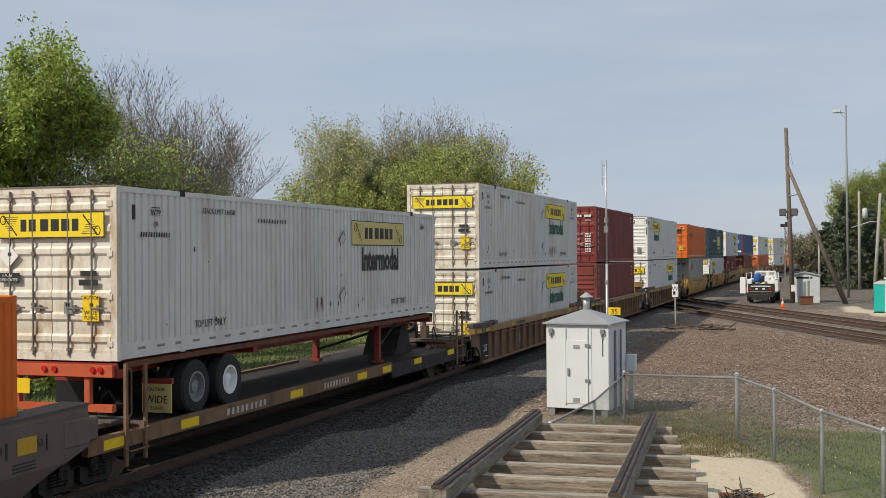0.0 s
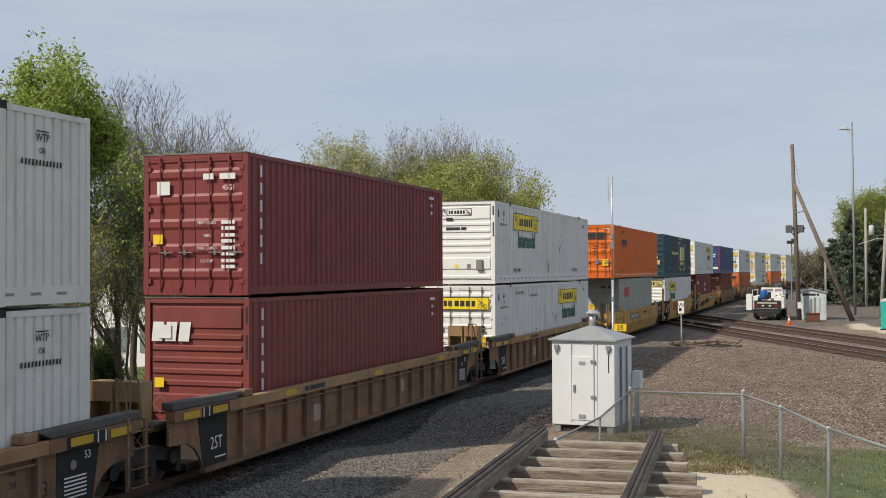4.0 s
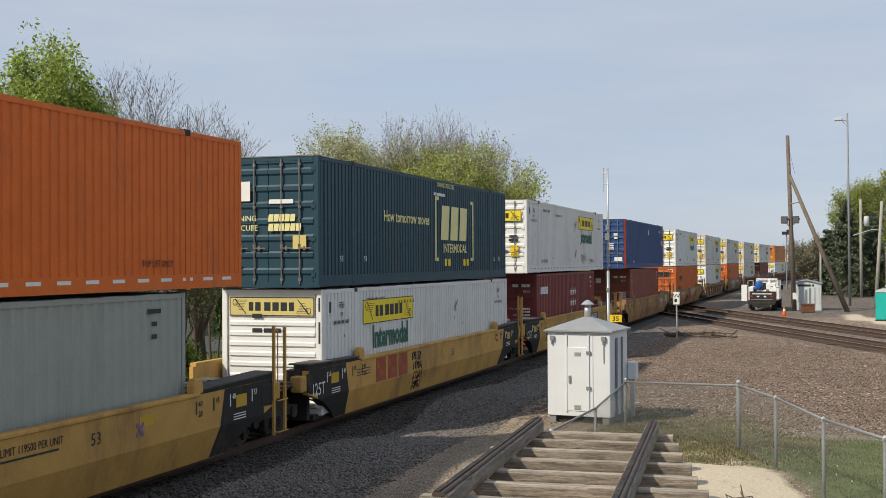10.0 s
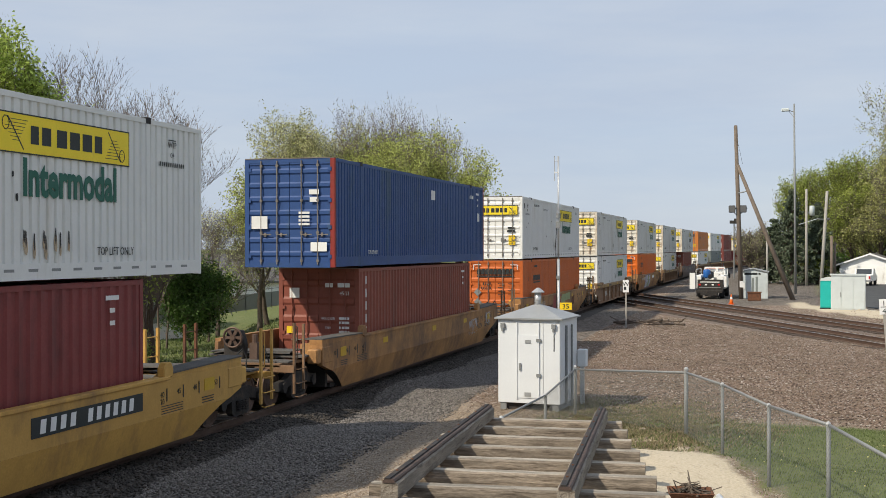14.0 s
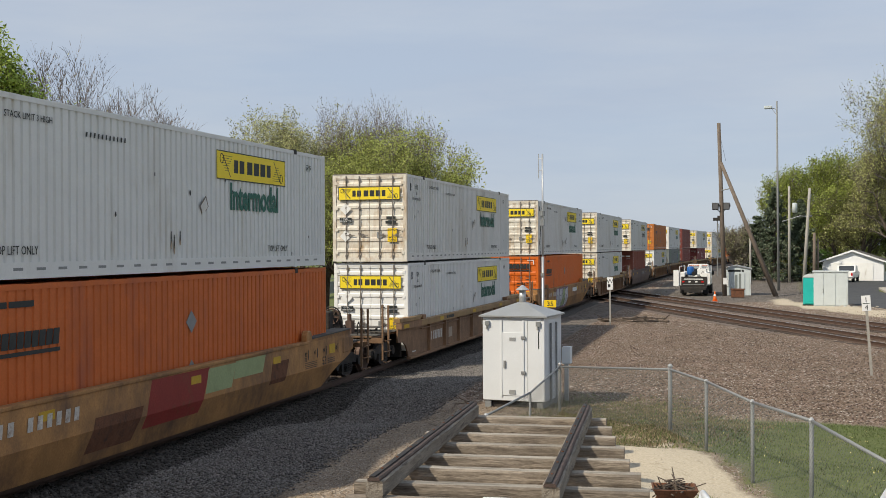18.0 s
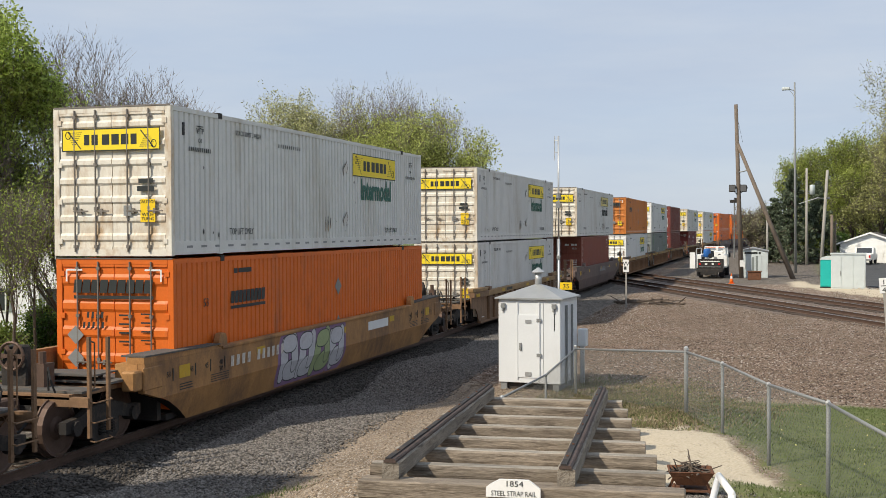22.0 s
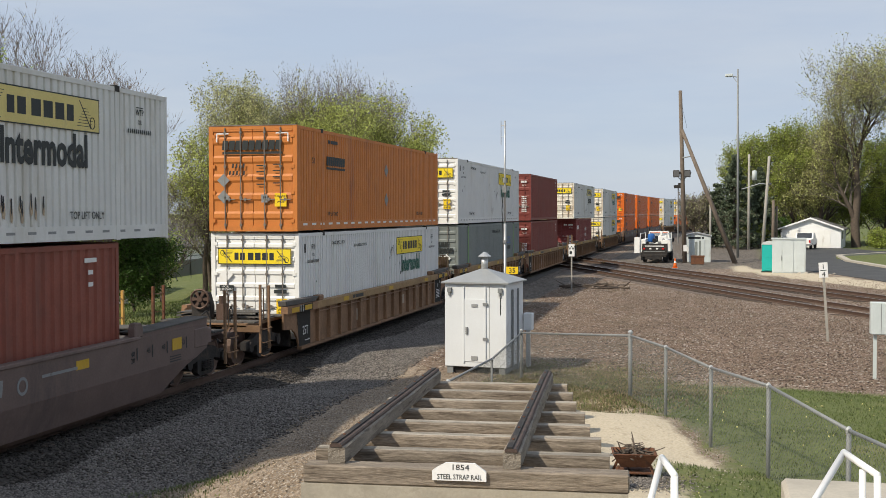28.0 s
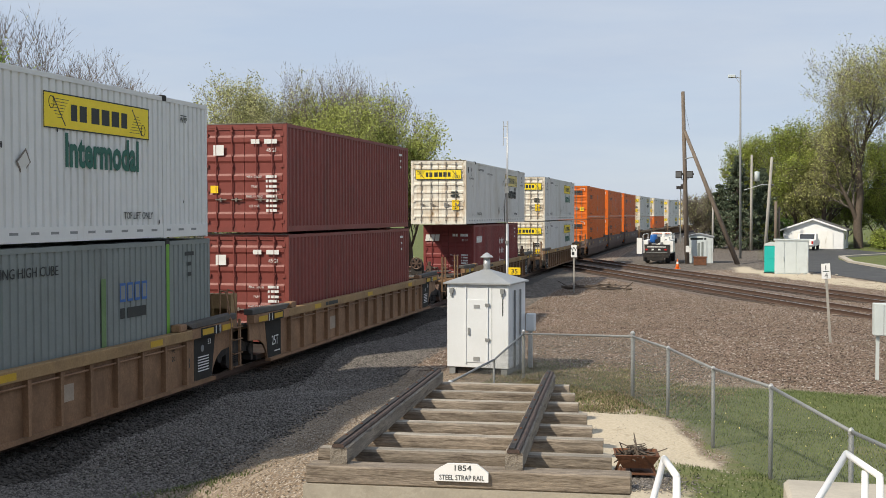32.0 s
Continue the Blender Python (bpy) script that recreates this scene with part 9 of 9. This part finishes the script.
def spruce(x, y, height, radius, seed):
    rg = random.Random(seed)
    root = thing("spruce_tree", "dark green spruce with drooping boughs", "tree", pose(x, y, gz(x, y)))
    part("trunk", Mb().tube((0, 0, -0.2), (0, 0, height), 0.22, 0.02, n=8), mat["bark"], root)
    bs, pts = Mb(), []
    z = 0.8
    while z < height - 0.2:
        R = radius * (1 - z / height) ** 0.85
        for k in range(8):
            a = rg.uniform(0, 6.283)
            L = R * rg.uniform(0.75, 1.1)
            tip = Vector((math.cos(a) * L, math.sin(a) * L, z - L * 0.18))
            bs.tube((0, 0, z), tip, 0.035, 0.008, n=4, caps=False)
            for q in range(7):
                pts.append((Vector((0, 0, z)).lerp(tip, 0.25 + 0.75 * q / 6) + Vector((rg.gauss(0, 0.08), rg.gauss(0, 0.08), -0.08)), None, 0))
        z += 0.42
    part("bough_wood", bs, mat["bark"], root, kind="stuff")
    me = leaf_cloud(rg, pts, 22000, 0.14, 0.15, 0.2)
    me.materials.append(mat["needle"])
    part("needles", me, None, root, "dark drooping needles", kind="stuff")


spruce(2.2, 127.0, 10.4, 3.4, 1)
spruce(5.0, 130.5, 9.0, 3.2, 2)
spruce(0.4, 133.0, 7.4, 2.8, 3)


# ---- loose stones and grass ----
def scatter(name, label, category, count, place, sizes, material, seed, flat=0.7, level=None):
    r = np.random.RandomState(seed)
    base = np.array([(1, 0, 0), (-0.9, 0.2, 0), (0.1, 1, 0), (0, -0.95, 0.1), (0.1, 0.1, 0.8), (0, 0, -0.8)])
    tris = np.array([(0, 2, 4), (2, 1, 4), (1, 3, 4), (3, 0, 4), (2, 0, 5), (1, 2, 5), (3, 1, 5), (0, 3, 5)])
    xy = place(r, count)
    n = len(xy)
    z = ground_z(xy[:, 0], xy[:, 1]) if level is None else level(xy[:, 0])
    s = r.uniform(*sizes, (n, 1, 1))
    a = r.uniform(0, 6.283, n)
    B = base[None] * (1 + r.uniform(-0.35, 0.35, (n, 6, 3)))
    c, si = np.cos(a)[:, None], np.sin(a)[:, None]
    V = np.stack([B[..., 0] * c - B[..., 1] * si, B[..., 0] * si + B[..., 1] * c, B[..., 2] * flat], -1) * s
    V += np.concatenate([xy, (z + 0.012)[:, None]], 1)[:, None]
    F = (tris[None] + (np.arange(n) * 6)[:, None, None]).reshape(-1, 3)
    me = bpy.data.meshes.new(name)
    me.vertices.add(n * 6)
    me.vertices.foreach_set("co", V.astype(np.float32).ravel())
    me.loops.add(len(F) * 3)
    me.loops.foreach_set("vertex_index", F.astype(np.int32).ravel())
    me.polygons.add(len(F))
    me.polygons.foreach_set("loop_start", np.arange(0, 3 * len(F), 3, dtype=np.int32))
    me.update(calc_edges=True)
    me.materials.append(material)
    return tagged(new(name, me), label, category, kind="stuff")


def zone_points(which, x0, x1, y0, y1, power=1.0):
    def place(r, count):
        u = r.uniform(0, 1, count)
        xy = np.stack([r.uniform(x0, x1, count), y0 + (y1 - y0) * u ** power], 1)
        w = zones(xy[:, 0], xy[:, 1])[which]
        return xy[w > r.uniform(0.2, 0.9, count)]
    return place


def thinning(r, count):
    xy = zone_points(3, -8, 14, 19, 78, 1.5)(r, count)
    return xy[smooth01(xy[:, 1], 78, 46) > r.uniform(0, 1, len(xy))]


scatter("ballast_stones", "loose grey crushed stones beside the main line", "ballast", 120000, zone_points(2, -10.6, -6.6, 8, 48, 1.6), (0.017, 0.040), mat["stone"], 1)
scatter("ballast_stones", "loose brown stones spread between the tracks", "ballast", 150000, thinning, (0.012, 0.036), mat["brown_stone"], 2, 0.5)
def bed_height(x):
    d = np.abs(x - TRACK_X)
    return np.where(d < 1.75, -0.185, -0.185 - (d - 1.75) * 0.274)


# stones darkened along with the bed, painted shade included
scatter("ballast_stones", "dark stones of the main line's bed, the train's shade in their colour", "ballast", 30000, lambda r, n: np.stack([r.uniform(-11.5, -9.35, n), 8 + 42 * r.uniform(0, 1, n) ** 1.5], 1), (0.022, 0.05), mat["bed_stone"], 31, level=bed_height)
scatter("chippings", "pale limestone chippings on the park path", "gravel", 9000, zone_points(1, -3, 2, 8, 21), (0.004, 0.011), mat["pale_stone"], 3, 0.5)


def dirt_points(r, count):
    xy = np.stack([r.uniform(-8, -3, count), r.uniform(8, 27, count)], 1)
    g = zones(xy[:, 0], xy[:, 1])
    return xy[(g[2] < 0.8) & (g[0] < 0.4) & (r.uniform(0, 1, count) < 0.6)]


scatter("ballast_stones", "scattered tan and grey stones on bare dirt", "gravel", 32000, dirt_points, (0.006, 0.022), mat["path_stone"], 4, 0.5)
scatter("chippings", "patch of grey chippings under the fire pit", "gravel", 2500, lambda r, n: np.stack([-0.85 + r.normal(0, 0.3, n), 12.25 + r.normal(0, 0.22, n)], 1), (0.008, 0.02), mat["stone"], 5, 0.6)


def blades(name, label, count, place, height, material, seed, width=0.006):
    r = np.random.RandomState(seed)
    xy = place(r, count)
    n = len(xy)
    z = ground_z(xy[:, 0], xy[:, 1])
    a = r.uniform(0, 6.283, n)
    h = r.uniform(0.45, 1.0, n) * height
    w = width * r.uniform(0.7, 1.4, n)
    P = np.concatenate([xy, z[:, None]], 1)
    side = np.stack([np.cos(a), np.sin(a), 0 * a], 1) * w[:, None]
    tip = P + np.stack([r.normal(0, 0.35, n) * h, r.normal(0, 0.35, n) * h, h], 1)
    V = np.stack([P - side, P + side, tip], 1).reshape(-1, 3)
    me = bpy.data.meshes.new(name)
    me.vertices.add(3 * n)
    me.vertices.foreach_set("co", V.astype(np.float32).ravel())
    me.loops.add(3 * n)
    me.loops.foreach_set("vertex_index", np.arange(3 * n, dtype=np.int32))
    me.polygons.add(n)
    me.polygons.foreach_set("loop_start", np.arange(0, 3 * n, 3, dtype=np.int32))
    me.update(calc_edges=True)
    me.materials.append(material)
    return tagged(new(name, me), label, "grass", kind="stuff")


blades("grass", "short green lawn with clover by the fence", 120000, zone_points(0, -3, 9, 7, 24), 0.045, mat["grass"], 11, 0.006)


def weed_points(r, count):
    """Clumps round the fence corner, thinning out over the gravel."""
    c = np.array([(-3.9, 20.5), (-3.2, 21.6), (-2.4, 21.0), (-3.5, 23.2), (-2.2, 22.8), (-1.2, 21.2), (-3.0, 25.2), (-4.2, 25.0), (-1.6, 24.2), (-0.7, 22.6), (-2.6, 19.4), (-1.7, 19.7), (-4.1, 27.6), (-2.4, 27.0)])
    i = r.randint(0, len(c), count)
    xy = c[i] + r.normal(0, 1, (count, 2)) * np.array([0.55, 0.95])
    keep = 0.55 + 0.45 * np.sin(xy[:, 0] * 5.3 + 1.3 * np.sin(xy[:, 1] * 2.9)) * np.sin(xy[:, 1] * 4.1)
    return xy[(r.uniform(0, 1, count) < keep) & (xy[:, 1] > 18.2)]


blades("dry_grass", "dry brown grass and weeds behind the fence", 85000, weed_points, 0.065, mat["dry_grass"], 12, 0.010)
blades("weeds", "green weeds among the dry grass", 55000, weed_points, 0.06, mat["grass"], 13, 0.010)
def flower_points(r, count):
    xy = zone_points(0, -3, 9, 8, 23)(r, count)
    return xy[r.uniform(0, 1, len(xy)) < 0.5 + 0.5 * np.sin(xy[:, 0] * 1.9) * np.cos(xy[:, 1] * 1.3)]


scatter("dandelions", "scattered yellow dandelions in the lawn", "flower", 700, lambda r, n: flower_points(r, n), (0.008, 0.015), mat["dandelion"], 21, 1.6)
blades("weeds", "small green weeds on the edge of the ballast", 1500, lambda r, n: np.stack([-7.6 + r.normal(0, 0.3, n) + 0.5 * np.floor(r.uniform(0, 3, n)), 14.6 + r.normal(0, 0.5, n) - 0.9 * np.floor(r.uniform(0, 4, n))], 1), 0.08, mat["grass"], 14, 0.008)
blades("grass", "rough green grass behind the railway", 40000, lambda r, n: np.stack([r.uniform(-32, -19.5, n), r.uniform(20, 75, n)], 1), 0.15, mat["grass"], 15, 0.02)


# ---- what moves ----
def run(t):
    """Metres that the train has moved along the track, counted from 16 s."""
    u = (t - 16) / 16
    return 9.816 * (t - 16) + 5.170 * u ** 2 + 1.020 * u ** 3 - 0.355 * u ** 4


def ride(mid, z, t, half=7.0):
    a, b = on_track(mid - run(t) - half), on_track(mid - run(t) + half)
    return pose((a[0] + b[0]) / 2, (a[1] + b[1]) / 2, z, 0, 0, -math.degrees(math.atan2(b[0] - a[0], b[1] - a[1])))


def motions():
    for ob, mid, z in RIDERS:
        walk(ob, [(t, ride(mid, z, t)) for t in np.arange(0, 32.01, 1.0)])
    turning = [ob for ob in scene.objects if ob.name.split(".")[0] == "wheelset"]
    spins = [(k / 15, Matrix.Rotation(run(k / 15) / WHEEL_R, 4, "X")) for k in range(481)]
    for ob in turning:
        at = Matrix.Translation(ob.location)
        walk(ob, [(t, at @ m) for t, m in spins])


motions()
